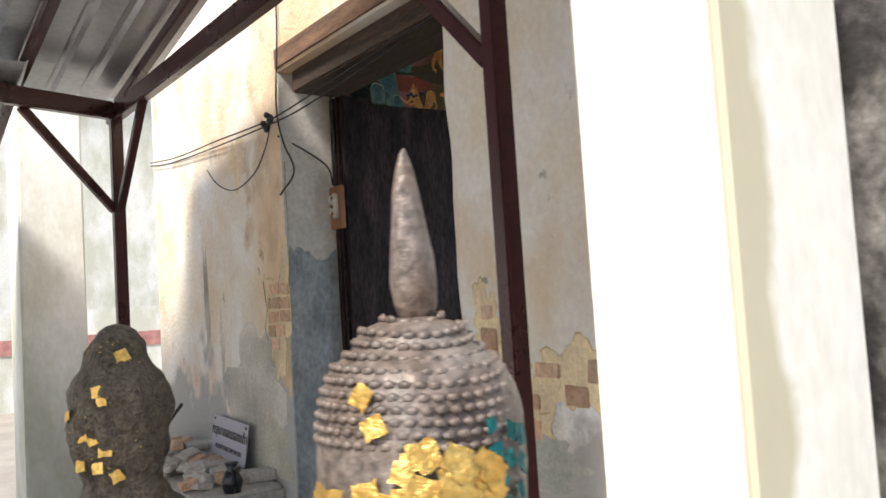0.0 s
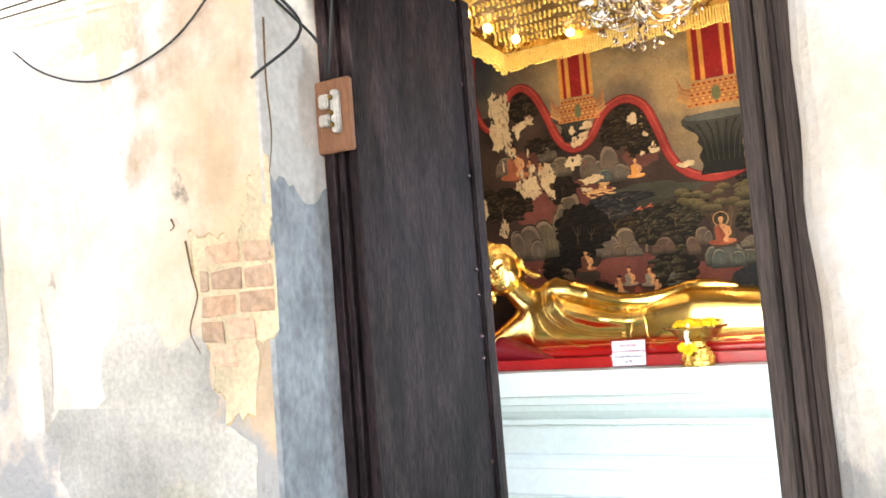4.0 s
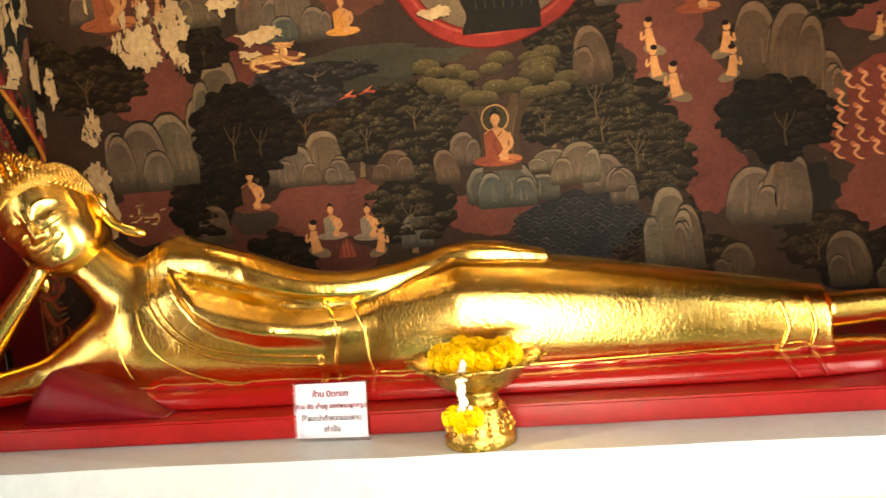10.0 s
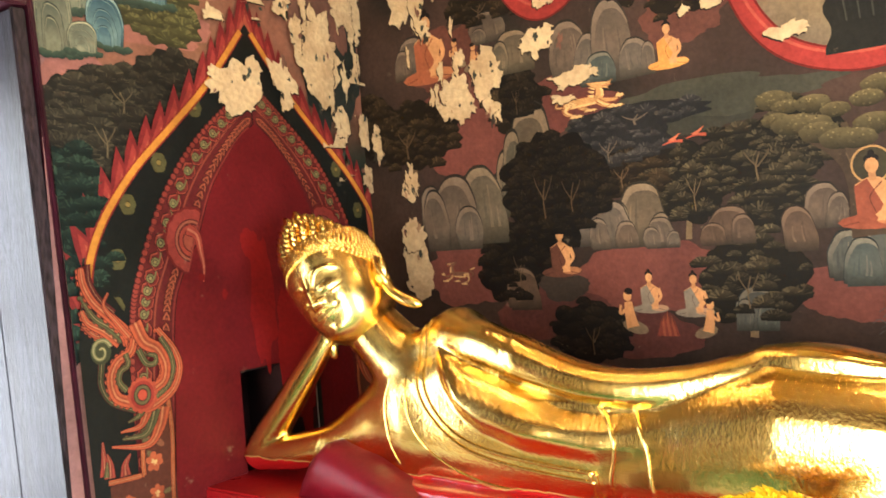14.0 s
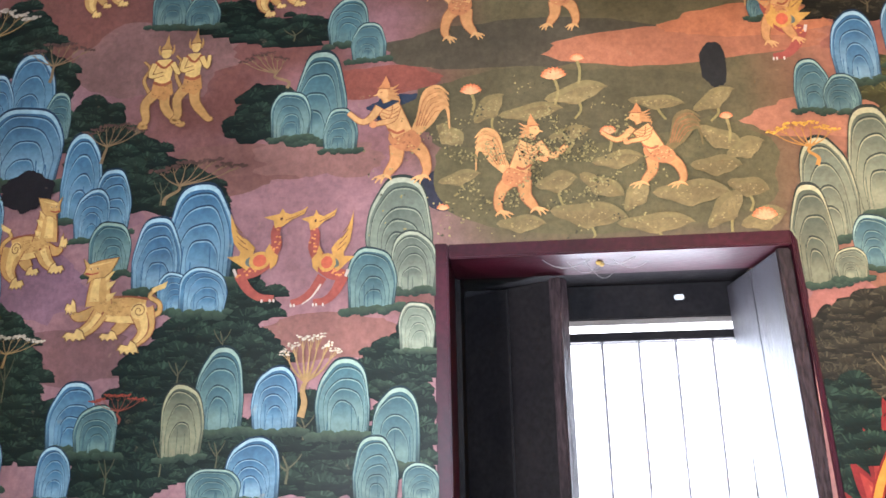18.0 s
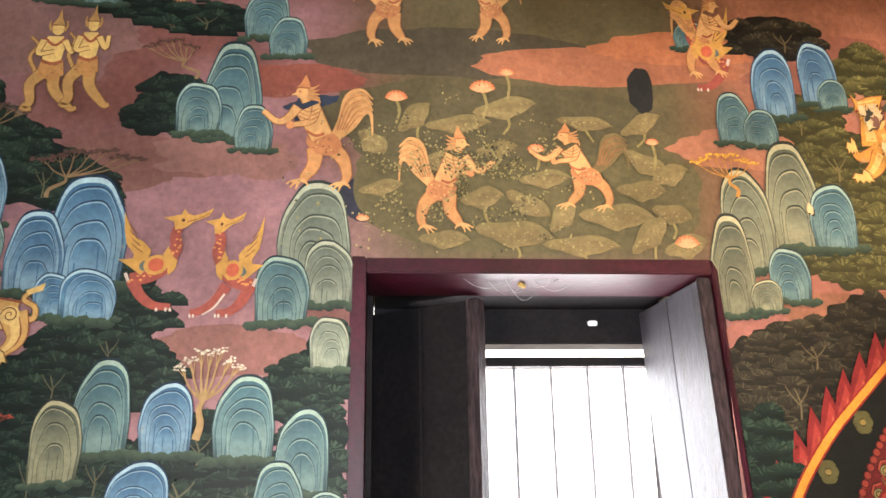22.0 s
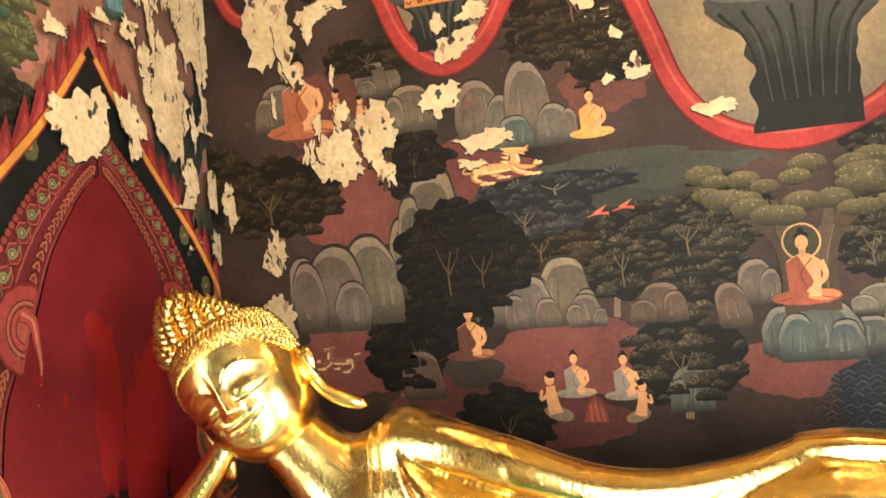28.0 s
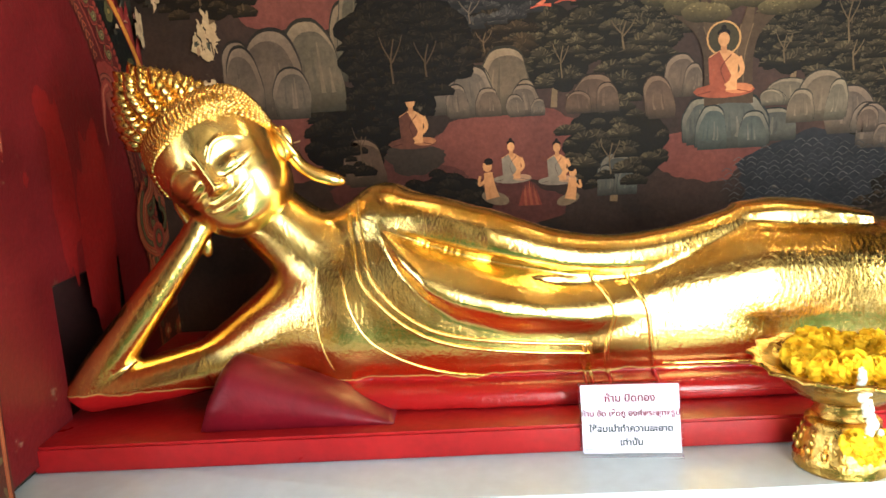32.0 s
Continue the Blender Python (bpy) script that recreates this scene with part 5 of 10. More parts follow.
def cock_man(wall, u, v, w, h, flip=1, plume=None, colour=rgb(188, 132, 80)):
    """A striding half-bird shape: arched cock's tail behind, clawed legs, one arm held out, small crowned head."""
    m, d, hi = Motif(wall), mixc(colour, rgb(116, 54, 30), 0.7), mixc(colour, rgb(222, 176, 112), 0.45)
    X = lambda s: u + flip * s * w
    Y = lambda s: v + s * h
    P = lambda *q: [(X(a), Y(b)) for a, b in q]
    tail = plume or mixc(hi, colour, 0.4)
    for k in range(7):
        o = 0.028 * k
        m.stroke(P((-0.13, 0.42), (-0.19 - 0.6 * o, 0.58 - 0.2 * o), (-0.24 - 0.8 * o, 0.80 - 0.9 * o), (-0.36 - 0.5 * o, 0.86 - 1.3 * o), (-0.46, 0.78 - 1.9 * o)), 0.075 * h, 0.012 * h, mixc(tail, d, 0.28 * (k % 2)))
    for k in range(5):
        m.stroke(P((-0.16 - 0.02 * k, 0.50), (-0.23 - 0.025 * k, 0.74 - 0.03 * k), (-0.34 - 0.01 * k, 0.81 - 0.045 * k)), 0.008 * h, 0.005 * h, d)
    for q in (((-0.10, 0.36), (-0.21, 0.26), (-0.25, 0.12), (-0.22, 0.04)), ((0.02, 0.34), (0.03, 0.20), (0.10, 0.10), (0.13, 0.06))):
        limb(m, P(*q), 0.125 * h, 0.04 * h, colour, d)
        x, y = q[-1]
        for a, b in ((0.12, -0.02), (0.09, -0.05), (0.04, -0.06), (-0.06, -0.03)):
            m.stroke(P((x, y + 0.015), (x + a * 0.6, y + b * 0.5 + 0.012), (x + a, y + b)), 0.030 * h, 0.010 * h, hi)
    m.oval(X(-0.05), Y(0.39), 0.155 * w, 0.105 * h, mixc(colour, rgb(164, 84, 58), 0.45), 0.35 * flip, 16)
    for k in range(22):
        a, r = random.uniform(0, 6.28), random.random() ** 0.5
        m.oval(X(-0.05 + 0.13 * r * math.cos(a)), Y(0.39 + 0.085 * r * math.sin(a)), 0.011 * w, 0.008 * h, mixc(d, hi, k % 2), n=6)
    limb(m, P((-0.03, 0.44), (0.04, 0.58), (0.10, 0.69)), 0.17 * h, 0.19 * h, hi, d)
    m.stroke(P((-0.05, 0.47), (0.02, 0.45), (0.10, 0.49)), 0.025 * h, 0.02 * h, mixc(d, rgb(170, 66, 44), 0.5))
    limb(m, P((0.18, 0.70), (0.26, 0.60), (0.35, 0.57), (0.47, 0.66)), 0.07 * h, 0.035 * h, hi, d)
    limb(m, P((0.02, 0.70), (0.06, 0.58), (0.22, 0.54)), 0.065 * h, 0.035 * h, hi, d)
    m.oval(X(0.24), Y(0.54), 0.035 * w, 0.035 * h, mixc(hi, rgb(214, 120, 80), 0.5), n=9)
    for k in range(3):
        m.stroke(P((0.0, 0.62 + 0.035 * k), (0.08, 0.585 + 0.035 * k), (0.17, 0.62 + 0.035 * k)), 0.008 * h, 0.006 * h, d)
    limb(m, P((0.11, 0.74), (0.13, 0.79)), 0.06 * h, 0.06 * h, hi, d)
    m.oval(X(0.14), Y(0.825), 0.062 * w, 0.058 * h, hi, n=14)
    m.stroke(P((0.18, 0.82), (0.235, 0.805)), 0.028 * h, 0.008 * h, hi)
    for k in range(5):
        m.stroke(P((0.10, 0.86 - 0.02 * k), (0.05 - 0.012 * k, 0.87 - 0.028 * k), (0.0, 0.90 - 0.045 * k)), 0.032 * h, 0.006 * h, mixc(colour, d, 0.3 * (k % 2)))
    m.poly(P((0.08, 0.86), (0.20, 0.87), (0.16, 0.91), (0.12, 0.99), (0.085, 0.91)), mixc(colour, rgb(200, 96, 56), 0.3))
    m.stroke(P((0.08, 0.865), (0.20, 0.875)), 0.014 * h, 0.012 * h, d)
    m.oval(X(0.165), Y(0.835), 0.010 * w, 0.008 * h, d, n=6)
    m.done("painted_figure")


def flame_spot(wall, u, v, h, bird=False):
    """A small painted fire, or an orange bird on the wing."""
    m = Motif(wall)
    if bird:
        m.stroke([(u - 0.6 * h, v + 0.5 * h), (u, v + 0.55 * h), (u + 0.6 * h, v + 0.4 * h)], 0.18 * h, 0.06 * h, rgb(176, 78, 48))
        m.poly([(u - 0.1 * h, v + 0.55 * h), (u - 0.5 * h, v + 1.0 * h), (u + 0.3 * h, v + 0.6 * h)], rgb(196, 104, 62))
    else:
        for k in range(7):
            x = (k - 3) * 0.11 * h
            m.poly([(u + x - 0.12 * h, v), (u + x + 0.12 * h, v), (u + x * 0.7, v + h * (1 - 0.10 * abs(k - 3)))], mixc(rgb(112, 50, 36), rgb(150, 84, 50), 0.5 * (k % 2)))
    m.done("painted_fire")


def pond_waves(wall, u, v, h):
    """Rows of small scale-like waves on dark water."""
    m = Motif(wall)
    for j in range(15):
        y = v + h * j / 15
        half = 1.25 * h * math.sqrt(max(0.05, 1 - (2 * j / 15 - 0.9) ** 2))
        n = max(3, int(2 * half / 0.034))
        for i in range(n):
            x = u - half + 2 * half * (i + 0.5 * (j % 2)) / n + random.uniform(-0.003, 0.003)
            m.stroke([(x - 0.015, y), (x, y + 0.010), (x + 0.015, y)], 0.0022, 0.0016, mixc(rgb(44, 48, 52), rgb(86, 90, 88), random.random()), 3)
    m.done("painted_water")


def lotus(wall, u, v, r, colour=rgb(206, 112, 66), stem=0.0):
    m = Motif(wall)
    if stem:
        m.stroke([(u, v), (u + 0.3 * r, v - stem * 0.5), (u, v - stem)], 0.009, 0.007, rgb(132, 122, 74))
    for row, (n, reach) in enumerate(((9, 1.0), (7, 0.75), (5, 0.5))):
        for k in range(n):
            t = radians(-80 + 160 * k / (n - 1))
            m.oval(u + 0.62 * r * reach * math.sin(t), v + 0.42 * r * reach * math.cos(t) - 0.05 * r * row, 0.20 * r, 0.46 * r, mixc(mixc(colour, rgb(176, 70, 44), 0.35 * (k % 2)), rgb(240, 186, 136), 0.28 * row), -t, 8)
    m.done("painted_lotus")


def pad(wall, u, v, a, b, turn=0.0, colour=rgb(118, 107, 68)):
    """A lotus leaf seen from the side: pointed ends, rolled rim, veins and a stem."""
    a, b = 1.12 * a, 1.12 * b
    m, k, s = Motif(wall), math.cos(turn), math.sin(turn)
    T = lambda x, y: (u + x * k - y * s, v + x * s + y * k)
    tone = mixc(colour, rgb(146, 131, 86), random.uniform(0, 0.6))
    if random.random() < 0.75:
        m.stroke([T(0, -0.5 * b), (u + 0.12 * a, v - 1.3 * b), (u + random.uniform(-0.3, 0.3) * a, v - 2.0 * b)], 0.008, 0.006, rgb(126, 118, 70))
    top = [T(a * x, b * (0.75 * (1 - x * x) ** 0.6 + 0.12 * math.sin(4 * x + turn))) for x in (q / 8 for q in range(-8, 9))]
    low = [T(a * x, -b * (0.9 * (1 - abs(x)) ** 0.8) + 0.05 * b * math.sin(9 * x)) for x in (q / 8 for q in range(7, -8, -1))]
    pts = top + low
    m.poly(pts, tone, [mixc(tone, rgb(74, 72, 42), 0.35 + 0.35 * math.sin(i * 0.5 + turn)) for i in range(len(pts))])
    roll = [T(a * x, b * (0.28 * (1 - x * x) + 0.12 * math.sin(4 * x + turn))) for x in (q / 8 for q in range(8, -9, -1))]
    m.poly(top + roll[1:-1], mixc(tone, rgb(84, 86, 50), 0.5))
    for i in range(5):
        x = -0.7 + 0.35 * i
        m.stroke([T(0, -0.75 * b), T(0.6 * a * x, -0.2 * b), T(a * x, 0.2 * b)], 0.0022, 0.0015, mixc(tone, rgb(96, 90, 54), 0.5), 2)
    for i in range(26):
        x, y = random.uniform(-0.8, 0.8), random.uniform(-0.5, 0.3)
        if abs(x) + abs(y) < 0.9:
            m.oval(*T(a * x, b * y), 0.0030, 0.0020, mixc(tone, rgb(166, 150, 100) if i % 2 else rgb(74, 70, 44), 0.4), n=5)
    m.done("painted_leaf")




# ---- base coats ----
def coat(wall, u0, u1, v0, v1, colour_at, step=0.12):
    m = Motif(wall)
    nu, nv = max(1, round((u1 - u0) / step)), max(1, round((v1 - v0) / step))
    U = [u0 + (u1 - u0) * i / nu for i in range(nu + 1)]
    V = [v0 + (v1 - v0) * j / nv for j in range(nv + 1)]
    m.v = [wall.place(u, v, 0) for v in V for u in U]
    m.c = [colour_at(u, v) for v in V for u in U]
    m.f = [(j * (nu + 1) + i, j * (nu + 1) + i + 1, (j + 1) * (nu + 1) + i + 1, (j + 1) * (nu + 1) + i) for j in range(nv) for i in range(nu)]
    m.done("base_coat")


def ground_a(u, v):
    """Mauve earth clouded with brown, olive dusk over the pond, salmon beyond it, dark wood at the foot."""
    cloud = 0.5 + 0.9 * noise.fractal((u * 2.2, v * 4.2, 7), 0.9, 2.0, 5)
    c = mixc(rgb(134, 97, 98), rgb(106, 66, 58), min(1, max(0, cloud + (v - 3.05) * 0.8)))
    c = mixc(c, rgb(86, 76, 52), min(1, max(0, (u - 3.95) / 0.3)) * min(1, max(0, (v - 2.45) / 0.2)))
    c = mixc(c, mixc(rgb(150, 96, 74), rgb(120, 80, 58), min(1, max(0, cloud))), min(1, max(0, (u - 4.95) / 0.25)))
    c = mixc(c, rgb(40, 44, 34), min(1, max(0, (u - 5.05) / 0.2)) * min(1, max(0, (2.5 - v) / 0.25)))
    return mixc(c, rgb(24, 22, 20), min(1, max(0, (u - 5.55) / 0.6)) * min(1, max(0, (v - 3.1) / 0.3)))


for u0, u1, v0, v1 in ((IN_C, WX0, DADO, CEIL), (WX0, 5.03, WZ1, CEIL), (5.03, HX0, 0.985, CEIL), (HX0, HX1, HZ1, CEIL), (HX1, WALL_B, 1.18, CEIL)):
    coat(A, u0, u1, v0, v1, ground_a, 0.03)
coat(B, WALL_D, WALL_A, DADO, CEIL, lambda u, v: mixc(rgb(30, 28, 24), rgb(72, 54, 44), 0.5 + 0.6 * noise.fractal((u * 3, v * 3, 0), 1.0, 2.0, 4)), 0.05)
for u0, u1, v0, v1 in ((IN_C, 3.7, DADO, CEIL), (3.7, 4.8, WZ1, CEIL), (4.8, WALL_B, DADO, CEIL)):
    coat(D, u0, u1, v0, v1, lambda u, v: rgb(26, 22, 18))
# The hole's darkness is put into the colour of its inner faces.
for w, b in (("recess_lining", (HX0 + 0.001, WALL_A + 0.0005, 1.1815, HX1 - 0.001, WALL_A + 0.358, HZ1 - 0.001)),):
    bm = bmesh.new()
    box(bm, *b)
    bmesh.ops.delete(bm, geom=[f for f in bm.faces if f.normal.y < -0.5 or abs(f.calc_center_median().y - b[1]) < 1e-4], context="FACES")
    tagged(part(w, bm, mat("dark_red_faces", (0.05, 0.012, 0.01), 0.9)), "dark recess in the wall for the statue's elbow", "recess", kind="structure")


# ---- what the murals show ----
# window wall
patch(A, 3.671, 2.713, 0.315, 0.220, rgb(132, 96, 98), 0.2)
patch(A, 3.185, 3.253, 0.278, 0.118, rgb(116, 84, 78), 0.35)
patch(A, 3.512, 2.895, 0.207, 0.072, rgb(112, 76, 68), 0.4)
patch(A, 3.732, 2.907, 0.185, 0.071, rgb(124, 88, 80), 0.4)
patch(A, 3.776, 2.384, 0.252, 0.062, rgb(118, 80, 72), 0.3)
patch(A, 3.028, 2.346, 0.204, 0.080, rgb(112, 78, 76), 0.35)
patch(A, 2.917, 2.546, 0.159, 0.101, rgb(120, 88, 98), 0.3)
patch(A, 3.085, 2.779, 0.125, 0.106, rgb(120, 86, 90), 0.3)
patch(A, 3.754, 1.987, 0.180, 0.028, rgb(130, 94, 98), 0.25)
patch(A, 4.318, 3.234, 0.426, 0.077, rgb(70, 62, 48), 0.2)
patch(A, 3.898, 3.139, 0.187, 0.051, rgb(118, 66, 54), 0.25)
patch(A, 4.781, 3.203, 0.388, 0.061, rgb(146, 92, 66), 0.2)
patch(A, 3.974, 3.051, 0.100, 0.047, rgb(44, 52, 66), 0.3)
patch(A, 4.109, 2.789, 0.087, 0.059, rgb(44, 44, 54), 0.3)
patch(A, 4.533, 2.831, 0.503, 0.200, rgb(86, 78, 52), 0.12)
patch(A, 4.421, 3.027, 0.475, 0.122, rgb(80, 72, 50), 0.2)
patch(A, 4.874, 3.132, 0.040, 0.070, rgb(38, 36, 34), 0.2)
patch(A, 5.181, 2.959, 0.231, 0.066, rgb(150, 98, 74), 0.25)
patch(A, 5.566, 3.032, 0.231, 0.110, rgb(150, 96, 76), 0.3)
patch(A, 5.403, 2.600, 0.202, 0.069, rgb(146, 92, 76), 0.3)
patch(A, 5.128, 2.420, 0.111, 0.067, rgb(142, 90, 78), 0.3)
patch(A, 5.000, 3.262, 0.259, 0.053, rgb(160, 98, 66), 0.25)
patch(A, 5.434, 3.220, 0.246, 0.113, rgb(132, 82, 66), 0.35)
patch(A, 5.584, 3.144, 0.129, 0.056, rgb(156, 102, 80), 0.3)
bush(A, 2.778, 3.347, 0.109, 0.122, "green")
bush(A, 2.892, 3.199, 0.082, 0.083, "green")
bush(A, 3.05, 3.025, 0.094, 0.102, "green")
bush(A, 3.151, 2.918, 0.110, 0.104, "green")
bush(A, 3.255, 2.848, 0.118, 0.085, "green")
bush(A, 3.371, 2.806, 0.095, 0.067, "green")
bush(A, 3.46, 3.383, 0.101, 0.058, "green")
bush(A, 3.651, 3.326, 0.152, 0.047, "green")
bush(A, 3.573, 3.062, 0.089, 0.080, "green")
bush(A, 3.532, 3.016, 0.076, 0.044, "green")
bush(A, 3.549, 2.479, 0.079, 0.050, "green")
bush(A, 3.505, 2.538, 0.065, 0.071, "green")
bush(A, 2.841, 2.335, 0.116, 0.136, "green")
bush(A, 2.803, 2.417, 0.087, 0.070, "green")
bush(A, 2.873, 2.223, 0.094, 0.076, "green")
bush(A, 3.463, 2.403, 0.120, 0.080, "green")
bush(A, 3.346, 2.32, 0.131, 0.079, "green")
bush(A, 3.279, 2.245, 0.096, 0.092, "green")
bush(A, 3.556, 2.33, 0.107, 0.074, "green")
bush(A, 3.735, 2.167, 0.150, 0.071, "green")
bush(A, 3.684, 2.066, 0.206, 0.083, "green")
bush(A, 3.955, 2.287, 0.102, 0.086, "green")
bush(A, 4.017, 2.353, 0.056, 0.091, "green")
bush(A, 3.206, 2.066, 0.118, 0.106, "green")
bush(A, 3.331, 2.108, 0.117, 0.107, "green")
bush(A, 3.783, 2.036, 0.128, 0.068, "green")
bush(A, 2.966, 2.16, 0.112, 0.083, "green")
bush(A, 3.473, 2.105, 0.116, 0.079, "green")
bush(A, 3.985, 2.14, 0.082, 0.121, "green")
bush(A, 3.843, 2.056, 0.091, 0.085, "green")
bush(A, 5.335, 3.048, 0.117, 0.067, "olive")
bush(A, 5.543, 3.209, 0.091, 0.082, "olive")
bush(A, 5.411, 2.919, 0.142, 0.083, "olive")
bush(A, 5.347, 2.716, 0.155, 0.113, "olive")
bush(A, 5.442, 2.62, 0.102, 0.074, "olive")
bush(A, 5.493, 2.824, 0.096, 0.121, "olive")
bush(A, 5.102, 2.314, 0.093, 0.094, "dark")
bush(A, 5.253, 2.388, 0.162, 0.070, "dark")
bush(A, 5.207, 2.279, 0.156, 0.095, "dark")
bush(A, 5.435, 2.456, 0.111, 0.078, "dark")
bush(A, 5.076, 2.2, 0.091, 0.089, "dark")
bush(A, 5.18, 2.176, 0.113, 0.074, "dark")
bush(A, 5.914, 2.95, 0.115, 0.160, "olive")
bush(A, 5.897, 3.076, 0.105, 0.095, "olive")
bush(A, 5.291, 3.313, 0.143, 0.067, "dark")
rock(A, 3.259, 3.360, 0.124, 0.152, "teal")
rock(A, 3.361, 3.354, 0.112, 0.113, "teal")
rock(A, 3.82, 3.258, 0.125, 0.165, "teal")
rock(A, 3.881, 3.204, 0.106, 0.129, "teal")
rock(A, 3.739, 2.943, 0.156, 0.298, "teal")
rock(A, 3.649, 2.963, 0.118, 0.162, "teal")
rock(A, 3.799, 2.918, 0.102, 0.137, "teal")
rock(A, 2.834, 3.045, 0.152, 0.254, "blue")
rock(A, 2.718, 3.047, 0.128, 0.187, "blue")
rock(A, 2.929, 3.000, 0.087, 0.162, "teal")
rock(A, 2.83, 2.859, 0.243, 0.264, "blue")
rock(A, 2.716, 2.853, 0.103, 0.159, "blue")
rock(A, 3.025, 2.739, 0.124, 0.281, "blue")
rock(A, 3.127, 2.695, 0.118, 0.204, "blue")
rock(A, 2.743, 2.607, 0.122, 0.246, "blue")
rock(A, 3.073, 2.680, 0.106, 0.162, "blue")
rock(A, 3.134, 2.575, 0.123, 0.167, "teal")
rock(A, 2.762, 2.442, 0.122, 0.232, "blue")
rock(A, 3.399, 2.542, 0.197, 0.294, "blue")
rock(A, 3.277, 2.515, 0.144, 0.226, "blue")
rock(A, 3.332, 2.463, 0.092, 0.119, "blue")
rock(A, 3.416, 2.452, 0.136, 0.140, "blue")
rock(A, 3.972, 2.533, 0.185, 0.295, "pale")
rock(A, 4.01, 2.491, 0.130, 0.179, "pale")
rock(A, 3.893, 2.445, 0.133, 0.185, "teal")
rock(A, 4.016, 2.330, 0.095, 0.142, "pale")
rock(A, 2.8, 2.152, 0.095, 0.137, "blue")
rock(A, 3.076, 2.089, 0.140, 0.188, "blue")
rock(A, 2.836, 1.999, 0.111, 0.159, "blue")
rock(A, 3.147, 2.081, 0.119, 0.136, "teal")
rock(A, 3.038, 1.964, 0.097, 0.145, "blue")
rock(A, 3.484, 2.125, 0.134, 0.235, "teal")
rock(A, 3.384, 2.063, 0.117, 0.205, "olive")
rock(A, 3.637, 2.125, 0.124, 0.181, "blue")
rock(A, 3.82, 2.108, 0.145, 0.211, "teal")
rock(A, 3.962, 2.031, 0.125, 0.209, "teal")
rock(A, 3.585, 1.954, 0.146, 0.167, "blue")
rock(A, 3.906, 1.945, 0.118, 0.170, "teal")
rock(A, 4.023, 1.948, 0.099, 0.100, "teal")
rock(A, 3.479, 1.953, 0.143, 0.094, "teal")
rock(A, 5.13, 2.960, 0.100, 0.161, "teal")
rock(A, 5.262, 3.037, 0.125, 0.229, "blue")
rock(A, 5.398, 3.084, 0.111, 0.211, "blue")
rock(A, 5.434, 3.074, 0.088, 0.098, "teal")
rock(A, 5.207, 2.954, 0.100, 0.116, "teal")
rock(A, 5.763, 3.116, 0.154, 0.235, "blue")
rock(A, 5.658, 3.083, 0.110, 0.122, "blue")
rock(A, 5.266, 2.642, 0.151, 0.320, "olive")
rock(A, 5.375, 2.647, 0.127, 0.199, "teal")
rock(A, 5.129, 2.581, 0.144, 0.302, "olive")
rock(A, 5.074, 2.461, 0.117, 0.285, "olive")
rock(A, 5.227, 2.505, 0.109, 0.156, "teal")
rock(A, 5.158, 2.482, 0.084, 0.090, "olive")
rock(A, 5.034, 3.258, 0.096, 0.095, "teal")
rock(A, 5.98, 2.717, 0.156, 0.143, "teal")
rock(A, 5.876, 2.768, 0.147, 0.161, "teal")
small_tree(A, 2.688, 3.294, 0.180, 0.239, "white", -0.01)
small_tree(A, 2.892, 3.199, 0.138, 0.184, "brown", 0.15)
small_tree(A, 3.084, 2.922, 0.132, 0.161, "brown", 0.25)
small_tree(A, 3.286, 2.782, 0.142, 0.238, "brown", 0.70)
small_tree(A, 3.637, 3.132, 0.128, 0.128, "brown", -0.58)
small_tree(A, 2.859, 2.327, 0.094, 0.160, "white", 0.21)
small_tree(A, 3.707, 2.172, 0.229, 0.139, "white", 0.10)
small_tree(A, 3.209, 2.167, 0.082, 0.132, "red", -0.07)
small_tree(A, 5.112, 2.806, 0.136, 0.162, "gold", -0.21)
pad(A, 4.231, 3.030, 0.055, 0.035, 0.8)
pad(A, 4.350, 3.011, 0.083, 0.030, 0.1)
pad(A, 4.481, 3.062, 0.082, 0.036, 0.2)
pad(A, 4.455, 2.938, 0.054, 0.024, 0.2)
pad(A, 4.583, 2.852, 0.065, 0.029, 0.1)
pad(A, 4.702, 3.020, 0.070, 0.025, -0.1)
pad(A, 4.860, 3.018, 0.060, 0.030, 0.5)
pad(A, 4.865, 2.900, 0.060, 0.034, -0.5)
pad(A, 4.847, 2.821, 0.063, 0.033, 0)
pad(A, 4.533, 2.778, 0.061, 0.033, -0.5)
pad(A, 4.411, 2.795, 0.053, 0.034, 0.2)
pad(A, 4.626, 2.745, 0.051, 0.032, 0.9)
pad(A, 4.772, 2.746, 0.093, 0.041, 0)
pad(A, 4.493, 2.696, 0.095, 0.042, -0.1)
pad(A, 4.671, 2.664, 0.093, 0.032, 0)
pad(A, 4.859, 2.695, 0.067, 0.036, 0.8)
pad(A, 4.308, 2.678, 0.061, 0.028, 0)
pad(A, 4.142, 2.821, 0.055, 0.024, 0.2)
pad(A, 4.117, 2.952, 0.042, 0.035, -0.7)
pad(A, 4.290, 2.900, 0.046, 0.030, 0.1)
pad(A, 4.929, 2.867, 0.050, 0.033, 0.4)
pad(A, 4.954, 2.662, 0.057, 0.036, 0.3)
pad(A, 4.924, 2.755, 0.050, 0.032, -0.2)
lotus(A, 4.181, 3.085, 0.030, stem=0.075)
lotus(A, 4.420, 3.118, 0.035, stem=0.09)
lotus(A, 4.490, 3.169, 0.020, stem=0.08)
lotus(A, 4.888, 2.962, 0.018, stem=0.08)
lotus(A, 4.094, 2.732, 0.017, stem=0)
lotus(A, 4.562, 2.936, 0.023, stem=0.06)
lotus(A, 4.957, 2.668, 0.032)
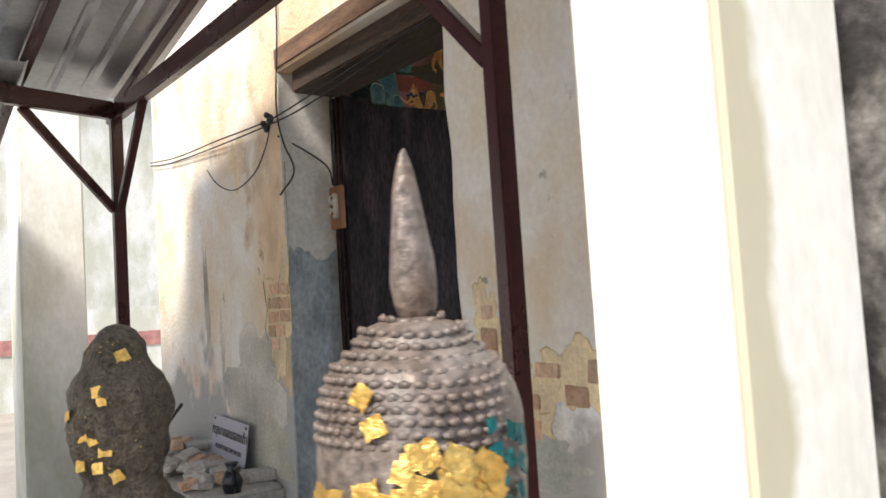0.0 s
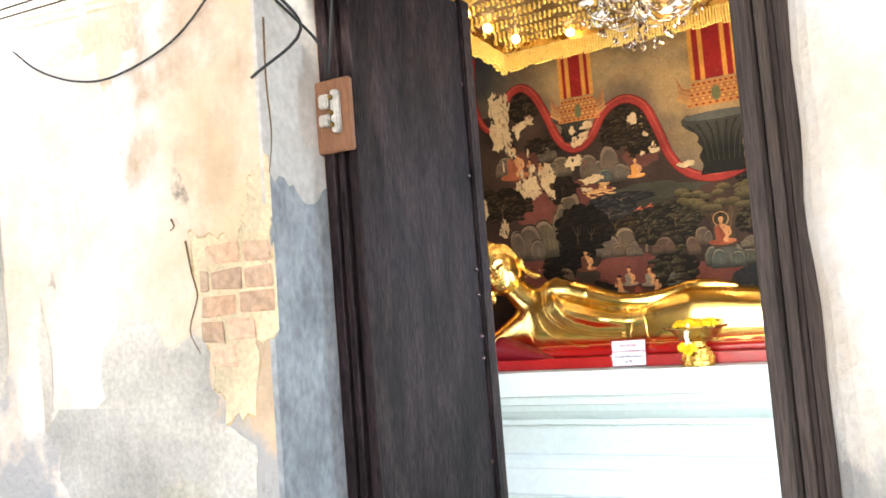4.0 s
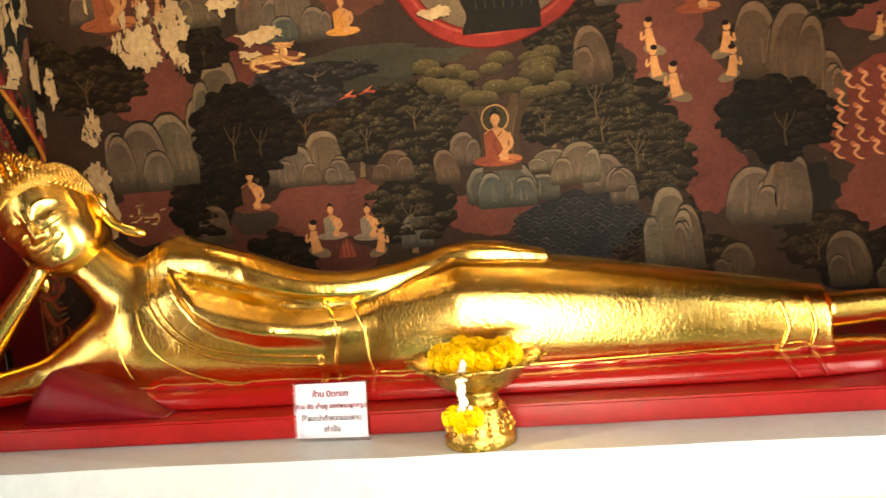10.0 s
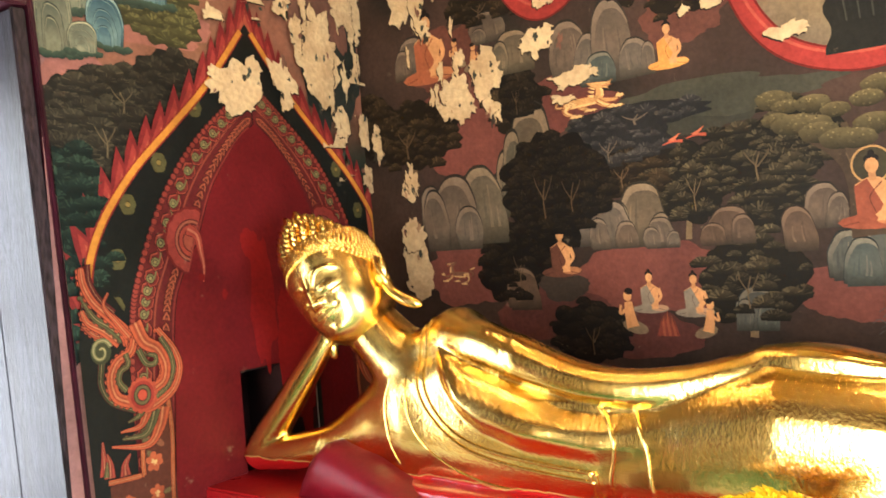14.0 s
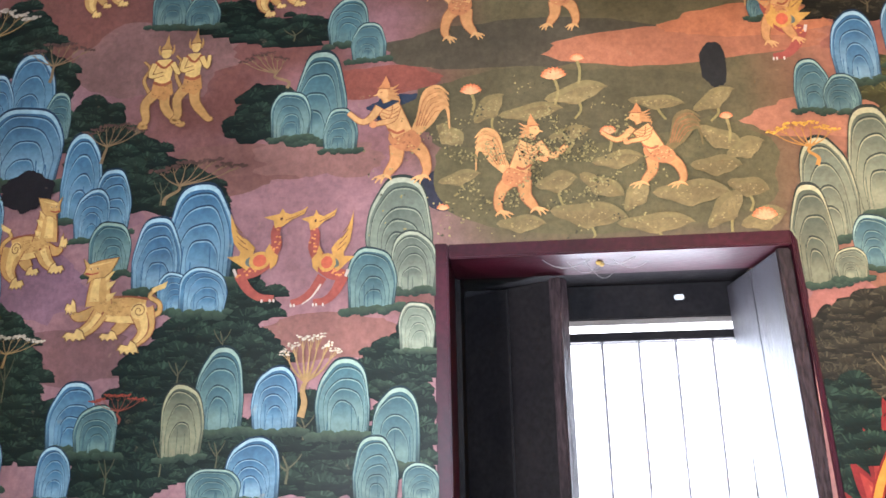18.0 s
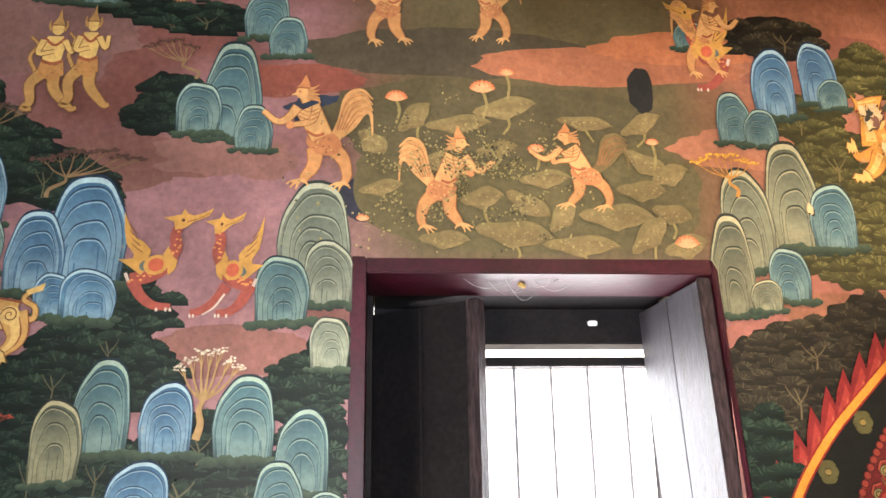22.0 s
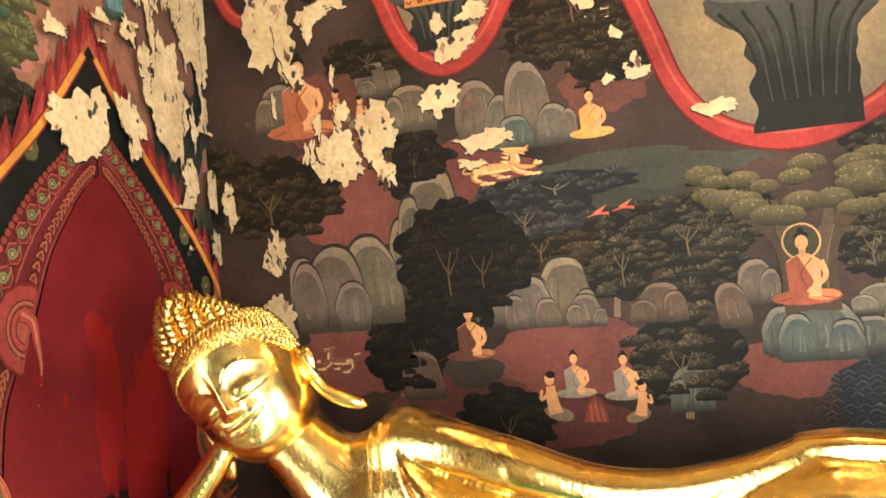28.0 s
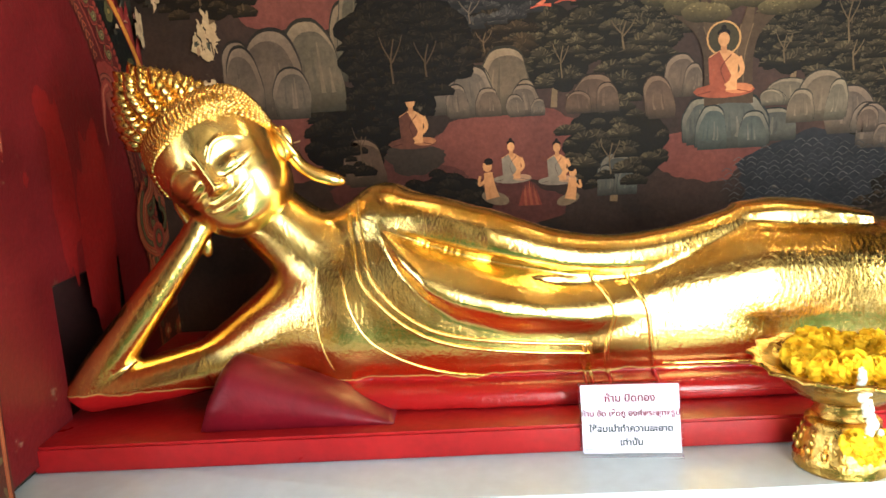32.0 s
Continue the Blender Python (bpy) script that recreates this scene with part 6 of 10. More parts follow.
patch(A, 2.861, 2.845, 0.077, 0.063, rgb(26, 22, 26), .25, name="painted_cave")
lion_man(A, 3.251, 3.028, 0.168, 0.316, 1)
lion_man(A, 3.344, 3.040, 0.149, 0.320, 1)
beast(A, 2.906, 2.550, 0.201, 0.276, 1)
beast(A, 3.170, 2.354, 0.283, 0.280, -1)
swan(A, 3.593, 2.483, 0.209, 0.275, 1)
swan(A, 3.757, 2.467, 0.172, 0.282, -1, True)
beast(A, 3.046, 3.413, 0.149, 0.222, 1)
beast(A, 3.605, 3.374, 0.164, 0.202, 1)
cock_man(A, 3.972, 2.814, 0.316, 0.341, -1)
cock_man(A, 4.316, 2.698, 0.276, 0.309, 1)
cock_man(A, 4.682, 2.762, 0.293, 0.261, -1, rgb(96, 88, 52))
cock_man(A, 4.169, 3.250, 0.238, 0.306, 1)
cock_man(A, 4.442, 3.267, 0.214, 0.279, -1)
swan(A, 5.063, 3.125, 0.181, 0.296, -1)
cock_man(A, 5.079, 3.171, 0.216, 0.292, 1)
beast(A, 5.582, 2.804, 0.263, 0.324, -1, rgb(206, 140, 56))
# paint rubbed to a pale speckle over the pond
m = Motif(A)
for k in range(2600):
    u, v = random.gauss(4.36, 0.17), random.gauss(2.86, 0.10)
    if noise.noise((u * 14, v * 14, 5)) + 0.6 * noise.noise((u * 5, v * 5, 1)) < 0.08:
        continue
    r = random.uniform(0.0012, 0.0036)
    m.k = 0
    m.oval(u, v, r * random.uniform(0.7, 1.8), r, mixc(rgb(146, 132, 86), rgb(66, 62, 46), 1.0 if k % 4 == 0 else random.uniform(0, 0.45)), random.uniform(0, 3), 5)
m.done("rubbed_paint", "pale speckle where the paint is rubbed thin")
# mural wall
patch(B, 4.704, 2.264, 0.290, 0.145, rgb(104, 58, 48), 0.35)
patch(B, 4.803, 1.794, 0.185, 0.122, rgb(104, 58, 48), 0.3)
patch(B, 4.119, 1.747, 0.257, 0.117, rgb(104, 58, 48), 0.2)
patch(B, 4.460, 1.652, 0.236, 0.099, rgb(84, 46, 40), 0.3)
patch(B, 3.583, 1.701, 0.164, 0.079, rgb(104, 58, 48), 0.25)
patch(B, 4.393, 2.321, 0.186, 0.093, rgb(96, 52, 44), 0.4)
patch(B, 4.214, 1.581, 0.244, 0.077, rgb(80, 44, 38), 0.3)
patch(B, 2.866, 1.974, 0.165, 0.287, rgb(104, 58, 48), 0.25)
patch(B, 2.933, 2.289, 0.154, 0.131, rgb(104, 58, 48), 0.25)
patch(B, 2.769, 1.765, 0.100, 0.133, rgb(98, 52, 44), 0.3)
patch(B, 2.146, 1.900, 0.291, 0.208, rgb(112, 54, 42), 0.2)
patch(B, 2.246, 1.654, 0.131, 0.133, rgb(104, 58, 48), 0.25)
patch(B, 2.108, 2.256, 0.267, 0.091, rgb(112, 60, 50), 0.2)
patch(B, 1.881, 2.707, 0.191, 0.139, rgb(104, 58, 48), 0.4)
patch(B, 2.313, 2.525, 0.165, 0.112, rgb(80, 50, 40), 0.4)
patch(B, 4.778, 2.330, 0.228, 0.118, rgb(104, 58, 48), 0.35)
patch(B, 3.976, 2.524, 0.117, 0.087, rgb(96, 58, 46), 0.4)
patch(B, 4.833, 2.551, 0.160, 0.107, rgb(92, 54, 42), 0.4)
patch(B, 4.040, 2.229, 0.305, 0.071, rgb(52, 54, 44), 0.3)
patch(B, 3.960, 2.263, 0.356, 0.053, rgb(60, 62, 50), 0.4)
patch(B, 3.254, 1.620, 0.240, 0.122, rgb(38, 42, 46), 0.2)
patch(B, 2.530, 1.673, 0.165, 0.111, rgb(30, 30, 26), 0.3)
bush(B, 4.991, 2.299, 0.202, 0.109, "dark", True)
bush(B, 5.167, 2.361, 0.099, 0.121, "dark")
bush(B, 4.560, 2.362, 0.097, 0.095, "dark")
bush(B, 4.202, 2.166, 0.149, 0.070, "blue")
bush(B, 3.999, 2.024, 0.118, 0.109, "leaf", True)
bush(B, 3.789, 2.082, 0.171, 0.091, "leaf", True)
bush(B, 3.753, 1.946, 0.108, 0.079, "leaf")
bush(B, 3.677, 2.140, 0.105, 0.086, "leaf")
bush(B, 4.170, 2.079, 0.119, 0.064, "dark")
bush(B, 3.315, 2.012, 0.112, 0.091, "leaf", True)
bush(B, 3.158, 1.987, 0.146, 0.101, "leaf", True)
bush(B, 2.996, 1.889, 0.118, 0.096, "leaf", True)
bush(B, 3.065, 2.049, 0.134, 0.067, "leaf")
bush(B, 3.045, 1.788, 0.105, 0.081, "leaf")
bush(B, 2.904, 1.583, 0.073, 0.113, "dark")
bush(B, 3.009, 1.523, 0.090, 0.083, "dark")
bush(B, 3.243, 2.296, 0.133, 0.131, "leaf")
bush(B, 3.192, 2.092, 0.155, 0.133, "leaf")
bush(B, 3.049, 1.901, 0.155, 0.122, "leaf", True)
bush(B, 2.967, 1.804, 0.111, 0.089, "leaf")
bush(B, 2.566, 2.190, 0.131, 0.152, "dark")
bush(B, 2.426, 2.350, 0.194, 0.097, "leaf")
bush(B, 1.866, 1.886, 0.086, 0.240, "dark")
bush(B, 1.964, 1.630, 0.162, 0.121, "black")
bush(B, 2.430, 1.512, 0.132, 0.090, "dark")
bush(B, 2.193, 1.391, 0.197, 0.068, "black")
bush(B, 2.900, 1.482, 0.179, 0.091, "dark")
bush(B, 2.110, 2.618, 0.192, 0.125, "leaf")
bush(B, 2.237, 2.743, 0.137, 0.140, "leaf")
bush(B, 1.828, 2.393, 0.163, 0.167, "dark")
bush(B, 1.926, 1.647, 0.163, 0.138, "black")
bush(B, 1.811, 1.415, 0.136, 0.138, "black")
bush(B, 2.248, 1.425, 0.191, 0.110, "black")
bush(B, 2.013, 2.777, 0.164, 0.112, "dark")
bush(B, 1.825, 2.140, 0.136, 0.166, "dark")
bush(B, 4.784, 2.996, 0.123, 0.105, "dark")
bush(B, 4.019, 2.754, 0.150, 0.108, "dark", True)
bush(B, 4.152, 2.660, 0.087, 0.078, "dark")
bush(B, 3.901, 2.642, 0.076, 0.087, "dark")
bush(B, 4.048, 2.784, 0.173, 0.115, "dark")
bush(B, 3.974, 2.633, 0.115, 0.114, "dark")
bush(B, 2.915, 2.670, 0.153, 0.113, "dark")
bush(B, 3.172, 2.326, 0.084, 0.169, "dark")
bush(B, 4.135, 2.243, 0.204, 0.036, "blue")
bush(B, 4.639, 2.692, 0.148, 0.053, "dark")
bush(B, 4.534, 2.378, 0.071, 0.089, "black", True)
bush(B, 3.832, 1.736, 0.144, 0.109, "leaf", True)
bush(B, 4.607, 1.820, 0.122, 0.118, "black")
bush(B, 4.338, 1.587, 0.125, 0.097, "black")
rock(B, 4.635, 2.566, 0.137, 0.104, "grey")
rock(B, 4.542, 2.446, 0.147, 0.141, "olive")
rock(B, 4.335, 2.379, 0.131, 0.195, "slate")
rock(B, 4.188, 2.354, 0.128, 0.256, "slate")
rock(B, 4.122, 2.358, 0.096, 0.118, "slate")
rock(B, 4.246, 2.356, 0.103, 0.098, "teal")
rock(B, 4.963, 2.500, 0.127, 0.148, "slate")
rock(B, 4.518, 1.971, 0.181, 0.361, "olive")
rock(B, 4.917, 1.925, 0.105, 0.181, "grey")
rock(B, 4.701, 1.887, 0.167, 0.265, "olive")
rock(B, 4.829, 1.873, 0.173, 0.259, "grey")
rock(B, 4.151, 1.844, 0.154, 0.194, "olive")
rock(B, 4.313, 1.856, 0.113, 0.142, "slate")
rock(B, 4.232, 1.844, 0.121, 0.147, "grey")
rock(B, 4.082, 1.838, 0.088, 0.092, "grey")
rock(B, 3.890, 1.837, 0.121, 0.109, "brown")
rock(B, 3.643, 1.865, 0.096, 0.122, "grey")
rock(B, 3.696, 1.807, 0.085, 0.124, "brown")
rock(B, 4.568, 1.658, 0.121, 0.143, "brown")
rock(B, 3.828, 1.590, 0.107, 0.124, "teal")
rock(B, 3.564, 1.723, 0.129, 0.134, "teal")
rock(B, 3.378, 1.722, 0.131, 0.094, "teal")
rock(B, 3.480, 1.707, 0.185, 0.155, "teal")
rock(B, 3.324, 1.825, 0.129, 0.074, "pale", 0.35)
rock(B, 3.238, 1.771, 0.134, 0.145, "pale", 0.25)
rock(B, 3.154, 1.731, 0.131, 0.135, "slate", 0.2)
rock(B, 3.094, 1.685, 0.092, 0.127, "slate")
rock(B, 3.161, 2.109, 0.099, 0.144, "grey")
rock(B, 2.952, 1.454, 0.136, 0.280, "pale")
rock(B, 2.868, 1.443, 0.087, 0.226, "slate")
rock(B, 3.157, 2.107, 0.115, 0.201, "brown")
rock(B, 2.618, 2.063, 0.135, 0.265, "brown")
rock(B, 2.501, 1.997, 0.156, 0.311, "brown")
rock(B, 2.406, 1.938, 0.113, 0.203, "brown")
rock(B, 2.670, 1.581, 0.155, 0.197, "slate")
rock(B, 2.555, 1.572, 0.159, 0.240, "slate")
rock(B, 2.727, 1.377, 0.115, 0.147, "dark")
rock(B, 2.350, 1.347, 0.136, 0.191, "dark")
rock(B, 2.196, 1.335, 0.109, 0.112, "dark")
rock(B, 2.042, 1.345, 0.157, 0.241, "slate")
rock(B, 1.929, 1.325, 0.130, 0.179, "dark")
rock(B, 3.060, 2.366, 0.132, 0.130, "slate")
rock(B, 3.166, 2.420, 0.132, 0.087, "slate")
rock(B, 2.033, 1.378, 0.163, 0.199, "slate")
rock(B, 1.908, 1.257, 0.135, 0.220, "dark")
rock(B, 2.140, 2.592, 0.110, 0.112, "grey")
rock(B, 1.539, 1.143, 0.094, 0.137, "dark")
# trees that stand before the rocks
bush(B, 4.439, 2.070, 0.165, 0.149, "black", True)
bush(B, 4.477, 1.909, 0.107, 0.096, "black")
bush(B, 2.570, 1.937, 0.171, 0.128, "black", True)
bush(B, 4.408, 2.052, 0.161, 0.124, "black")
sitter(B, 4.134, 1.644, 0.139, rgb(126, 120, 104))
sitter(B, 3.999, 1.631, 0.142, rgb(126, 120, 104))
kneeler(B, 4.202, 1.580, 0.153, 1)
kneeler(B, 3.958, 1.568, 0.127, -1)
flame_spot(B, 4.084, 1.575, 0.079)
sitter(B, 2.804, 2.308, 0.185, halo=True)
kneeler(B, 2.967, 2.182, 0.142, 1)
kneeler(B, 2.956, 2.093, 0.136, 1)
kneeler(B, 2.894, 2.017, 0.153, 1)
kneeler(B, 2.718, 2.149, 0.137, -1)
kneeler(B, 2.701, 2.070, 0.135, -1)
kneeler(B, 2.229, 2.159, 0.099, -1)
sitter(B, 4.024, 2.364, 0.150, GILT)
kneeler(B, 4.772, 2.503, 0.115, 1)
kneeler(B, 4.702, 2.482, 0.104, -1)
sitter(B, 4.892, 2.470, 0.274, rgb(150, 84, 48))
beast(B, 4.291, 2.264, 0.238, 0.105, -1)
beast(B, 4.832, 1.751, 0.140, 0.085, 1, rgb(112, 80, 58), False)
flame_spot(B, 3.959, 2.134, 0.050, True)
flame_spot(B, 4.029, 2.124, 0.050, True)
pond_waves(B, 3.259, 1.509, 0.221)


# ---- sky, wavy band and floating palaces of the mural wall ----
WAVE = smooth_path([(u, v, 0) for u, v in ((4.93, 3.03), (4.88, 3.105), (4.79, 3.13), (4.70, 3.06), (4.62, 2.90), (4.555, 2.73), (4.48, 2.645), (4.40, 2.632), (4.31, 2.69), (4.22, 2.83), (4.12, 2.90), (4.02, 2.905), (3.92, 2.83), (3.85, 2.66), (3.785, 2.47), (3.68, 2.35), (3.515, 2.298), (3.35, 2.335),
                   (3.22, 2.43), (3.10, 2.69), (2.90, 2.826), (2.716, 2.69), (2.511, 2.489), (2.35, 2.60), (2.25, 2.90), (2.105, 3.01), (1.95, 2.86), (WALL_D, 2.82))], 8)


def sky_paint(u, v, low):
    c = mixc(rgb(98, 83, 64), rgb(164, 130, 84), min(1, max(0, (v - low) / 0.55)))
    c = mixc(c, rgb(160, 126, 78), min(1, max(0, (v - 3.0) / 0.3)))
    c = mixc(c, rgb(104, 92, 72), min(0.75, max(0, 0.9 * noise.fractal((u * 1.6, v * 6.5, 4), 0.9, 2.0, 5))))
    # Smoke and the dimmer light up there are both mixed into the colour.
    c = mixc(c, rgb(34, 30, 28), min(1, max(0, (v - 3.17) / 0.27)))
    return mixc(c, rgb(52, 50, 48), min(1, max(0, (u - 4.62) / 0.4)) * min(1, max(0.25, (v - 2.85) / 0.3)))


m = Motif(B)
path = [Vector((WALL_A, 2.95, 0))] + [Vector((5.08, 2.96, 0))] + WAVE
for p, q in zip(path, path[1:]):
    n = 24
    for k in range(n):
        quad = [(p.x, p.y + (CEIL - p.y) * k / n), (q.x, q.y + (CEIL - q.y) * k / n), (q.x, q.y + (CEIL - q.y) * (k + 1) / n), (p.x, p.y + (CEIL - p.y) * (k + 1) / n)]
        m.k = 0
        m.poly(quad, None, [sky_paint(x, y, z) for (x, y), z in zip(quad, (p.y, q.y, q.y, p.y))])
m.done("painted_sky", "cream painted sky, darkened at the top for smoke and dim light")
for pts, w in (([(p.x, p.y) for p in WAVE[::2]], 0.052), ([(5.15, 3.42), (5.172, 3.25), (5.165, 3.05), (5.11, 2.90), (5.06, 2.86)], 0.035)):
    m = Motif(B)
    m.stroke(pts, w + 0.012, w + 0.012, rgb(96, 26, 20), 2)
    m.stroke(pts, w, w, rgb(140, 46, 38), 2)
    m.stroke([(x, y + 0.35 * w) for x, y in pts], 0.008, 0.008, rgb(158, 70, 52), 2)
    m.done("painted_band", "wavy red painted band")


def palace(u, base, w, top):
    """A red pillared hall on a gilt tiered base, floating on dark rock."""
    m = Motif(B)
    m.poly([(u - 0.5 * w, base + 0.16), (u + 0.5 * w, base + 0.16), (u + 0.5 * w, top), (u - 0.5 * w, top)], rgb(134, 30, 24))
    for s in (-0.5, -0.26, 0.26, 0.5):
        m.poly([(u + s * w - 0.014, base + 0.16), (u + s * w + 0.014, base + 0.16), (u + s * w + 0.014, top), (u + s * w - 0.014, top)], rgb(196, 130, 50))
    for k in range(5):
        hw = w * (0.56 + 0.035 * k + 0.02 * (k % 2))
        y = base + 0.15 - 0.033 * k
        m.poly([(u - hw, y - 0.03), (u + hw, y - 0.03), (u + hw * 0.97, y), (u - hw * 0.97, y)], mixc(rgb(178, 114, 56), rgb(136, 74, 36), 0.5 * (k % 2)))
        for i in range(9):
            m.oval(u - hw * 0.9 + 1.8 * hw * i / 8, y - 0.015, 0.010, 0.008, rgb(120, 54, 26) if k % 2 == 0 else rgb(196, 144, 78), n=6)
    m.oval(u, base + 0.06, 0.11 * w, 0.05, rgb(96, 96, 60), n=10)
    for s in (-1, 1):
        for k in range(4):
            m.stroke([(u + s * w * 0.6, base + 0.10 - 0.03 * k), (u + s * w * (0.78 + 0.05 * k), base + 0.12 - 0.02 * k), (u + s * w * (0.9 - 0.03 * k), base + 0.2 - 0.05 * k)], 0.022, 0.005, mixc(rgb(150, 92, 48), rgb(190, 136, 78), 0.25 * k))
    m.done("painted_palace", "red and gilt painted palace on a tiered base")


def cliff(u, top, w, h, flare=0.5):
    """A mushroom of dark rock: broad cap, narrower stalk."""
    m = Motif(B)
    pts = []
    for i in range(29):
        t = i / 28
        half = 0.5 * (1 - (1 - flare) * min(1, max(0, (t - 0.16) / 0.26)) ** 0.6) * min(1, 0.86 + 2 * t)
        pts.append((u - w * half - 0.010 * math.sin(31 * t) * (1 - t), top - h * t))
    right = [(2 * u - x + 0.010 * math.sin(y * 60), y) for x, y in pts[::-1]]
    m.poly(pts + right, rgb(52, 54, 46), [mixc(rgb(66, 68, 60), rgb(30, 30, 25), min(1, 1.6 * (top - y) / h)) for x, y in pts + right])
    for k in range(14):
        x = u + w * 0.42 * (k / 6.5 - 1)
        f = 1 - 0.5 * abs(x - u) / w
        m.stroke([(x, top - 0.16 * h), (x - 0.35 * (x - u), top - h * (0.34 + 0.05 * (k % 3))), (x - 0.5 * (x - u), top - h * 0.8)], 0.010, 0.004, mixc(rgb(74, 78, 68), rgb(32, 32, 27), 0.5 + 0.5 * (k % 2)))
    m.oval(u, top - 0.05 * h, 0.46 * w, 0.07 * h, rgb(84, 88, 80), n=20)
    m.done("painted_cliff")


cliff(3.46, 2.72, 0.48, 0.40, 0.55)
cliff(2.53, 2.78, 0.34, 0.28, 0.5)
cliff(4.43, 2.86, 0.28, 0.18, 0.6)
palace(4.385, 2.83, 0.215, 3.40)
palace(3.46, 2.78, 0.27, 3.45)
palace(2.535, 2.80, 0.19, 3.40)

# clouds, thin strokes
for k in range(16):
    m = Motif(B)
    u, v = random.choice((random.uniform(1.9, 2.3), random.uniform(2.75, 3.15), random.uniform(3.75, 4.15))), random.uniform(2.95, 3.3)
    for j in range(3):
        m.stroke([(u - 0.05, v + 0.012 * j), (u, v + 0.016 * j + 0.006), (u + 0.06, v + 0.010 * j)], 0.008, 0.003, rgb(130, 104, 68))
    m.done("painted_cloud")

# red clay trunk and crown over the seated figure under the tree
m = Motif(B)
for s in (-1, 1):
    m.stroke([(3.50 + 0.02 * s, 1.84), (3.50 + 0.035 * s, 1.98), (3.50 + 0.08 * s, 2.06), (3.50 + 0.17 * s, 2.12)], 0.10, 0.02, rgb(66, 54, 38))
    m.stroke([(3.50 + 0.01 * s, 1.95), (3.50 + 0.05 * s, 2.05), (3.50 + 0.07 * s, 2.14)], 0.05, 0.015, rgb(78, 64, 44))
for k in range(5):
    m.stroke([(3.46 + 0.02 * k, 1.86), (3.455 + 0.022 * k, 1.97), (3.43 + 0.035 * k, 2.06)], 0.004, 0.003, rgb(98, 82, 56))
for k in range(30):
    u, v, r = 3.50 + random.uniform(-0.26, 0.26), 2.235 - 0.15 * k / 30 + random.uniform(-0.01, 0.01), random.uniform(0.032, 0.046)
    ring_pts = [(u + r * 1.15 * math.cos(t) * (1 + 0.05 * math.sin(6 * t)), v + 0.62 * r * math.sin(t)) for t in (2 * math.pi * q / 22 for q in range(22))]
    m.poly(ring_pts, None, [mixc(rgb(38, 36, 22), rgb(98, 90, 56), 0.5 + 0.5 * (y - v) / (0.62 * r)) for x, y in ring_pts])
    for q in range(22):
        a, d = random.uniform(0, 6.28), random.random() ** 0.6
        m.oval(u + r * d * math.cos(a), v + 0.55 * r * d * math.sin(a) + 0.004, 0.0032, 0.0024, mixc(rgb(58, 54, 32), rgb(138, 128, 80), random.random() * (0.6 + 0.4 * math.sin(a))), n=5)
m.done("painted_tree")
sitter(B, 3.513, 1.856, 0.21, halo=True)
patch(B, 4.418, 1.735, 0.095, 0.045, rgb(40, 36, 30), 0.3, name="painted_rock", edge=rgb(64, 56, 46))
sitter(B, 4.423, 1.764, 0.175, rgb(92, 56, 40))

# the crowd: rows of small pale curves on the red hill
for j in range(5):
    for i in range(7 - (j > 2)):
        m = Motif(B)
        u, v = 2.335 - 0.064 * i + random.uniform(-0.012, 0.012) + 0.012 * j, 2.045 - 0.060 * j + random.uniform(-0.008, 0.008)
        m.stroke([(u + 0.014, v + 0.024), (u - 0.004, v + 0.014), (u + 0.010, v - 0.004), (u - 0.004, v - 0.022), (u - 0.020, v - 0.026)], 0.013, 0.005, rgb(206, 146, 96))
        m.oval(u + 0.015, v + 0.028, 0.0085, 0.0085, rgb(176, 104, 68), n=7)
        m.done("painted_figure")

# ---- end wall: blazing sky between dark banks ----
def blaze(v):
    stops = ((1.50, rgb(60, 20, 14)), (1.62, rgb(120, 30, 18)), (1.70, rgb(190, 66, 30)), (1.85, rgb(222, 140, 58)), (2.05, rgb(206, 100, 40)), (2.3, rgb(150, 50, 28)), (2.55, rgb(90, 24, 18)), (2.8, rgb(60, 20, 16)))
    for (v0, c0), (v1, c1) in zip(stops, stops[1:]):
        if v <= v1:
            return mixc(c0, c1, max(0, (v - v0) / (v1 - v0)))
    return stops[-1][1]


def bank(v):
    """Where the dark bank beside the corner ends."""
    return 6.235 - 0.05 * math.exp(-((v - 1.6) / 0.12) ** 2) - 0.85 * max(0, v - 2.1) ** 1.15 + 0.008 * math.sin(40 * v)


m = Motif(D)
for k in range(26):
    v0, v1 = 1.55 + 0.047 * k, 1.55 + 0.047 * (k + 1)
    m.k = 0
    m.poly([(bank(v0), v0), (bank(v1), v1), (4.82, v1), (4.82, v0)], None, [blaze(v0), blaze(v1), blaze(v1), blaze(v0)])
m.done("painted_blaze", "orange and red painted blaze")
m = Motif(D)
m.stroke([(bank(v) + 0.004, v) for v in (1.9, 2.1, 2.3, 2.5, 2.7)], 0.014, 0.012, rgb(150, 36, 28))
m.done("painted_band")
for k in range(3):
    bush(D, 5.55 - 0.35 * k, 1.86 + 0.05 * k, 0.16, 0.06, "olive")
    rock(D, 5.95 - 0.3 * k, 1.19, 0.12, 0.28, "dark")
m = Motif(D)
for k in range(4):
    m.stroke([(5.50 - 0.16 * k, 1.92), (5.50 - 0.16 * k, 2.2), (5.49 - 0.16 * k, 2.45)], 0.05, 0.004, rgb(120, 60, 30))
m.done("painted_spire")

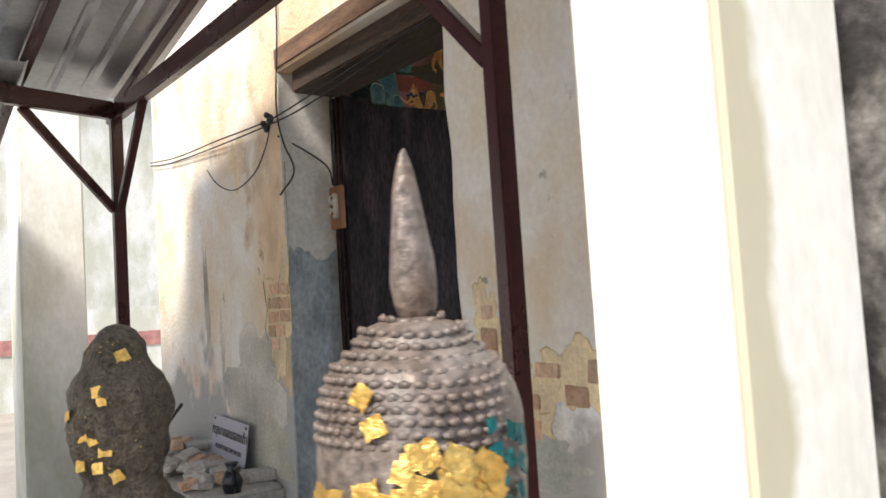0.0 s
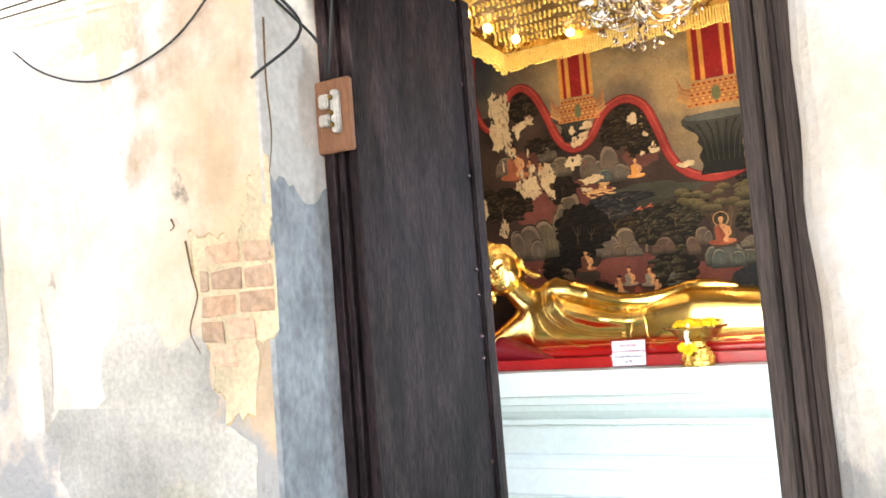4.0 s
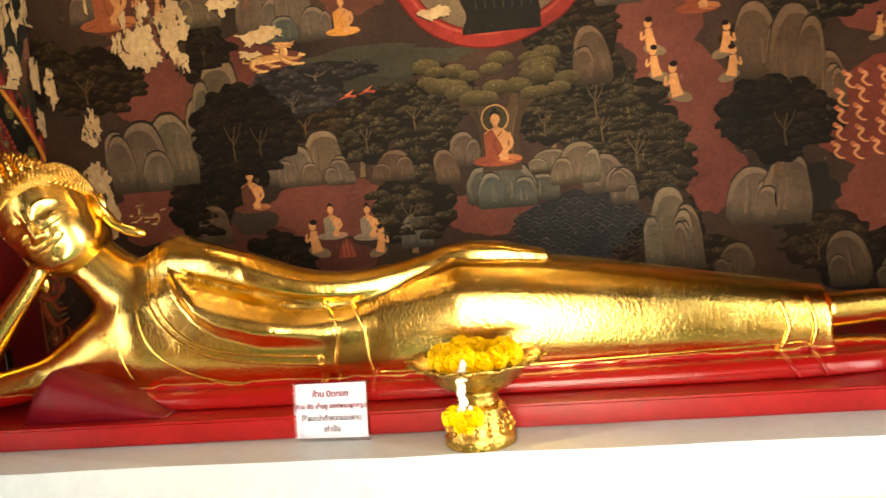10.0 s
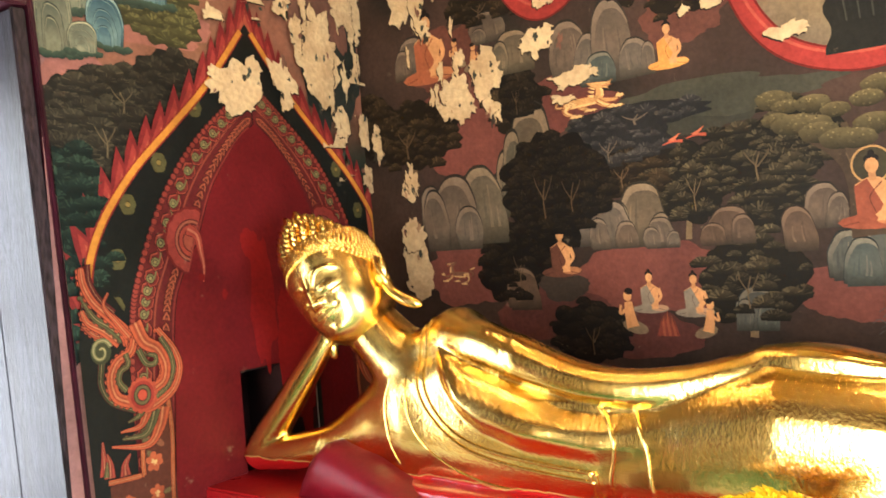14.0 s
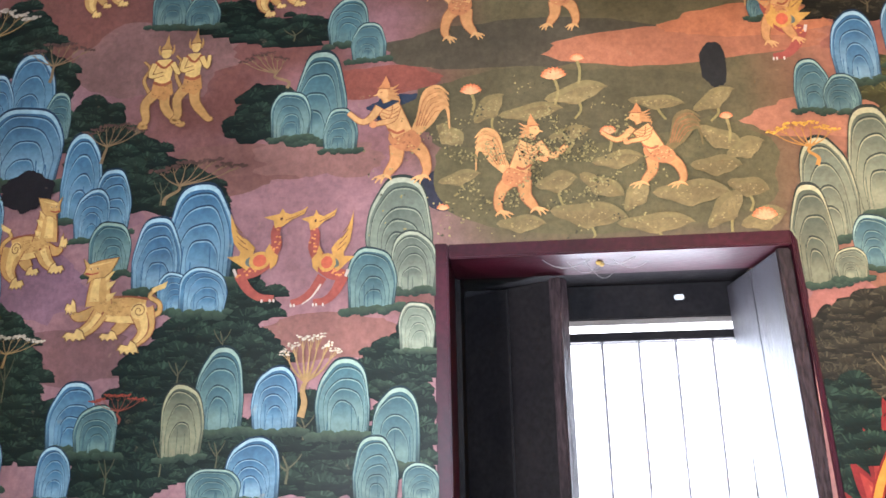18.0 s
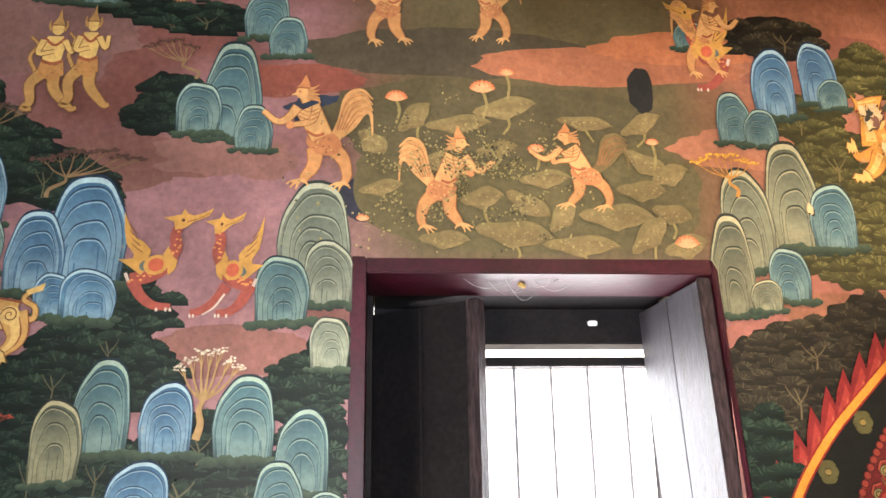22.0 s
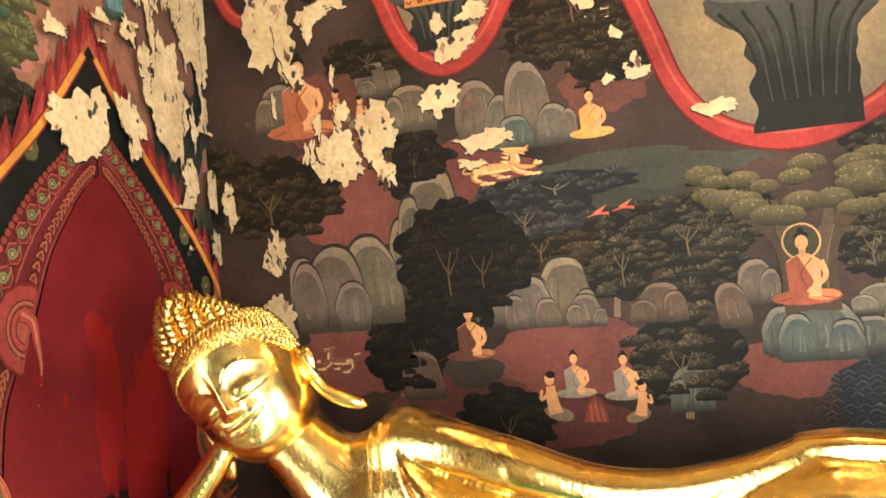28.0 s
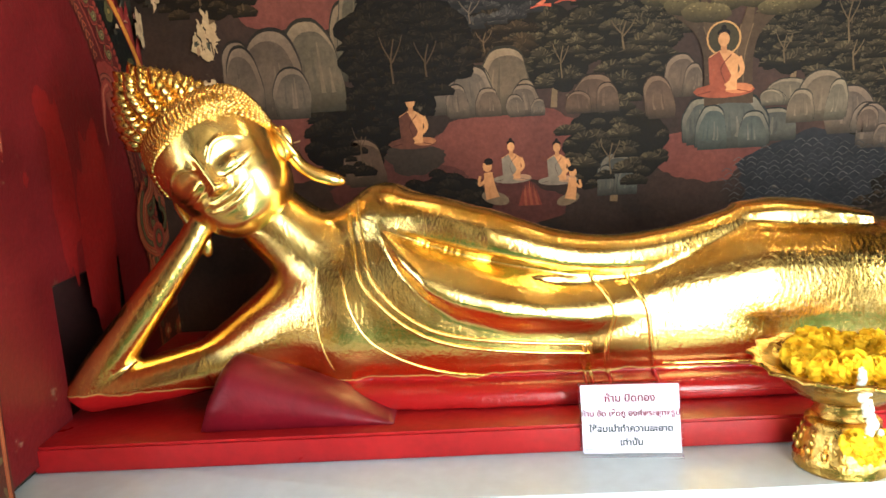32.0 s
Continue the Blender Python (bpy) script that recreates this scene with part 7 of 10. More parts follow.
# ---- soot over the corner of the window wall ----
patch(A, 6.17, 3.42, 0.14, 0.40, rgb(18, 17, 17), 0.3, name="soot_tone_patch")
patch(A, 5.92, 3.60, 0.22, 0.20, rgb(22, 20, 19), 0.3, name="soot_tone_patch")
patch(A, 6.24, 3.02, 0.05, 0.30, rgb(24, 22, 20), 0.35, name="soot_tone_patch")
patch(A, 5.98, 3.05, 0.10, 0.30, rgb(40, 40, 30), 0.4, name="painted_ground")
patch(A, 6.10, 2.62, 0.16, 0.28, rgb(38, 40, 34), 0.35, name="painted_ground")
patch(A, 6.02, 2.82, 0.12, 0.12, rgb(104, 70, 56), 0.4, name="painted_ground")
patch(A, 6.14, 2.80, 0.07, 0.20, rgb(108, 72, 58), 0.4, name="painted_ground")

for v in (1.78, 1.95, 2.12):
    bush(A, 5.10, v, 0.085, 0.11, "green")

# ---- the painted arch on the window wall ----
MID = 5.722


def arch_curve(points, z0):
    """Left half by control points, foot upwards; the right half mirrors it."""
    left = [(p.x, p.y) for p in smooth_path([(u, v, 0) for u, v in points], 8)]
    left = [(left[0][0], z0)] + left
    return left, [(2 * MID - u, v) for u, v in left]


inner_l, inner_r = arch_curve([(5.325, 1.25), (5.346, 1.53), (5.368, 1.76), (5.40, 1.86), (5.465, 1.97), (5.53, 2.12), (5.60, 2.22), (5.66, 2.29), (MID, 2.335)], 1.20)
outer_l, outer_r = arch_curve([(5.195, 1.25), (5.215, 1.53), (5.233, 1.745), (5.262, 1.87), (5.352, 2.077), (5.473, 2.247), (5.62, 2.381), (MID, 2.462)], 1.20)
gold_l, gold_r = arch_curve([(5.13, 1.62), (5.112, 1.75), (5.117, 1.90), (5.167, 2.029), (5.271, 2.17), (5.395, 2.292), (5.55, 2.445), (MID, 2.66)], 1.55)


def clip_r(pts):
    return [(min(u, WALL_B - 0.002), v) for u, v in pts]


m = Motif(A)
m.poly(gold_l + clip_r(gold_r)[::-1], rgb(18, 19, 15))
m.done("arch_field", "dark field of the painted arch")
for u, v in ((5.205, 1.93), (5.25, 2.08), (5.36, 2.2), (5.19, 1.80), (5.50, 2.37), (6.1, 2.2), (6.2, 2.05)):
    m = Motif(A)
    for k in range(6):
        t = k * math.pi / 3
        m.oval(u + 0.016 * math.cos(t), v + 0.020 * math.sin(t), 0.011, 0.014, rgb(76, 70, 40), t, 7)
    m.oval(u, v, 0.008, 0.008, rgb(120, 100, 50), n=7)
    m.done("painted_flower")


def flames(curve, side):
    acc, last = 0.0, curve[0]
    for p, q in zip(curve, curve[1:]):
        acc += math.hypot(q[0] - p[0], q[1] - p[1])
        if acc < 0.062 or q[1] < 1.72 or not (IN_C < q[0] < WALL_B - 0.03):
            continue
        t = Vector((q[0] - last[0], q[1] - last[1])).normalized()
        nrm = Vector((-t.y, t.x)) * side
        m = Motif(A)
        for s, c in ((1.0, rgb(112, 34, 32)), (0.62, rgb(138, 50, 42)), (0.3, rgb(154, 74, 52))):
            b0, b1 = Vector(last) - t * 0.01 * s, Vector(q) + t * 0.012 * s
            tip = Vector(q) + nrm * 0.075 * s + t * 0.075 * s
            mid = Vector(q) + nrm * 0.05 * s + t * 0.012 * s
            m.poly([tuple(b0), tuple(b0 * 0.4 + mid * 0.6), tuple(mid), tuple(tip), tuple(Vector(q) + nrm * 0.022 * s + t * 0.045 * s), tuple(b1)], c)
        m.done("painted_flame")
        acc, last = 0.0, q


flames(gold_l, 1)
flames(gold_r, -1)
for c, w in ((gold_l, 0.020), (clip_r(gold_r), 0.020)):
    m = Motif(A)
    m.stroke(c[2::3], w + 0.01, w + 0.008, rgb(120, 34, 28), 2)
    m.stroke(c[2::3], w, w * 0.9, rgb(186, 122, 46), 2)
    m.done("arch_line", "ochre line round the painted arch")


def between(a, b, t, f):
    """A point at fraction t along two curves and f across from one to the other."""
    k = t * (len(a) - 1)
    i = min(int(k), len(a) - 2)
    p = Vector(a[i]).lerp(Vector(a[i + 1]), k - i)
    k = t * (len(b) - 1)
    i = min(int(k), len(b) - 2)
    return p.lerp(Vector(b[i]).lerp(Vector(b[i + 1]), k - i), f)


for inn, out, side in ((inner_l, outer_l, 1), (inner_r, outer_r, -1)):
    m = Motif(A)
    m.poly(clip_r(inn) + clip_r(out)[::-1], rgb(84, 26, 24))
    m.stroke(clip_r(out)[::3], 0.010, 0.009, rgb(120, 48, 37), 2)
    m.stroke(clip_r(inn)[::3], 0.007, 0.007, rgb(116, 44, 36), 2)
    mid = [tuple(between(inn, out, k / 40, 0.48)) for k in range(41)]
    m.stroke(clip_r(mid)[::3], 0.006, 0.006, rgb(120, 56, 40), 2)
    m.done("arch_border", "red leaf-patterned border of the painted arch")
    for k in range(70):                       # scalloped rim
        p = between(inn, out, 0.02 + 0.97 * k / 70, 1.0)
        if p.x < WALL_B - 0.02:
            m = Motif(A)
            m.oval(p.x, p.y, 0.0115, 0.0115, rgb(70, 24, 20), n=8)
            m.oval(p.x, p.y, 0.0085, 0.0085, rgb(120, 48, 37), n=8)
            m.done("painted_scallop")
    for row, f, sz, n in ((0, 0.70, 0.030, 24), (1, 0.20, 0.016, 44)):
        for k in range(n):
            p = between(inn, out, 0.03 + 0.95 * k / n, f)
            q = between(inn, out, 0.03 + 0.95 * (k + 0.5) / n, f)
            if p.x > WALL_B - 0.03:
                continue
            d = (q - p).normalized()
            e = Vector((-d.y, d.x)) * side
            m = Motif(A)
            if row == 0:                      # a tongue of leaf that holds an olive curl
                for s, c in ((1.0, rgb(62, 22, 18)), (0.88, rgb(134, 58, 42)), (0.74, rgb(92, 32, 27))):
                    m.poly([tuple(p - d * sz * 0.9 * s), tuple(p + e * sz * 0.95 * s - d * sz * 0.2 * s), tuple(p + e * sz * 1.0 * s + d * sz * 0.6 * s), tuple(p + e * sz * 0.35 * s + d * sz * 1.1 * s), tuple(p + e * sz * 0.5 * s + d * sz * 2.0 * s),
                            tuple(p - e * sz * 0.15 * s + d * sz * 1.2 * s), tuple(p - e * sz * 0.75 * s + d * sz * 0.4 * s), tuple(p - e * sz * 0.7 * s - d * sz * 0.4 * s)], c)
                c0 = p + e * sz * 0.22
                for r, c in ((0.50, rgb(44, 36, 22)), (0.43, rgb(104, 96, 58)), (0.27, rgb(52, 44, 28)), (0.18, rgb(120, 108, 66))):
                    m.oval(c0.x, c0.y, r * sz, r * sz, c, n=12)
                m.stroke([tuple(c0 - e * sz * 0.4), tuple(c0 - e * sz * 0.35 + d * sz * 0.9), tuple(c0 + e * sz * 0.1 + d * sz * 1.4)], 0.006, 0.003, rgb(96, 90, 54))
            else:                             # small chevrons
                for s, c in ((1.0, rgb(64, 22, 18)), (0.78, rgb(138, 70, 46)), (0.42, rgb(84, 36, 26))):
                    m.poly([tuple(p - d * sz * 0.4 * s), tuple(p + e * sz * s - d * sz * 0.7 * s), tuple(p + e * sz * 0.75 * s + d * sz * 0.3 * s), tuple(p + d * sz * 1.3 * s), tuple(p - e * sz * 0.75 * s + d * sz * 0.3 * s), tuple(p - e * sz * s - d * sz * 0.7 * s)], c)
            m.done("painted_scale")

m = Motif(A)
m.poly(inner_l + [(MID, 2.335)] + [(MID, HZ1), (HX0, HZ1), (HX0, 1.20)], rgb(94, 18, 19), None)
m.done("arch_panel", "plain red panel of the painted arch, rubbed and stained")
m = Motif(A)
m.poly(clip_r(inner_r) + [(MID, 2.335), (MID, HZ1), (HX1, HZ1), (HX1, 1.20)], rgb(94, 18, 19), None)
m.done("arch_panel", "plain red panel of the painted arch, rubbed and stained")


def curl(u, v, r, flip):
    """A scalloped fan springing from the arch, its core drawn out into a hooked beak."""
    m = Motif(A)
    for s, c, n in ((1.0, rgb(96, 28, 24), 9), (0.93, rgb(126, 48, 39), 9), (0.66, rgb(76, 25, 22), 0), (0.62, rgb(132, 74, 52), 0), (0.54, rgb(82, 29, 24), 0), (0.48, rgb(134, 54, 40), 0), (0.36, rgb(88, 32, 25), 0), (0.31, rgb(130, 62, 45), 0)):
        pts = []
        for i in range(37):
            t = radians(62 + 196 * i / 36)
            w = r * s * (1 + (0.05 * abs(math.sin(n * (t - radians(62)) / 2 * 1.6)) if n else 0))
            pts.append((u + flip * (w * 1.15 * math.cos(t) + 0.25 * r), v + 1.25 * w * math.sin(t)))
        m.poly(pts, c)
    for w, c in ((0.50, rgb(96, 28, 24)), (0.42, rgb(136, 54, 41)), (0.10, rgb(164, 94, 68))):
        m.stroke([(u + flip * 0.10 * r, v + 0.45 * r), (u + flip * 0.50 * r, v + 0.20 * r), (u + flip * 0.62 * r, v - 0.4 * r), (u + flip * 0.72 * r, v - 1.0 * r), (u + flip * 0.66 * r, v - 1.6 * r)], w * r, 0.05 * r, c)
    m.done("painted_curl")


curl(5.425, 1.97, 0.078, 1)
curl(2 * MID - 5.425, 1.97, 0.078, -1)
# Patches mixed from two reds vary the plain panel.
for u, v, a, b in ((5.85, 1.62, 0.09, 0.30), (5.66, 1.95, 0.035, 0.05), (5.47, 1.86, 0.012, 0.012), (5.55, 1.80, 0.011, 0.016), (5.70, 1.75, 0.05, 0.2)):
    patch(A, u, v, a, b, rgb(92, 14, 13), 0.35, name="soot_tone_patch", edge=rgb(132, 24, 20))


m = Motif(A)
m.poly([(5.09, 0.99), (5.21, 0.99), (5.21, 1.78), (5.16, 1.86), (5.09, 1.86), (5.068, 1.70)], rgb(18, 19, 15))
m.done("arch_field")


RUST, MAROON, MOSS, CREAM = rgb(156, 72, 44), rgb(84, 28, 24), rgb(74, 74, 44), rgb(170, 140, 96)


def scroll(u, v, flip, pts, w0, w1, colour, teeth=0.0):
    """A scrolling band: dark outline, shaded body, lit edge and, if wanted, a toothed rim on its outer side."""
    path = smooth_path([(u + flip * x, v + y, 0) for x, y in pts], 6)
    line, m, n = [(p.x, p.y) for p in path], Motif(A), len(path)
    if teeth:
        steps = max(4, int(sum((q - p).length for p, q in zip(path, path[1:])) / (1.2 * teeth)))
        for k in range(steps):
            i = min(int((n - 1) * (k + 0.5) / steps), n - 2)
            d = (path[i + 1] - path[i]).normalized()
            e = Vector((-d.y, d.x, 0)) * flip * (0.5 * (w0 + (w1 - w0) * i / n))
            p = path[i] - e
            m.k = k % 2
            m.oval(p.x, p.y, 0.62 * teeth, 0.62 * teeth, mixc(MAROON, rgb(30, 12, 10), 0.4), n=9)
            m.k = 2 + k % 2
            m.oval(p.x, p.y, 0.46 * teeth, 0.46 * teeth, colour, n=9)
    m.k = 5
    m.stroke(line, w0 + 0.005, w1 + 0.003, mixc(MAROON, rgb(30, 12, 10), 0.5), 2)
    m.stroke(line, w0, w1, colour, 2)
    m.stroke(line, 0.55 * w0, 0.5 * w1, mixc(colour, rgb(40, 16, 12), 0.38), 2)
    m.stroke(line, 0.16 * w0, 0.2 * w1, mixc(colour, CREAM, 0.30), 2)
    m.done("painted_scroll")


def flower(u, v, r, petal, heart):
    m = Motif(A)
    for k in range(6):
        t = k * math.pi / 3 + random.random()
        m.oval(u + 0.62 * r * math.cos(t), v + 0.62 * r * math.sin(t), 0.5 * r, 0.38 * r, mixc(petal, MAROON, 0.4 * random.random()), t, 9)
    for k in range(5):
        t = k * 1.256 + random.random()
        m.oval(u + 0.2 * r * math.cos(t), v + 0.2 * r * math.sin(t), 0.24 * r, 0.14 * r, mixc(heart, petal, 0.5 * random.random()), t, 7)
    m.done("painted_flower")


def volute(u, v, flip):
    """Banded scrolls and feathered flames round a rosette, on the flowered foot of the arch."""
    S = lambda pts, w0, w1, c, teeth=0.0: scroll(u, v, flip, pts, w0, w1, c, teeth)
    m = Motif(A)                                  # flowered strip under the border
    m.poly([(u + flip * x, v + y) for x, y in ((-0.013, -0.10), (0.09, -0.02), (0.085, -0.55), (-0.125, -0.55), (-0.115, -0.215), (-0.014, -0.217))], rgb(74, 38, 26))
    m.done("arch_foot", "flower-painted foot of the arch")
    for k in range(26):
        x, y = random.uniform(-0.11, 0.075), random.uniform(-0.52, -0.12)
        if x < -0.02 and y > -0.23:
            continue
        m = Motif(A)
        m.oval(u + flip * x, v + y, random.uniform(0.012, 0.022), random.uniform(0.006, 0.011), random.choice((rgb(58, 62, 36), rgb(78, 72, 40), rgb(110, 56, 34))), random.uniform(0, 3), 8)
        m.done("painted_leaf")
    for x, y, r in ((-0.075, -0.295, 0.034), (0.020, -0.190, 0.026), (0.022, -0.280, 0.024), (-0.06, -0.40, 0.03), (0.03, -0.37, 0.026), (-0.02, -0.47, 0.03)):
        flower(u + flip * x, v + y, r, rgb(150, 74, 44), rgb(178, 148, 92))
    for pts in ([(0.080, -0.030), (0.085, -0.125), (0.078, -0.223), (0.072, -0.33), (0.07, -0.5)], [(-0.12, -0.212), (-0.043, -0.217), (-0.014, -0.217)], [(-0.014, -0.220), (-0.014, -0.18), (-0.012, -0.14)]):
        S(pts, 0.013, 0.012, rgb(150, 76, 42))
    for pts in ([(-0.157, -0.19), (-0.135, -0.16), (-0.152, -0.10)], [(-0.115, -0.20), (-0.112, -0.165), (-0.118, -0.135)], [(-0.07, -0.205), (-0.068, -0.175), (-0.050, -0.150)]):
        S([(max(x, -0.128), y) for x, y in pts], 0.030, 0.004, rgb(132, 54, 40))
    S([(-0.125, -0.195), (-0.122, -0.175), (-0.120, -0.155)], 0.014, 0.004, MOSS)
    # feathers under the rosette
    S([(0.062, -0.045), (0.045, -0.10), (0.003, -0.140), (-0.103, -0.120)], 0.046, 0.005, RUST)
    S([(0.035, -0.045), (0.020, -0.085), (-0.004, -0.110), (-0.070, -0.107)], 0.036, 0.005, MOSS, 0.010)
    S([(0.012, -0.040), (0.002, -0.065), (-0.018, -0.085), (-0.074, -0.087)], 0.034, 0.005, RUST)
    S([(-0.005, -0.040), (-0.015, -0.055), (-0.050, -0.066)], 0.024, 0.004, MOSS)
    # flames that sweep in from the gilt line
    S([(-0.158, 0.213), (-0.127, 0.184), (-0.075, 0.160)], 0.010, 0.020, mixc(RUST, MAROON, 0.3), 0.012)
    S([(-0.157, 0.250), (-0.141, 0.215), (-0.098, 0.188), (-0.055, 0.151)], 0.010, 0.030, RUST, 0.014)
    S([(-0.156, 0.285), (-0.125, 0.230), (-0.082, 0.197), (-0.042, 0.159)], 0.008, 0.026, MOSS, 0.012)
    S([(-0.150, 0.36), (-0.146, 0.316), (-0.122, 0.268), (-0.073, 0.219), (-0.033, 0.176), (-0.020, 0.140)], 0.016, 0.034, RUST, 0.016)
    S([(-0.130, 0.37), (-0.128, 0.320), (-0.105, 0.275), (-0.065, 0.235)], 0.010, 0.014, MAROON)
    S([(-0.078, 0.290), (-0.094, 0.256), (-0.063, 0.212), (-0.027, 0.165)], 0.004, 0.020, RUST)
    # the ring: outer green tail with its curled head, orange bands, green linings
    S([(-0.092, 0.140), (-0.108, 0.118), (-0.115, 0.088), (-0.118, 0.045), (-0.092, -0.003), (-0.024, -0.040)], 0.018, 0.012, rgb(56, 58, 36))
    m = Motif(A)
    head = [(u + flip * (-0.112 + (0.030 - 0.0011 * k) * math.cos(0.3 + 0.36 * k)), v + 0.136 + (0.034 - 0.0012 * k) * math.sin(0.3 + 0.36 * k)) for k in range(24)]
    m.oval(u - flip * 0.112, v + 0.136, 0.030, 0.034, rgb(52, 52, 32), n=18)
    m.stroke(head, 0.013, 0.006, rgb(96, 92, 58), 2)
    m.stroke(head, 0.004, 0.003, rgb(136, 122, 84), 2)
    m.done("painted_scroll")
    S([(-0.010, 0.160), (-0.026, 0.122), (-0.066, 0.102), (-0.088, 0.062), (-0.078, 0.010), (-0.035, -0.015)], 0.022, 0.030, RUST, 0.013)
    S([(-0.041, 0.121), (-0.036, 0.089), (-0.060, 0.075), (-0.066, 0.048), (-0.046, 0.020)], 0.012, 0.016, MOSS, 0.009)
    S([(0.062, 0.175), (0.112, 0.109), (0.126, 0.053), (0.100, -0.002), (0.039, -0.035), (0.005, -0.040)], 0.016, 0.026, RUST, 0.014)
    S([(0.070, 0.150), (0.098, 0.101), (0.104, 0.054), (0.081, 0.009), (0.034, -0.017)], 0.014, 0.014, MOSS)
    S([(-0.006, 0.200), (0.018, 0.146), (0.058, 0.118), (0.080, 0.072), (0.072, 0.030), (0.040, 0.010)], 0.040, 0.026, RUST, 0.013)
    S([(-0.002, 0.125), (0.019, 0.085), (0.046, 0.080), (0.050, 0.100), (0.026, 0.108)], 0.018, 0.010, MOSS)
    m = Motif(A)
    for k in range(14):
        t = 2 * math.pi * k / 14
        m.k = k % 2
        m.oval(u + 0.037 * math.cos(t), v + 0.039 * math.sin(t), 0.011, 0.012, rgb(146, 62, 42), n=8)
    m.k = 3
    for s, c in ((0.037, rgb(128, 44, 34)), (0.028, rgb(60, 34, 24)), (0.025, rgb(86, 78, 48)), (0.017, rgb(60, 34, 24)), (0.014, rgb(160, 64, 44))):
        m.oval(u, v, s, s * 1.06, c, n=18)
    m.done("painted_rosette")


volute(5.24, 1.553, 1)
volute(2 * MID - 5.24, 1.553, -1)

# where the paint has come off
flake(A, 6.039, 3.251, 0.128, 0.15, .6, 0.2)
flake(A, 6.174, 3.104, 0.106, 0.154, .8, 0)
flake(A, 6.142, 3.222, 0.071, 0.09, .8, 0.3)
flake(A, 6.207, 2.862, 0.137, 0.168, .8, 0.1)
flake(A, 6.045, 2.597, 0.122, 0.162, .7, 0)
flake(A, 6.342, 2.632, 0.097, 0.287, .8, 0)
flake(A, 6.229, 2.48, 0.076, 0.114, .9, 0)
flake(A, 5.663, 2.45, 0.136, 0.077, .7, 0.3)
flake(A, 5.864, 2.491, 0.061, 0.087, .8, 0.5)
flake(A, 6.117, 2.234, 0.075, 0.079, .8, 0.2)
flake(A, 6.151, 2.361, 0.048, 0.065, .8, 0)
flake(A, 6.278, 2.333, 0.051, 0.068, .8, 0)
flake(A, 5.856, 2.979, 0.037, 0.059, .8, 0)
flake(A, 5.842, 3.13, 0.032, 0.052, .8, 0)
flake(A, 5.91, 2.88, 0.032, 0.051, .8, 0)
flake(A, 5.751, 2.715, 0.053, 0.04, .9, 0.6)
flake(A, 5.581, 2.671, 0.039, 0.019, .9, 0)
flake(A, 5.649, 2.848, 0.045, 0.046, .9, 0.5)
flake(A, 5.53, 3.058, 0.034, 0.04, .9, 0.5)
flake(A, 5.562, 2.928, 0.022, 0.045, .9, 0.2)
flake(A, 5.991, 2.861, 0.034, 0.039, .9, 0)
flake(A, 5.876, 2.741, 0.042, 0.033, .9, 0)
flake(A, 5.303, 2.768, 0.012, 0.015, .6, 0)
flake(A, 2.647, 3.107, 0.023, 0.035, .6, 0)
flake(A, 6.263, 3.186, 0.041, 0.106, .9, 0)
flake(A, 6.37, 2.888, 0.064, 0.088, .9, 0)
flake(A, 5.946, 2.664, 0.033, 0.055, .9, 0)
flake(A, 6.26, 2.166, 0.031, 0.048, .9, 0)
flake(B, 4.984, 2.871, 0.088, 0.195, .7, -0)
flake(B, 4.998, 3.039, 0.067, 0.094, .8, -0)
flake(B, 4.914, 3.014, 0.031, 0.08, .8, -0)
flake(B, 4.926, 2.778, 0.039, 0.095, .9, -0)
flake(B, 4.784, 2.859, 0.074, 0.027, .8, -0.3)
flake(B, 4.746, 2.878, 0.039, 0.034, .8, -0.3)
flake(B, 4.845, 2.836, 0.034, 0.03, .8, -0.3)
flake(B, 4.387, 2.694, 0.092, 0.033, .8, -0.5)
flake(B, 4.333, 2.775, 0.054, 0.023, .8, -0.2)
flake(B, 4.44, 2.751, 0.027, 0.027, .8, -0.2)
flake(B, 4.458, 2.535, 0.078, 0.043, .7, -0.2)
flake(B, 4.649, 2.465, 0.076, 0.078, .7, -0)
flake(B, 4.749, 2.386, 0.042, 0.031, .8, -0)
flake(B, 4.616, 2.321, 0.018, 0.035, .8, -0)
flake(B, 4.326, 2.393, 0.099, 0.027, .8, -0.15)
flake(B, 4.011, 2.76, 0.035, 0.039, .8, -0)
flake(B, 3.963, 2.714, 0.023, 0.015, .8, -0)
flake(B, 3.933, 2.651, 0.02, 0.012, .8, -0)
flake(B, 3.887, 2.549, 0.042, 0.036, .8, -0)
flake(B, 3.964, 2.522, 0.018, 0.014, .8, -0)
flake(B, 5.006, 2.11, 0.053, 0.051, .35, -0)
flake(B, 4.755, 2.537, 0.027, 0.028, .8, -0)
flake(B, 4.906, 2.658, 0.034, 0.037, .9, -0)
flake(B, 4.375, 2.33, 0.048, 0.015, .9, -0)
flake(B, 5, 1.832, 0.075, 0.126, .4, -0.1)
flake(B, 5.012, 1.938, 0.06, 0.055, .5, -0)
flake(B, 4.776, 2.4, 0.078, 0.078, .8, -0.2)
flake(B, 4.644, 2.342, 0.031, 0.042, .8, -0)
flake(B, 5.148, 2.287, 0.031, 0.074, .8, -0)
flake(B, 3.689, 2.405, 0.056, 0.02, .7, -0)
flake(B, 1.961, 2.171, 0.019, 0.015, .4, -0)
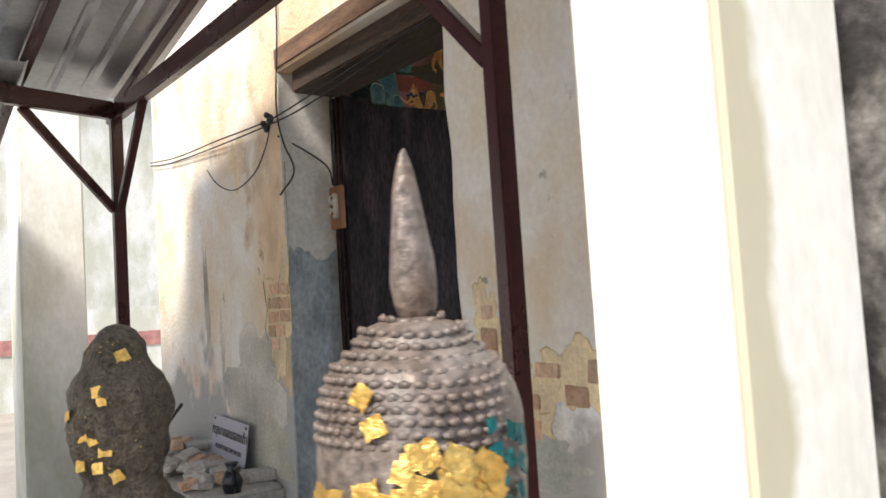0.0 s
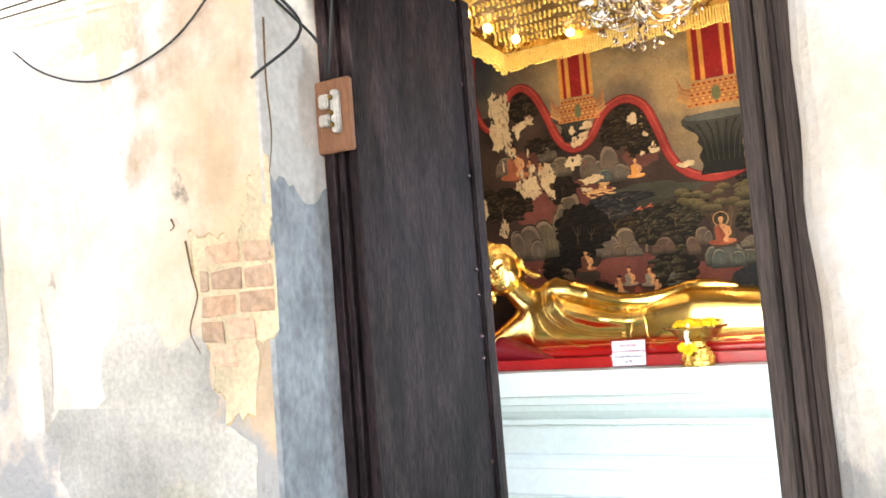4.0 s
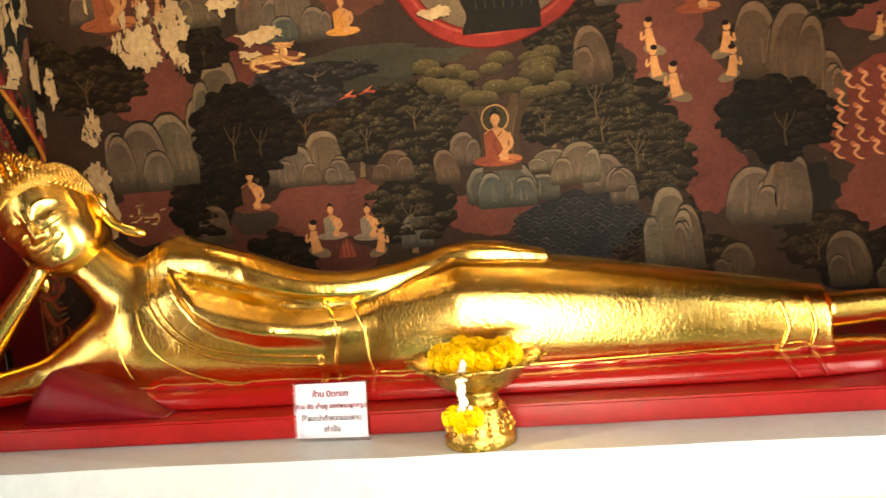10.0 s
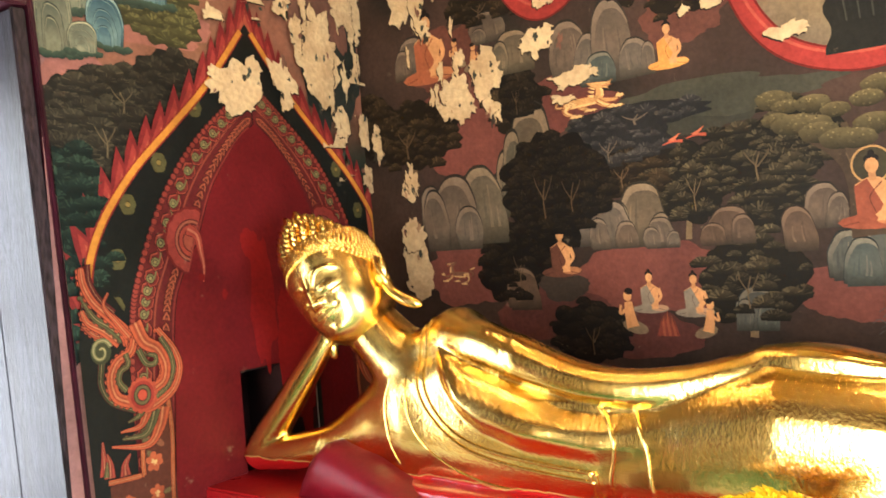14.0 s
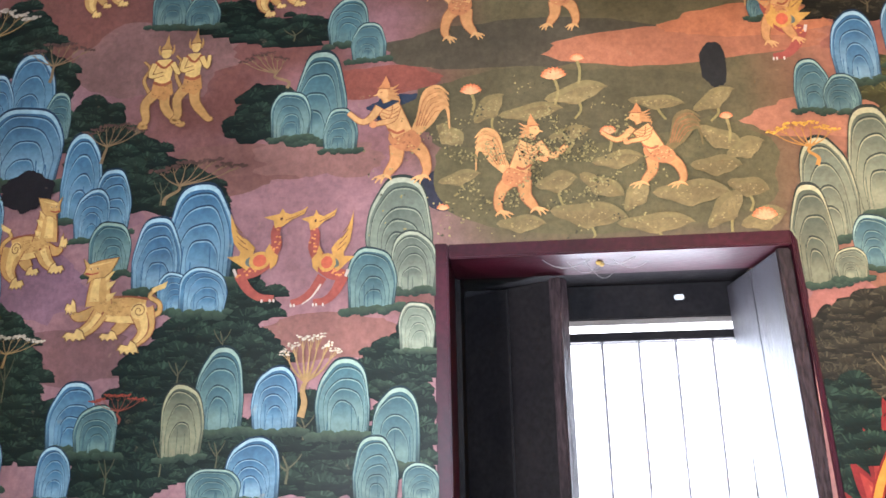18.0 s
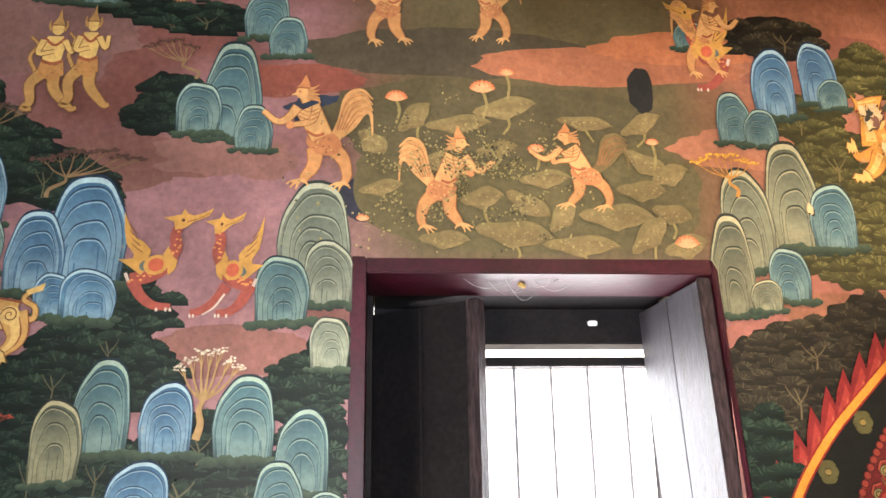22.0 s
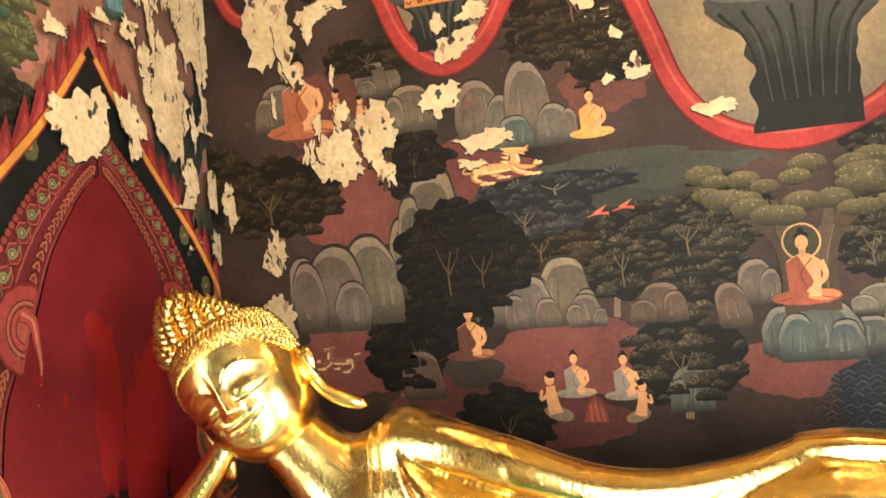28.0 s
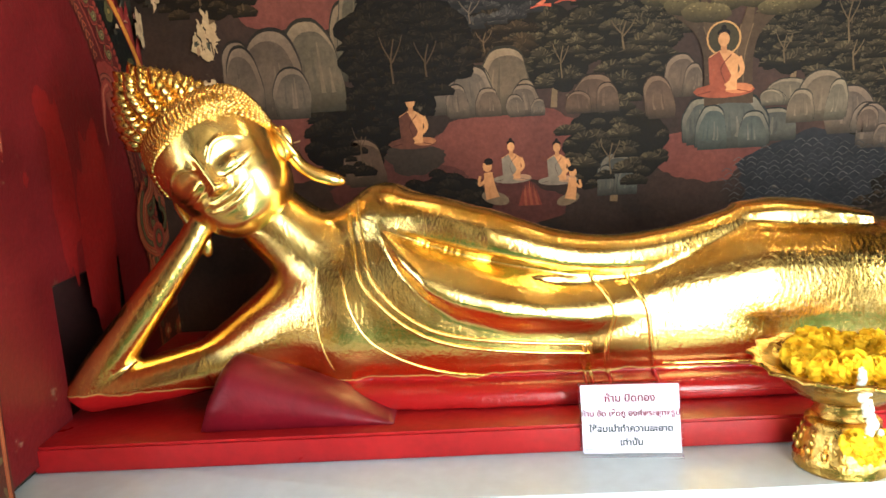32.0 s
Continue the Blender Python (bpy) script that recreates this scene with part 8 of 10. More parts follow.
# narrow upright scars where damp has lifted the paint by the corner
for k in range(18):
    u, v = 5.93 + 0.31 * random.random() ** 0.7, random.uniform(2.42, 3.25)
    flake(A, u, v, random.uniform(0.007, 0.018), random.uniform(0.03, 0.085), 0.9, random.uniform(-0.2, 0.2))
for k in range(12):
    flake(B, random.uniform(4.72, 5.17), random.uniform(2.1, 3.0), random.uniform(0.006, 0.016), random.uniform(0.018, 0.06), 0.9, random.uniform(-0.3, 0.3))


# ---- the reclining statue: one gilded mesh ----
def gilding(name, bump, rough):
    m = mat(name, (1.0, 0.73, 0.25), rough, 1.0, 0.10, 9, 130, bump, (0.96, 0.58, 0.13), 0.8, (1, 1.0, 0.7), depth=0.0026)
    nt = m.node_tree
    b = nt.nodes["Principled BSDF"]
    base = b.inputs["Base Color"].links[0].from_socket
    co = nt.nodes.new("ShaderNodeTexCoord")
    sep = nt.nodes.new("ShaderNodeSeparateXYZ")
    nt.links.new(co.outputs["Object"], sep.inputs["Vector"])
    no = nt.nodes.new("ShaderNodeTexNoise")
    no.inputs["Scale"].default_value, no.inputs["Detail"].default_value = 14, 7
    mp = nt.nodes.new("ShaderNodeMapping")
    mp.inputs["Scale"].default_value = (1, 1, 0.25)
    nt.links.new(co.outputs["Object"], mp.inputs["Vector"])
    nt.links.new(mp.outputs["Vector"], no.inputs["Vector"])
    ma = nt.nodes.new("ShaderNodeMath")
    ma.operation = "MULTIPLY_ADD"
    ma.inputs[1].default_value = 0.035
    nt.links.new(no.outputs["Fac"], ma.inputs[0])
    nt.links.new(sep.outputs["Z"], ma.inputs[2])
    rg = nt.nodes.new("ShaderNodeMapRange")      # bare red ground below the leaf
    rg.inputs["From Min"].default_value, rg.inputs["From Max"].default_value = 1.316, 1.322
    nt.links.new(ma.outputs["Value"], rg.inputs["Value"])
    mx = nt.nodes.new("ShaderNodeMix")
    mx.data_type = "RGBA"
    nt.links.new(rg.outputs["Result"], mx.inputs["Factor"])
    mx.inputs["A"].default_value = (0.30, 0.007, 0.007, 1)
    nt.links.new(base, mx.inputs["B"])
    nt.links.new(mx.outputs["Result"], b.inputs["Base Color"])
    nt.links.new(rg.outputs["Result"], b.inputs["Metallic"])
    return m


M_GOLD = gilding("gold_leaf", 0.46, 0.19)
M_SMOOTH_GOLD = gilding("smooth_gold_leaf", 0.12, 0.25)


def yz_ring(y, z, up, h, d, x, n=28, power=2.3):
    u = Vector((0, up[0], up[1])).normalized()
    return ring((x, y, z), Vector((d, 0, 0)), u * h, n, power)


SX = 5.72
raw = bmesh.new()
torso = [(4.715, 1.475, (-0.74, 0.67), 0.05, 0.04), (4.69, 1.485, (-0.72, 0.69), 0.125, 0.085), (4.64, 1.49, (-0.68, 0.73), 0.180, 0.118), (4.57, 1.488, (-0.60, 0.80), 0.218, 0.142), (4.48, 1.462, (-0.42, 0.9), 0.232, 0.158),
         (4.36, 1.430, (-0.22, 0.97), 0.200, 0.165), (4.22, 1.408, (-0.1, 1), 0.174, 0.162), (4.08, 1.386, (0, 1), 0.152, 0.155), (3.95, 1.386, (0, 1), 0.152, 0.155), (3.80, 1.403, (0, 1), 0.173, 0.165),
         (3.62, 1.424, (0, 1), 0.195, 0.175), (3.45, 1.418, (0, 1), 0.187, 0.17), (3.25, 1.404, (0, 1), 0.171, 0.155), (3.04, 1.384, (0, 1), 0.150, 0.14),
         (2.84, 1.364, (0, 1), 0.131, 0.122), (2.70, 1.352, (0, 1), 0.117, 0.112), (2.632, 1.346, (0, 1), 0.112, 0.108)]
loft(raw, [yz_ring(y, z, up, h, d, SX) for y, z, up, h, d in torso])
ball(raw, (5.715, 4.45, 1.638), 0.100, 20, 14)
# the arm that lies along the body, and its hand
arm = smooth_path([(5.69, 4.64, 1.54), (5.70, 4.55, 1.600), (5.70, 4.46, 1.640), (5.66, 4.35, 1.643), (5.635, 4.22, 1.607), (5.625, 4.08, 1.561), (5.63, 3.95, 1.545), (5.65, 3.80, 1.560), (5.68, 3.65, 1.598)], 4)
tube(raw, arm, [0.084 - 0.044 * i / (len(arm) - 1) for i in range(len(arm))], 16)
hand = [(3.67, 1.604, 0.038, 0.044), (3.58, 1.614, 0.036, 0.056), (3.50, 1.612, 0.030, 0.058), (3.43, 1.604, 0.021, 0.052), (3.365, 1.594, 0.015, 0.046)]
loft(raw, [ring((5.69, y, z), (w, 0, 0), (0, 0, h), 16, 2.4) for y, z, h, w in hand])
# the arm that props the head
tube(raw, smooth_path([(5.66, 4.66, 1.40), (5.64, 4.80, 1.36), (5.62, 5.00, 1.318), (5.61, 5.17, 1.292)], 4), [0.085, 0.08, 0.075, 0.07, 0.066, 0.063, 0.06, 0.058, 0.056, 0.054, 0.052, 0.05, 0.05], 14)
tube(raw, smooth_path([(5.61, 5.185, 1.275), (5.615, 5.08, 1.40), (5.63, 4.95, 1.555), (5.65, 4.868, 1.665), (5.68, 4.85, 1.74)], 4), [0.046, 0.05, 0.052, 0.052, 0.05, 0.048, 0.046, 0.043, 0.040, 0.038, 0.036, 0.035, 0.035, 0.035, 0.036, 0.036, 0.036], 14)
# neck and head
tube(raw, smooth_path([(5.70, 4.56, 1.52), (5.69, 4.645, 1.60), (5.675, 4.72, 1.68), (5.67, 4.76, 1.74)], 4), [0.12, 0.112, 0.105, 0.100, 0.096, 0.093, 0.090, 0.088, 0.086, 0.084, 0.083, 0.082, 0.082], 16)
HEAD = Matrix.Translation((5.655, 4.797, 1.80)) @ Matrix.Rotation(radians(-33), 4, "X") @ Matrix.Rotation(radians(91), 4, "Z")
# in HEAD: x across the face, y out of it, z up it; half width and depth by height
SKULL = [(p.x, p.y, p.z) for p in smooth_path([(0.030, 0.036, -0.168), (0.070, 0.080, -0.152), (0.100, 0.108, -0.120), (0.120, 0.124, -0.07), (0.132, 0.133, -0.01), (0.136, 0.137, 0.05), (0.127, 0.131, 0.10), (0.106, 0.111, 0.135), (0.056, 0.066, 0.158)], 8)]


def bell(d, w):
    return math.exp(-(d / w) ** 2)


def skull(z):
    """Half width and half depth of the head at that height."""
    for (w0, d0, z0), (w1, d1, z1) in zip(SKULL, SKULL[1:]):
        if z <= z1:
            f = max(0, (z - z0) / (z1 - z0))
            return w0 + (w1 - w0) * f, d0 + (d1 - d0) * f
    return SKULL[-1][0], SKULL[-1][1]


def relief(x, z):
    """How far the face stands out: nose, brows, lowered lids, lips and chin."""
    a, h = abs(x), 0.0
    along = min(1, max(0, (0.030 - z) / 0.074))
    h += (0.004 + 0.024 * along) * bell(x, 0.0085 + 0.0065 * along) * min(1, max(0, (z + 0.060) / 0.012)) * min(1, max(0, (0.060 - z) / 0.03))
    h += 0.008 * bell(a - 0.015, 0.008) * bell(z + 0.044, 0.009)
    brow = -0.004 + 0.040 * math.sin(math.pi * min(1, max(0, (a - 0.006) / 0.112)) ** 0.85)
    h += 0.0042 * bell(z - brow, 0.0055) * min(1, max(0, (0.112 - a) / 0.03)) * min(1, a / 0.008)
    h -= 0.0055 * bell(a - 0.048, 0.030) * bell(z - 0.006, 0.015)
    h += 0.0062 * bell(a - 0.050, 0.026) * bell(z + 0.018, 0.012)
    lid = -0.028 - 0.004 * (1 - ((a - 0.05) / 0.034) ** 2)
    h -= 0.0032 * bell(z - lid, 0.0034) * bell(a - 0.05, 0.030)
    h += 0.0030 * bell(z - lid + 0.006, 0.0035) * bell(a - 0.05, 0.028)
    smile = 3.2 * x * x
    h += 0.0085 * bell(z + 0.0715 - smile, 0.0060) * bell(x, 0.036) + 0.0090 * bell(z + 0.0895 - smile, 0.0070) * bell(x, 0.028)
    h -= 0.0042 * bell(z + 0.0805 - smile, 0.0032) * bell(x, 0.040) + 0.003 * bell(a - 0.048, 0.008) * bell(z + 0.068, 0.01)
    return 0.85 * h + 0.009 * bell(x, 0.026) * bell(z + 0.132, 0.018) + 0.004 * bell(a - 0.062, 0.03) * bell(z + 0.06, 0.03)


head = bmesh.new()
rows = []
for j in range(121):
    z = -0.168 + 0.326 * j / 120
    w, d = skull(z)
    row = []
    for p in ring((0, 0.01, z), (w, 0, 0), (0, d, 0), 180, 2.2):
        front = max(0.0, min(1.0, (p.y - 0.01) / (0.55 * d)))
        row.append(HEAD @ (p + Vector((0, relief(p.x, z) * front * front * (3 - 2 * front), 0))))
    rows.append(row)
loft(head, rows)
for s in (-1, 1):
    # long ear: rim, bowl and drawn-out lobe
    rim = [(s * (0.139 + 0.006 * math.cos(t)), 0.0 + 0.020 * math.cos(t), -0.044 + 0.047 * math.sin(t)) for t in (radians(-70 + 320 * k / 14) for k in range(15))]
    tube(head, [HEAD @ Vector(p) for p in rim], 0.0075, 8)
    ball(head, HEAD @ Vector((s * 0.134, 0.002, -0.042)), 0.03, 14, 9, (0.45, 0.8, 1.35))
    k = 0.55 if s > 0 else 1.0                   # the lobe pressed by the hand shows less
    lobe = smooth_path([(s * 0.136, 0.004, -0.075), (s * 0.137, 0.004, -0.075 - 0.030 * k), (s * (0.137 + 0.015 * k), 0.002, -0.075 - 0.065 * k), (s * (0.137 + 0.039 * k), -0.002, -0.075 - 0.097 * k), (s * (0.137 + 0.057 * k), -0.006, -0.075 - 0.117 * k)], 4)
    tube(head, [HEAD @ p for p in lobe], [r * (0.6 + 0.4 * k) for r in (0.017, 0.016, 0.0155, 0.015, 0.015, 0.015, 0.0155, 0.016, 0.0165, 0.017, 0.017, 0.0165, 0.016, 0.0145, 0.013, 0.010, 0.005)], 12)
US = [(0.11, 0.090, 0.094), (0.15, 0.086, 0.090), (0.195, 0.070, 0.072), (0.24, 0.045, 0.047), (0.284, 0.012, 0.012)]
loft(head, [[HEAD @ p for p in ring((0.034 + 0.14 * (z - 0.11), -0.012, z + 0.006), (w, 0, 0), (0, d, 0), 22)] for z, w, d in US])
bmesh.ops.recalc_face_normals(head, faces=head.faces)
# the chest
ball(raw, (5.70, 4.555, 1.435), 0.185, 28, 18, (0.8, 1.0, 1.06))
tube(raw, smooth_path([(5.70, 4.58, 1.47), (5.685, 4.68, 1.425), (5.665, 4.78, 1.385), (5.645, 4.90, 1.345)], 4), [0.15, 0.142, 0.134, 0.126, 0.118, 0.111, 0.104, 0.096, 0.088, 0.078, 0.068, 0.056, 0.044], 16)
# ankles and feet
for z, top in ((1.388, 1), (1.262, 0)):
    tube(raw, [(5.71, 2.68, z - 0.01 * top), (5.70, 2.50, z), (5.69, 2.40, z)], [0.052, 0.046, 0.044], 16)
    loft(raw, [ring((x, y, zz), (w, 0, 0), (0, 0, h), 18, 2.4) for x, y, zz, w, h in
               ((5.69, 2.42, z, 0.046, 0.046), (5.68, 2.375, z + 0.006 * top, 0.058, 0.052), (5.655, 2.335, z + 0.014 * top, 0.072, 0.060), (5.63, 2.305, z + 0.018 * top, 0.078, 0.066), (5.62, 2.29, z + 0.018 * top, 0.074, 0.062))])
# red ground plinth under the body, part of the casting
loft(raw, [ring((5.70, 3.56, z), (w, 0, 0), (0, d, 0), 44, 6) for z, w, d in ((1.2412, 0.175, 1.085), (1.275, 0.172, 1.08), (1.29, 0.15, 1.06))])

me = bpy.data.meshes.new("shape")
bmesh.ops.recalc_face_normals(raw, faces=raw.faces)
raw.to_mesh(me)
raw.free()
shape = new("shape", me)
rem = shape.modifiers.new("remesh", "REMESH")
rem.mode, rem.voxel_size = "VOXEL", 0.0052
sm = shape.modifiers.new("smooth", "SMOOTH")
sm.factor, sm.iterations = 0.5, 24
bpy.context.view_layer.update()
body = bpy.data.meshes.new_from_object(shape.evaluated_get(bpy.context.evaluated_depsgraph_get()))
bpy.data.objects.remove(shape)
bm = bmesh.new()
bm.from_mesh(body)
# neck, chest and shoulder run into one another
soft = [v for v in bm.verts if 4.22 < v.co.y < 4.88 and v.co.z > 1.30 and v.co.y + 0.45 * v.co.z < 5.56]
for k in range(120):
    bmesh.ops.smooth_vert(bm, verts=soft, factor=0.5, use_axis_x=True, use_axis_y=True, use_axis_z=True)
bm.normal_update()


def graph(points, y):
    """Height of a line through those places, given from high y to low."""
    for (y0, z0), (y1, z1) in zip(points, points[1:]):
        if y >= y1:
            return z0 + (z1 - z0) * min(1, (y0 - y) / (y0 - y1))
    return points[-1][1]


# the flap of the robe that comes out from under the arm: it swells, then sinks in a groove along the arm
FLAP_TOP = [(4.455, 1.640), (4.36, 1.598), (4.24, 1.560), (4.05, 1.522), (3.90, 1.508), (3.78, 1.51)]
FLAP_LOW = [(4.455, 1.625), (4.41, 1.545), (4.36, 1.490), (4.30, 1.448), (4.18, 1.412), (4.00, 1.395), (3.78, 1.44)]
for v in bm.verts:
    y, z = v.co.y, v.co.z
    if 3.78 < y < 4.46 and v.normal.x < 0.1 and v.co.x < 5.74:
        low, top = graph(FLAP_LOW, y), graph(FLAP_TOP, y)
        f = (z - low) / (top - low)
        swell = 0.040 * min(1, (4.46 - y) / 0.10) * min(1, max(0, (y - 3.84) / 0.30))
        if -0.12 < f < 1.0:
            g = min(1, (f + 0.12) / 0.5)
            v.co.x -= swell * g * g * (3 - 2 * g) * math.cos(math.pi / 2 * max(0, (f - 0.38) / 0.62)) ** 0.8
        v.co.x += 0.55 * swell * bell(z - top, 0.013)
near = [v for v in bm.verts if 3.75 < v.co.y < 4.50 and v.co.x < 5.75 and v.co.z > 1.35]
for k in range(5):
    bmesh.ops.smooth_vert(bm, verts=near, factor=0.5, use_axis_x=True, use_axis_y=True, use_axis_z=True)
from mathutils.bvhtree import BVHTree
tree = BVHTree.FromBMesh(bm)


def on_body(y, z):
    """The front of the casting at that place, or None beside it."""
    hit = tree.ray_cast(Vector((4.9, y, z)), Vector((1, 0, 0)))[0]
    return hit if hit and hit.x < 5.80 else None


def ridge(points, r, n=6):
    """A raised robe edge that follows the body."""
    pts = [q for q in (on_body(p.y, p.z) for p in smooth_path([(0, y, z) for y, z in points], 10)) if q]
    if len(pts) > 2:
        tube(bm, pts, r, n)


for o in (0.0, 0.022):
    ridge([(4.507 + o, 1.715), (4.500 + o, 1.632), (4.474 + o, 1.53 - 0.3 * o), (4.405 + o * 0.5, 1.449 - 0.7 * o), (4.309, 1.403 - o), (4.148, 1.378 - o), (4.007, 1.367 - o)], 0.0052)
    ridge([(4.007 + o * 0.6, 1.367), (4.005 + o * 0.6, 1.33), (4.008 + o * 0.6, 1.27)], 0.0048)
    ridge([(4.00 - o * 3.5, 1.515), (3.955 - o * 3.2, 1.444), (3.972 - o * 4.4, 1.35), (3.966 - o * 4.6, 1.27)], 0.0055)
    ridge([(2.77 - o * 3.4, 1.435), (2.752 - o * 3.2, 1.36), (2.775 - o * 3.6, 1.29), (2.75 - o * 3.2, 1.245)], 0.007)
ridge([(4.600, 1.565), (4.608, 1.486), (4.599, 1.395), (4.580, 1.327)], 0.0028)
ridge([(4.546, 1.559), (4.524, 1.456), (4.474, 1.381), (4.364, 1.323), (4.24, 1.300), (4.015, 1.296)], 0.0032)
ridge([(3.85, 1.312), (3.5, 1.308), (3.1, 1.312), (2.72, 1.318)], 0.003)
ridge([(3.85, 1.262), (3.4, 1.258), (2.9, 1.262), (2.70, 1.268)], 0.003)

# toes: two fans of thin ridges that flare past the soles
for k in range(11):
    f = k / 10
    z0, z1 = 1.285 + 0.12 * f, 1.258 + 0.225 * f
    tube(bm, [(5.625, 2.38, z0), (5.60, 2.335, 0.45 * z0 + 0.55 * z1), (5.575, 2.300, z1 - 0.003), (5.565, 2.280, z1)], [0.010, 0.0125, 0.0125, 0.010], 8)
    ball(bm, (5.566, 2.278, z1), 0.0115, 8, 6, (1, 1.2, 1))

# hair: fine curls in rows over the scalp, larger pointed ones on the knot
tmp = bmesh.new()
bmesh.ops.create_icosphere(tmp, subdivisions=1, radius=1.0)
BEAD_V, BEAD_F = [v.co.copy() for v in tmp.verts], [[v.index for v in f.verts] for f in tmp.faces]
tmp.free()
tmp = bmesh.new()
bmesh.ops.create_icosphere(tmp, subdivisions=2, radius=1.0)
for v in tmp.verts:
    v.co.z *= 1 + 0.75 * max(0, v.co.z) ** 4
CURL_V, CURL_F = [v.co.copy() for v in tmp.verts], [[v.index for v in f.verts] for f in tmp.faces]
tmp.free()
hair_v, hair_f = [], []


def lock(mt, r, vs, fs):
    o = len(hair_v)
    hair_v.extend(mt @ (v * r) for v in vs)
    hair_f.extend([o + i for i in f] for f in fs)


for j in range(15):
    f = j / 15
    for i in range(int(2 * math.pi * 0.139 * math.sqrt(1 - 0.75 * f * f) / 0.0108)):
        t = 2 * math.pi * (i + 0.5 * (j % 2)) / int(2 * math.pi * 0.139 * math.sqrt(1 - 0.75 * f * f) / 0.0108)
        start = 0.036 + 0.056 * math.sin(t) - 0.034 * max(0, abs(math.cos(t)) - 0.75) / 0.25
        z = start + (0.160 - start) * f
        w, d = skull(z)
        lock(HEAD @ Matrix.Translation(((w + 0.004) * math.cos(t), 0.008 + (d + 0.004) * math.sin(t), z)), 0.0060, BEAD_V, BEAD_F)
for j in range(8):
    f = j / 8
    z, w = 0.142 + 0.150 * f, 0.094 * (1 - f ** 1.5)
    n = max(3, int(2 * math.pi * w / 0.029))
    for i in range(n):
        t = 2 * math.pi * (i + 0.5 * (j % 2)) / n
        out = Vector((math.cos(t) * math.cos(f * 1.45), math.sin(t) * math.cos(f * 1.45), 0.45 + f)).normalized()
        lock(HEAD @ Matrix.Translation((0.034 + 0.14 * (z - 0.11) + w * math.cos(t), -0.012 + w * math.sin(t), z + 0.006)) @ out.to_track_quat("Z", "Y").to_matrix().to_4x4(), 0.0158, CURL_V, CURL_F)
hair = bpy.data.meshes.new("hair")
hair.from_pydata(hair_v, [], hair_f)
bm.from_mesh(hair)
for f in head.faces:
    f.material_index = 1
head.to_mesh(hair)
bm.from_mesh(hair)
head.free()
bpy.data.meshes.remove(hair)
statue = part("reclining_statue", bm, M_GOLD, smooth=True)
statue.data.materials.append(M_SMOOTH_GOLD)
tagged(statue, "large gilded reclining statue on a red base, head propped", "statue")
bpy.data.meshes.remove(body)

# red wedge cushion under the shoulder
bm = bmesh.new()
rows = []
for i in range(29):
    t = i / 28
    y = 4.86 - 0.42 * t
    h = max(0.004, 0.145 * math.sin(math.pi / 2 * min(1, t / 0.20)) ** 0.6 * (1 - max(0, (t - 0.16) / 0.84)) ** 0.9)
    rows.append([Vector((5.47, y, 1.242)), Vector((5.474, y, 1.242 + 0.60 * h)), Vector((5.490, y, 1.242 + 0.84 * h)), Vector((5.53, y, 1.242 + h)), Vector((5.72, y, 1.242 + h)), Vector((5.72, y, 1.242))])
loft(bm, rows)
tagged(part("cushion", bm, mat("crimson_paint", (0.16, 0.004, 0.010), 0.4, 0, 0.1, 6, 50, 0.4, (0.11, 0.003, 0.008), 0.7, spec=0.35), smooth=True), "crimson wedge cushion under the statue's shoulder", "cushion")


# ---- offerings on the altar ----
M_BRASS = mat("embossed_gilt_metal", (0.72, 0.46, 0.12), 0.28, 1.0, 0.15, 18, 90, 0.6, (0.45, 0.26, 0.05), 0.8, depth=0.006)
M_MARI = mat("marigold_petals", (1.0, 0.72, 0.02), 0.8, 0, 0.15, 30, 120, 0.3, (0.96, 0.60, 0.008), 0.8)
M_JAS = mat("jasmine_buds", (0.85, 0.86, 0.80), 0.6, 0, 0.1, 30, 120, 0.3, (0.6, 0.66, 0.5), 0.8)
PX, PY, PZ = 5.337, 3.563, 1.1805
tray = thing("pedestal_tray", "gilt embossed pedestal tray holding a marigold garland", "tray", at=(PX, PY, PZ))
bm = bmesh.new()
lathe(bm, (PX, PY, PZ), [(0.0, 0.0), (0.086, 0.0), (0.089, 0.006), (0.086, 0.014), (0.089, 0.020), (0.084, 0.028), (0.080, 0.036), (0.078, 0.050), (0.072, 0.070), (0.066, 0.084), (0.068, 0.090), (0.055, 0.098), (0.0, 0.098)], 40)
adopt(part("foot", bm, M_BRASS, smooth=True), tray)
bm = bmesh.new()
lathe(bm, (PX, PY, PZ), [(0.0, 0.0985), (0.050, 0.0985), (0.055, 0.104), (0.047, 0.110), (0.052, 0.117), (0.046, 0.124), (0.056, 0.132), (0.0, 0.132)], 32)
adopt(part("stem", bm, M_BRASS, smooth=True), tray)
bm = bmesh.new()
lathe(bm, (PX, PY, PZ), [(0.0, 0.1325), (0.058, 0.1325), (0.085, 0.145), (0.108, 0.165), (0.125, 0.188), (0.150, 0.200), (0.167, 0.208), (0.164, 0.213), (0.140, 0.207), (0.116, 0.196), (0.10, 0.176), (0.07, 0.158), (0.0, 0.155)], 48,
      wave=[0, 0, 0, 0, 0.01, 0.03, 0.055, 0.055, 0.03, 0, 0, 0, 0, 16])
adopt(part("bowl", bm, M_BRASS, smooth=True), tray)
for k in range(16):
    t = 2 * math.pi * k / 16
    bm = bmesh.new()
    c = Vector((PX + 0.083 * math.cos(t), PY + 0.083 * math.sin(t), PZ + 0.055))
    for j in range(3):
        ball(bm, c + Vector((-0.006 * j * math.cos(t), -0.006 * j * math.sin(t), 0.014 * (j - 1))), 0.0085 - 0.001 * j, 7, 5, (0.7, 0.7, 1.2))
    adopt(part("embossed_leaf", bm, M_BRASS, smooth=True), tray)


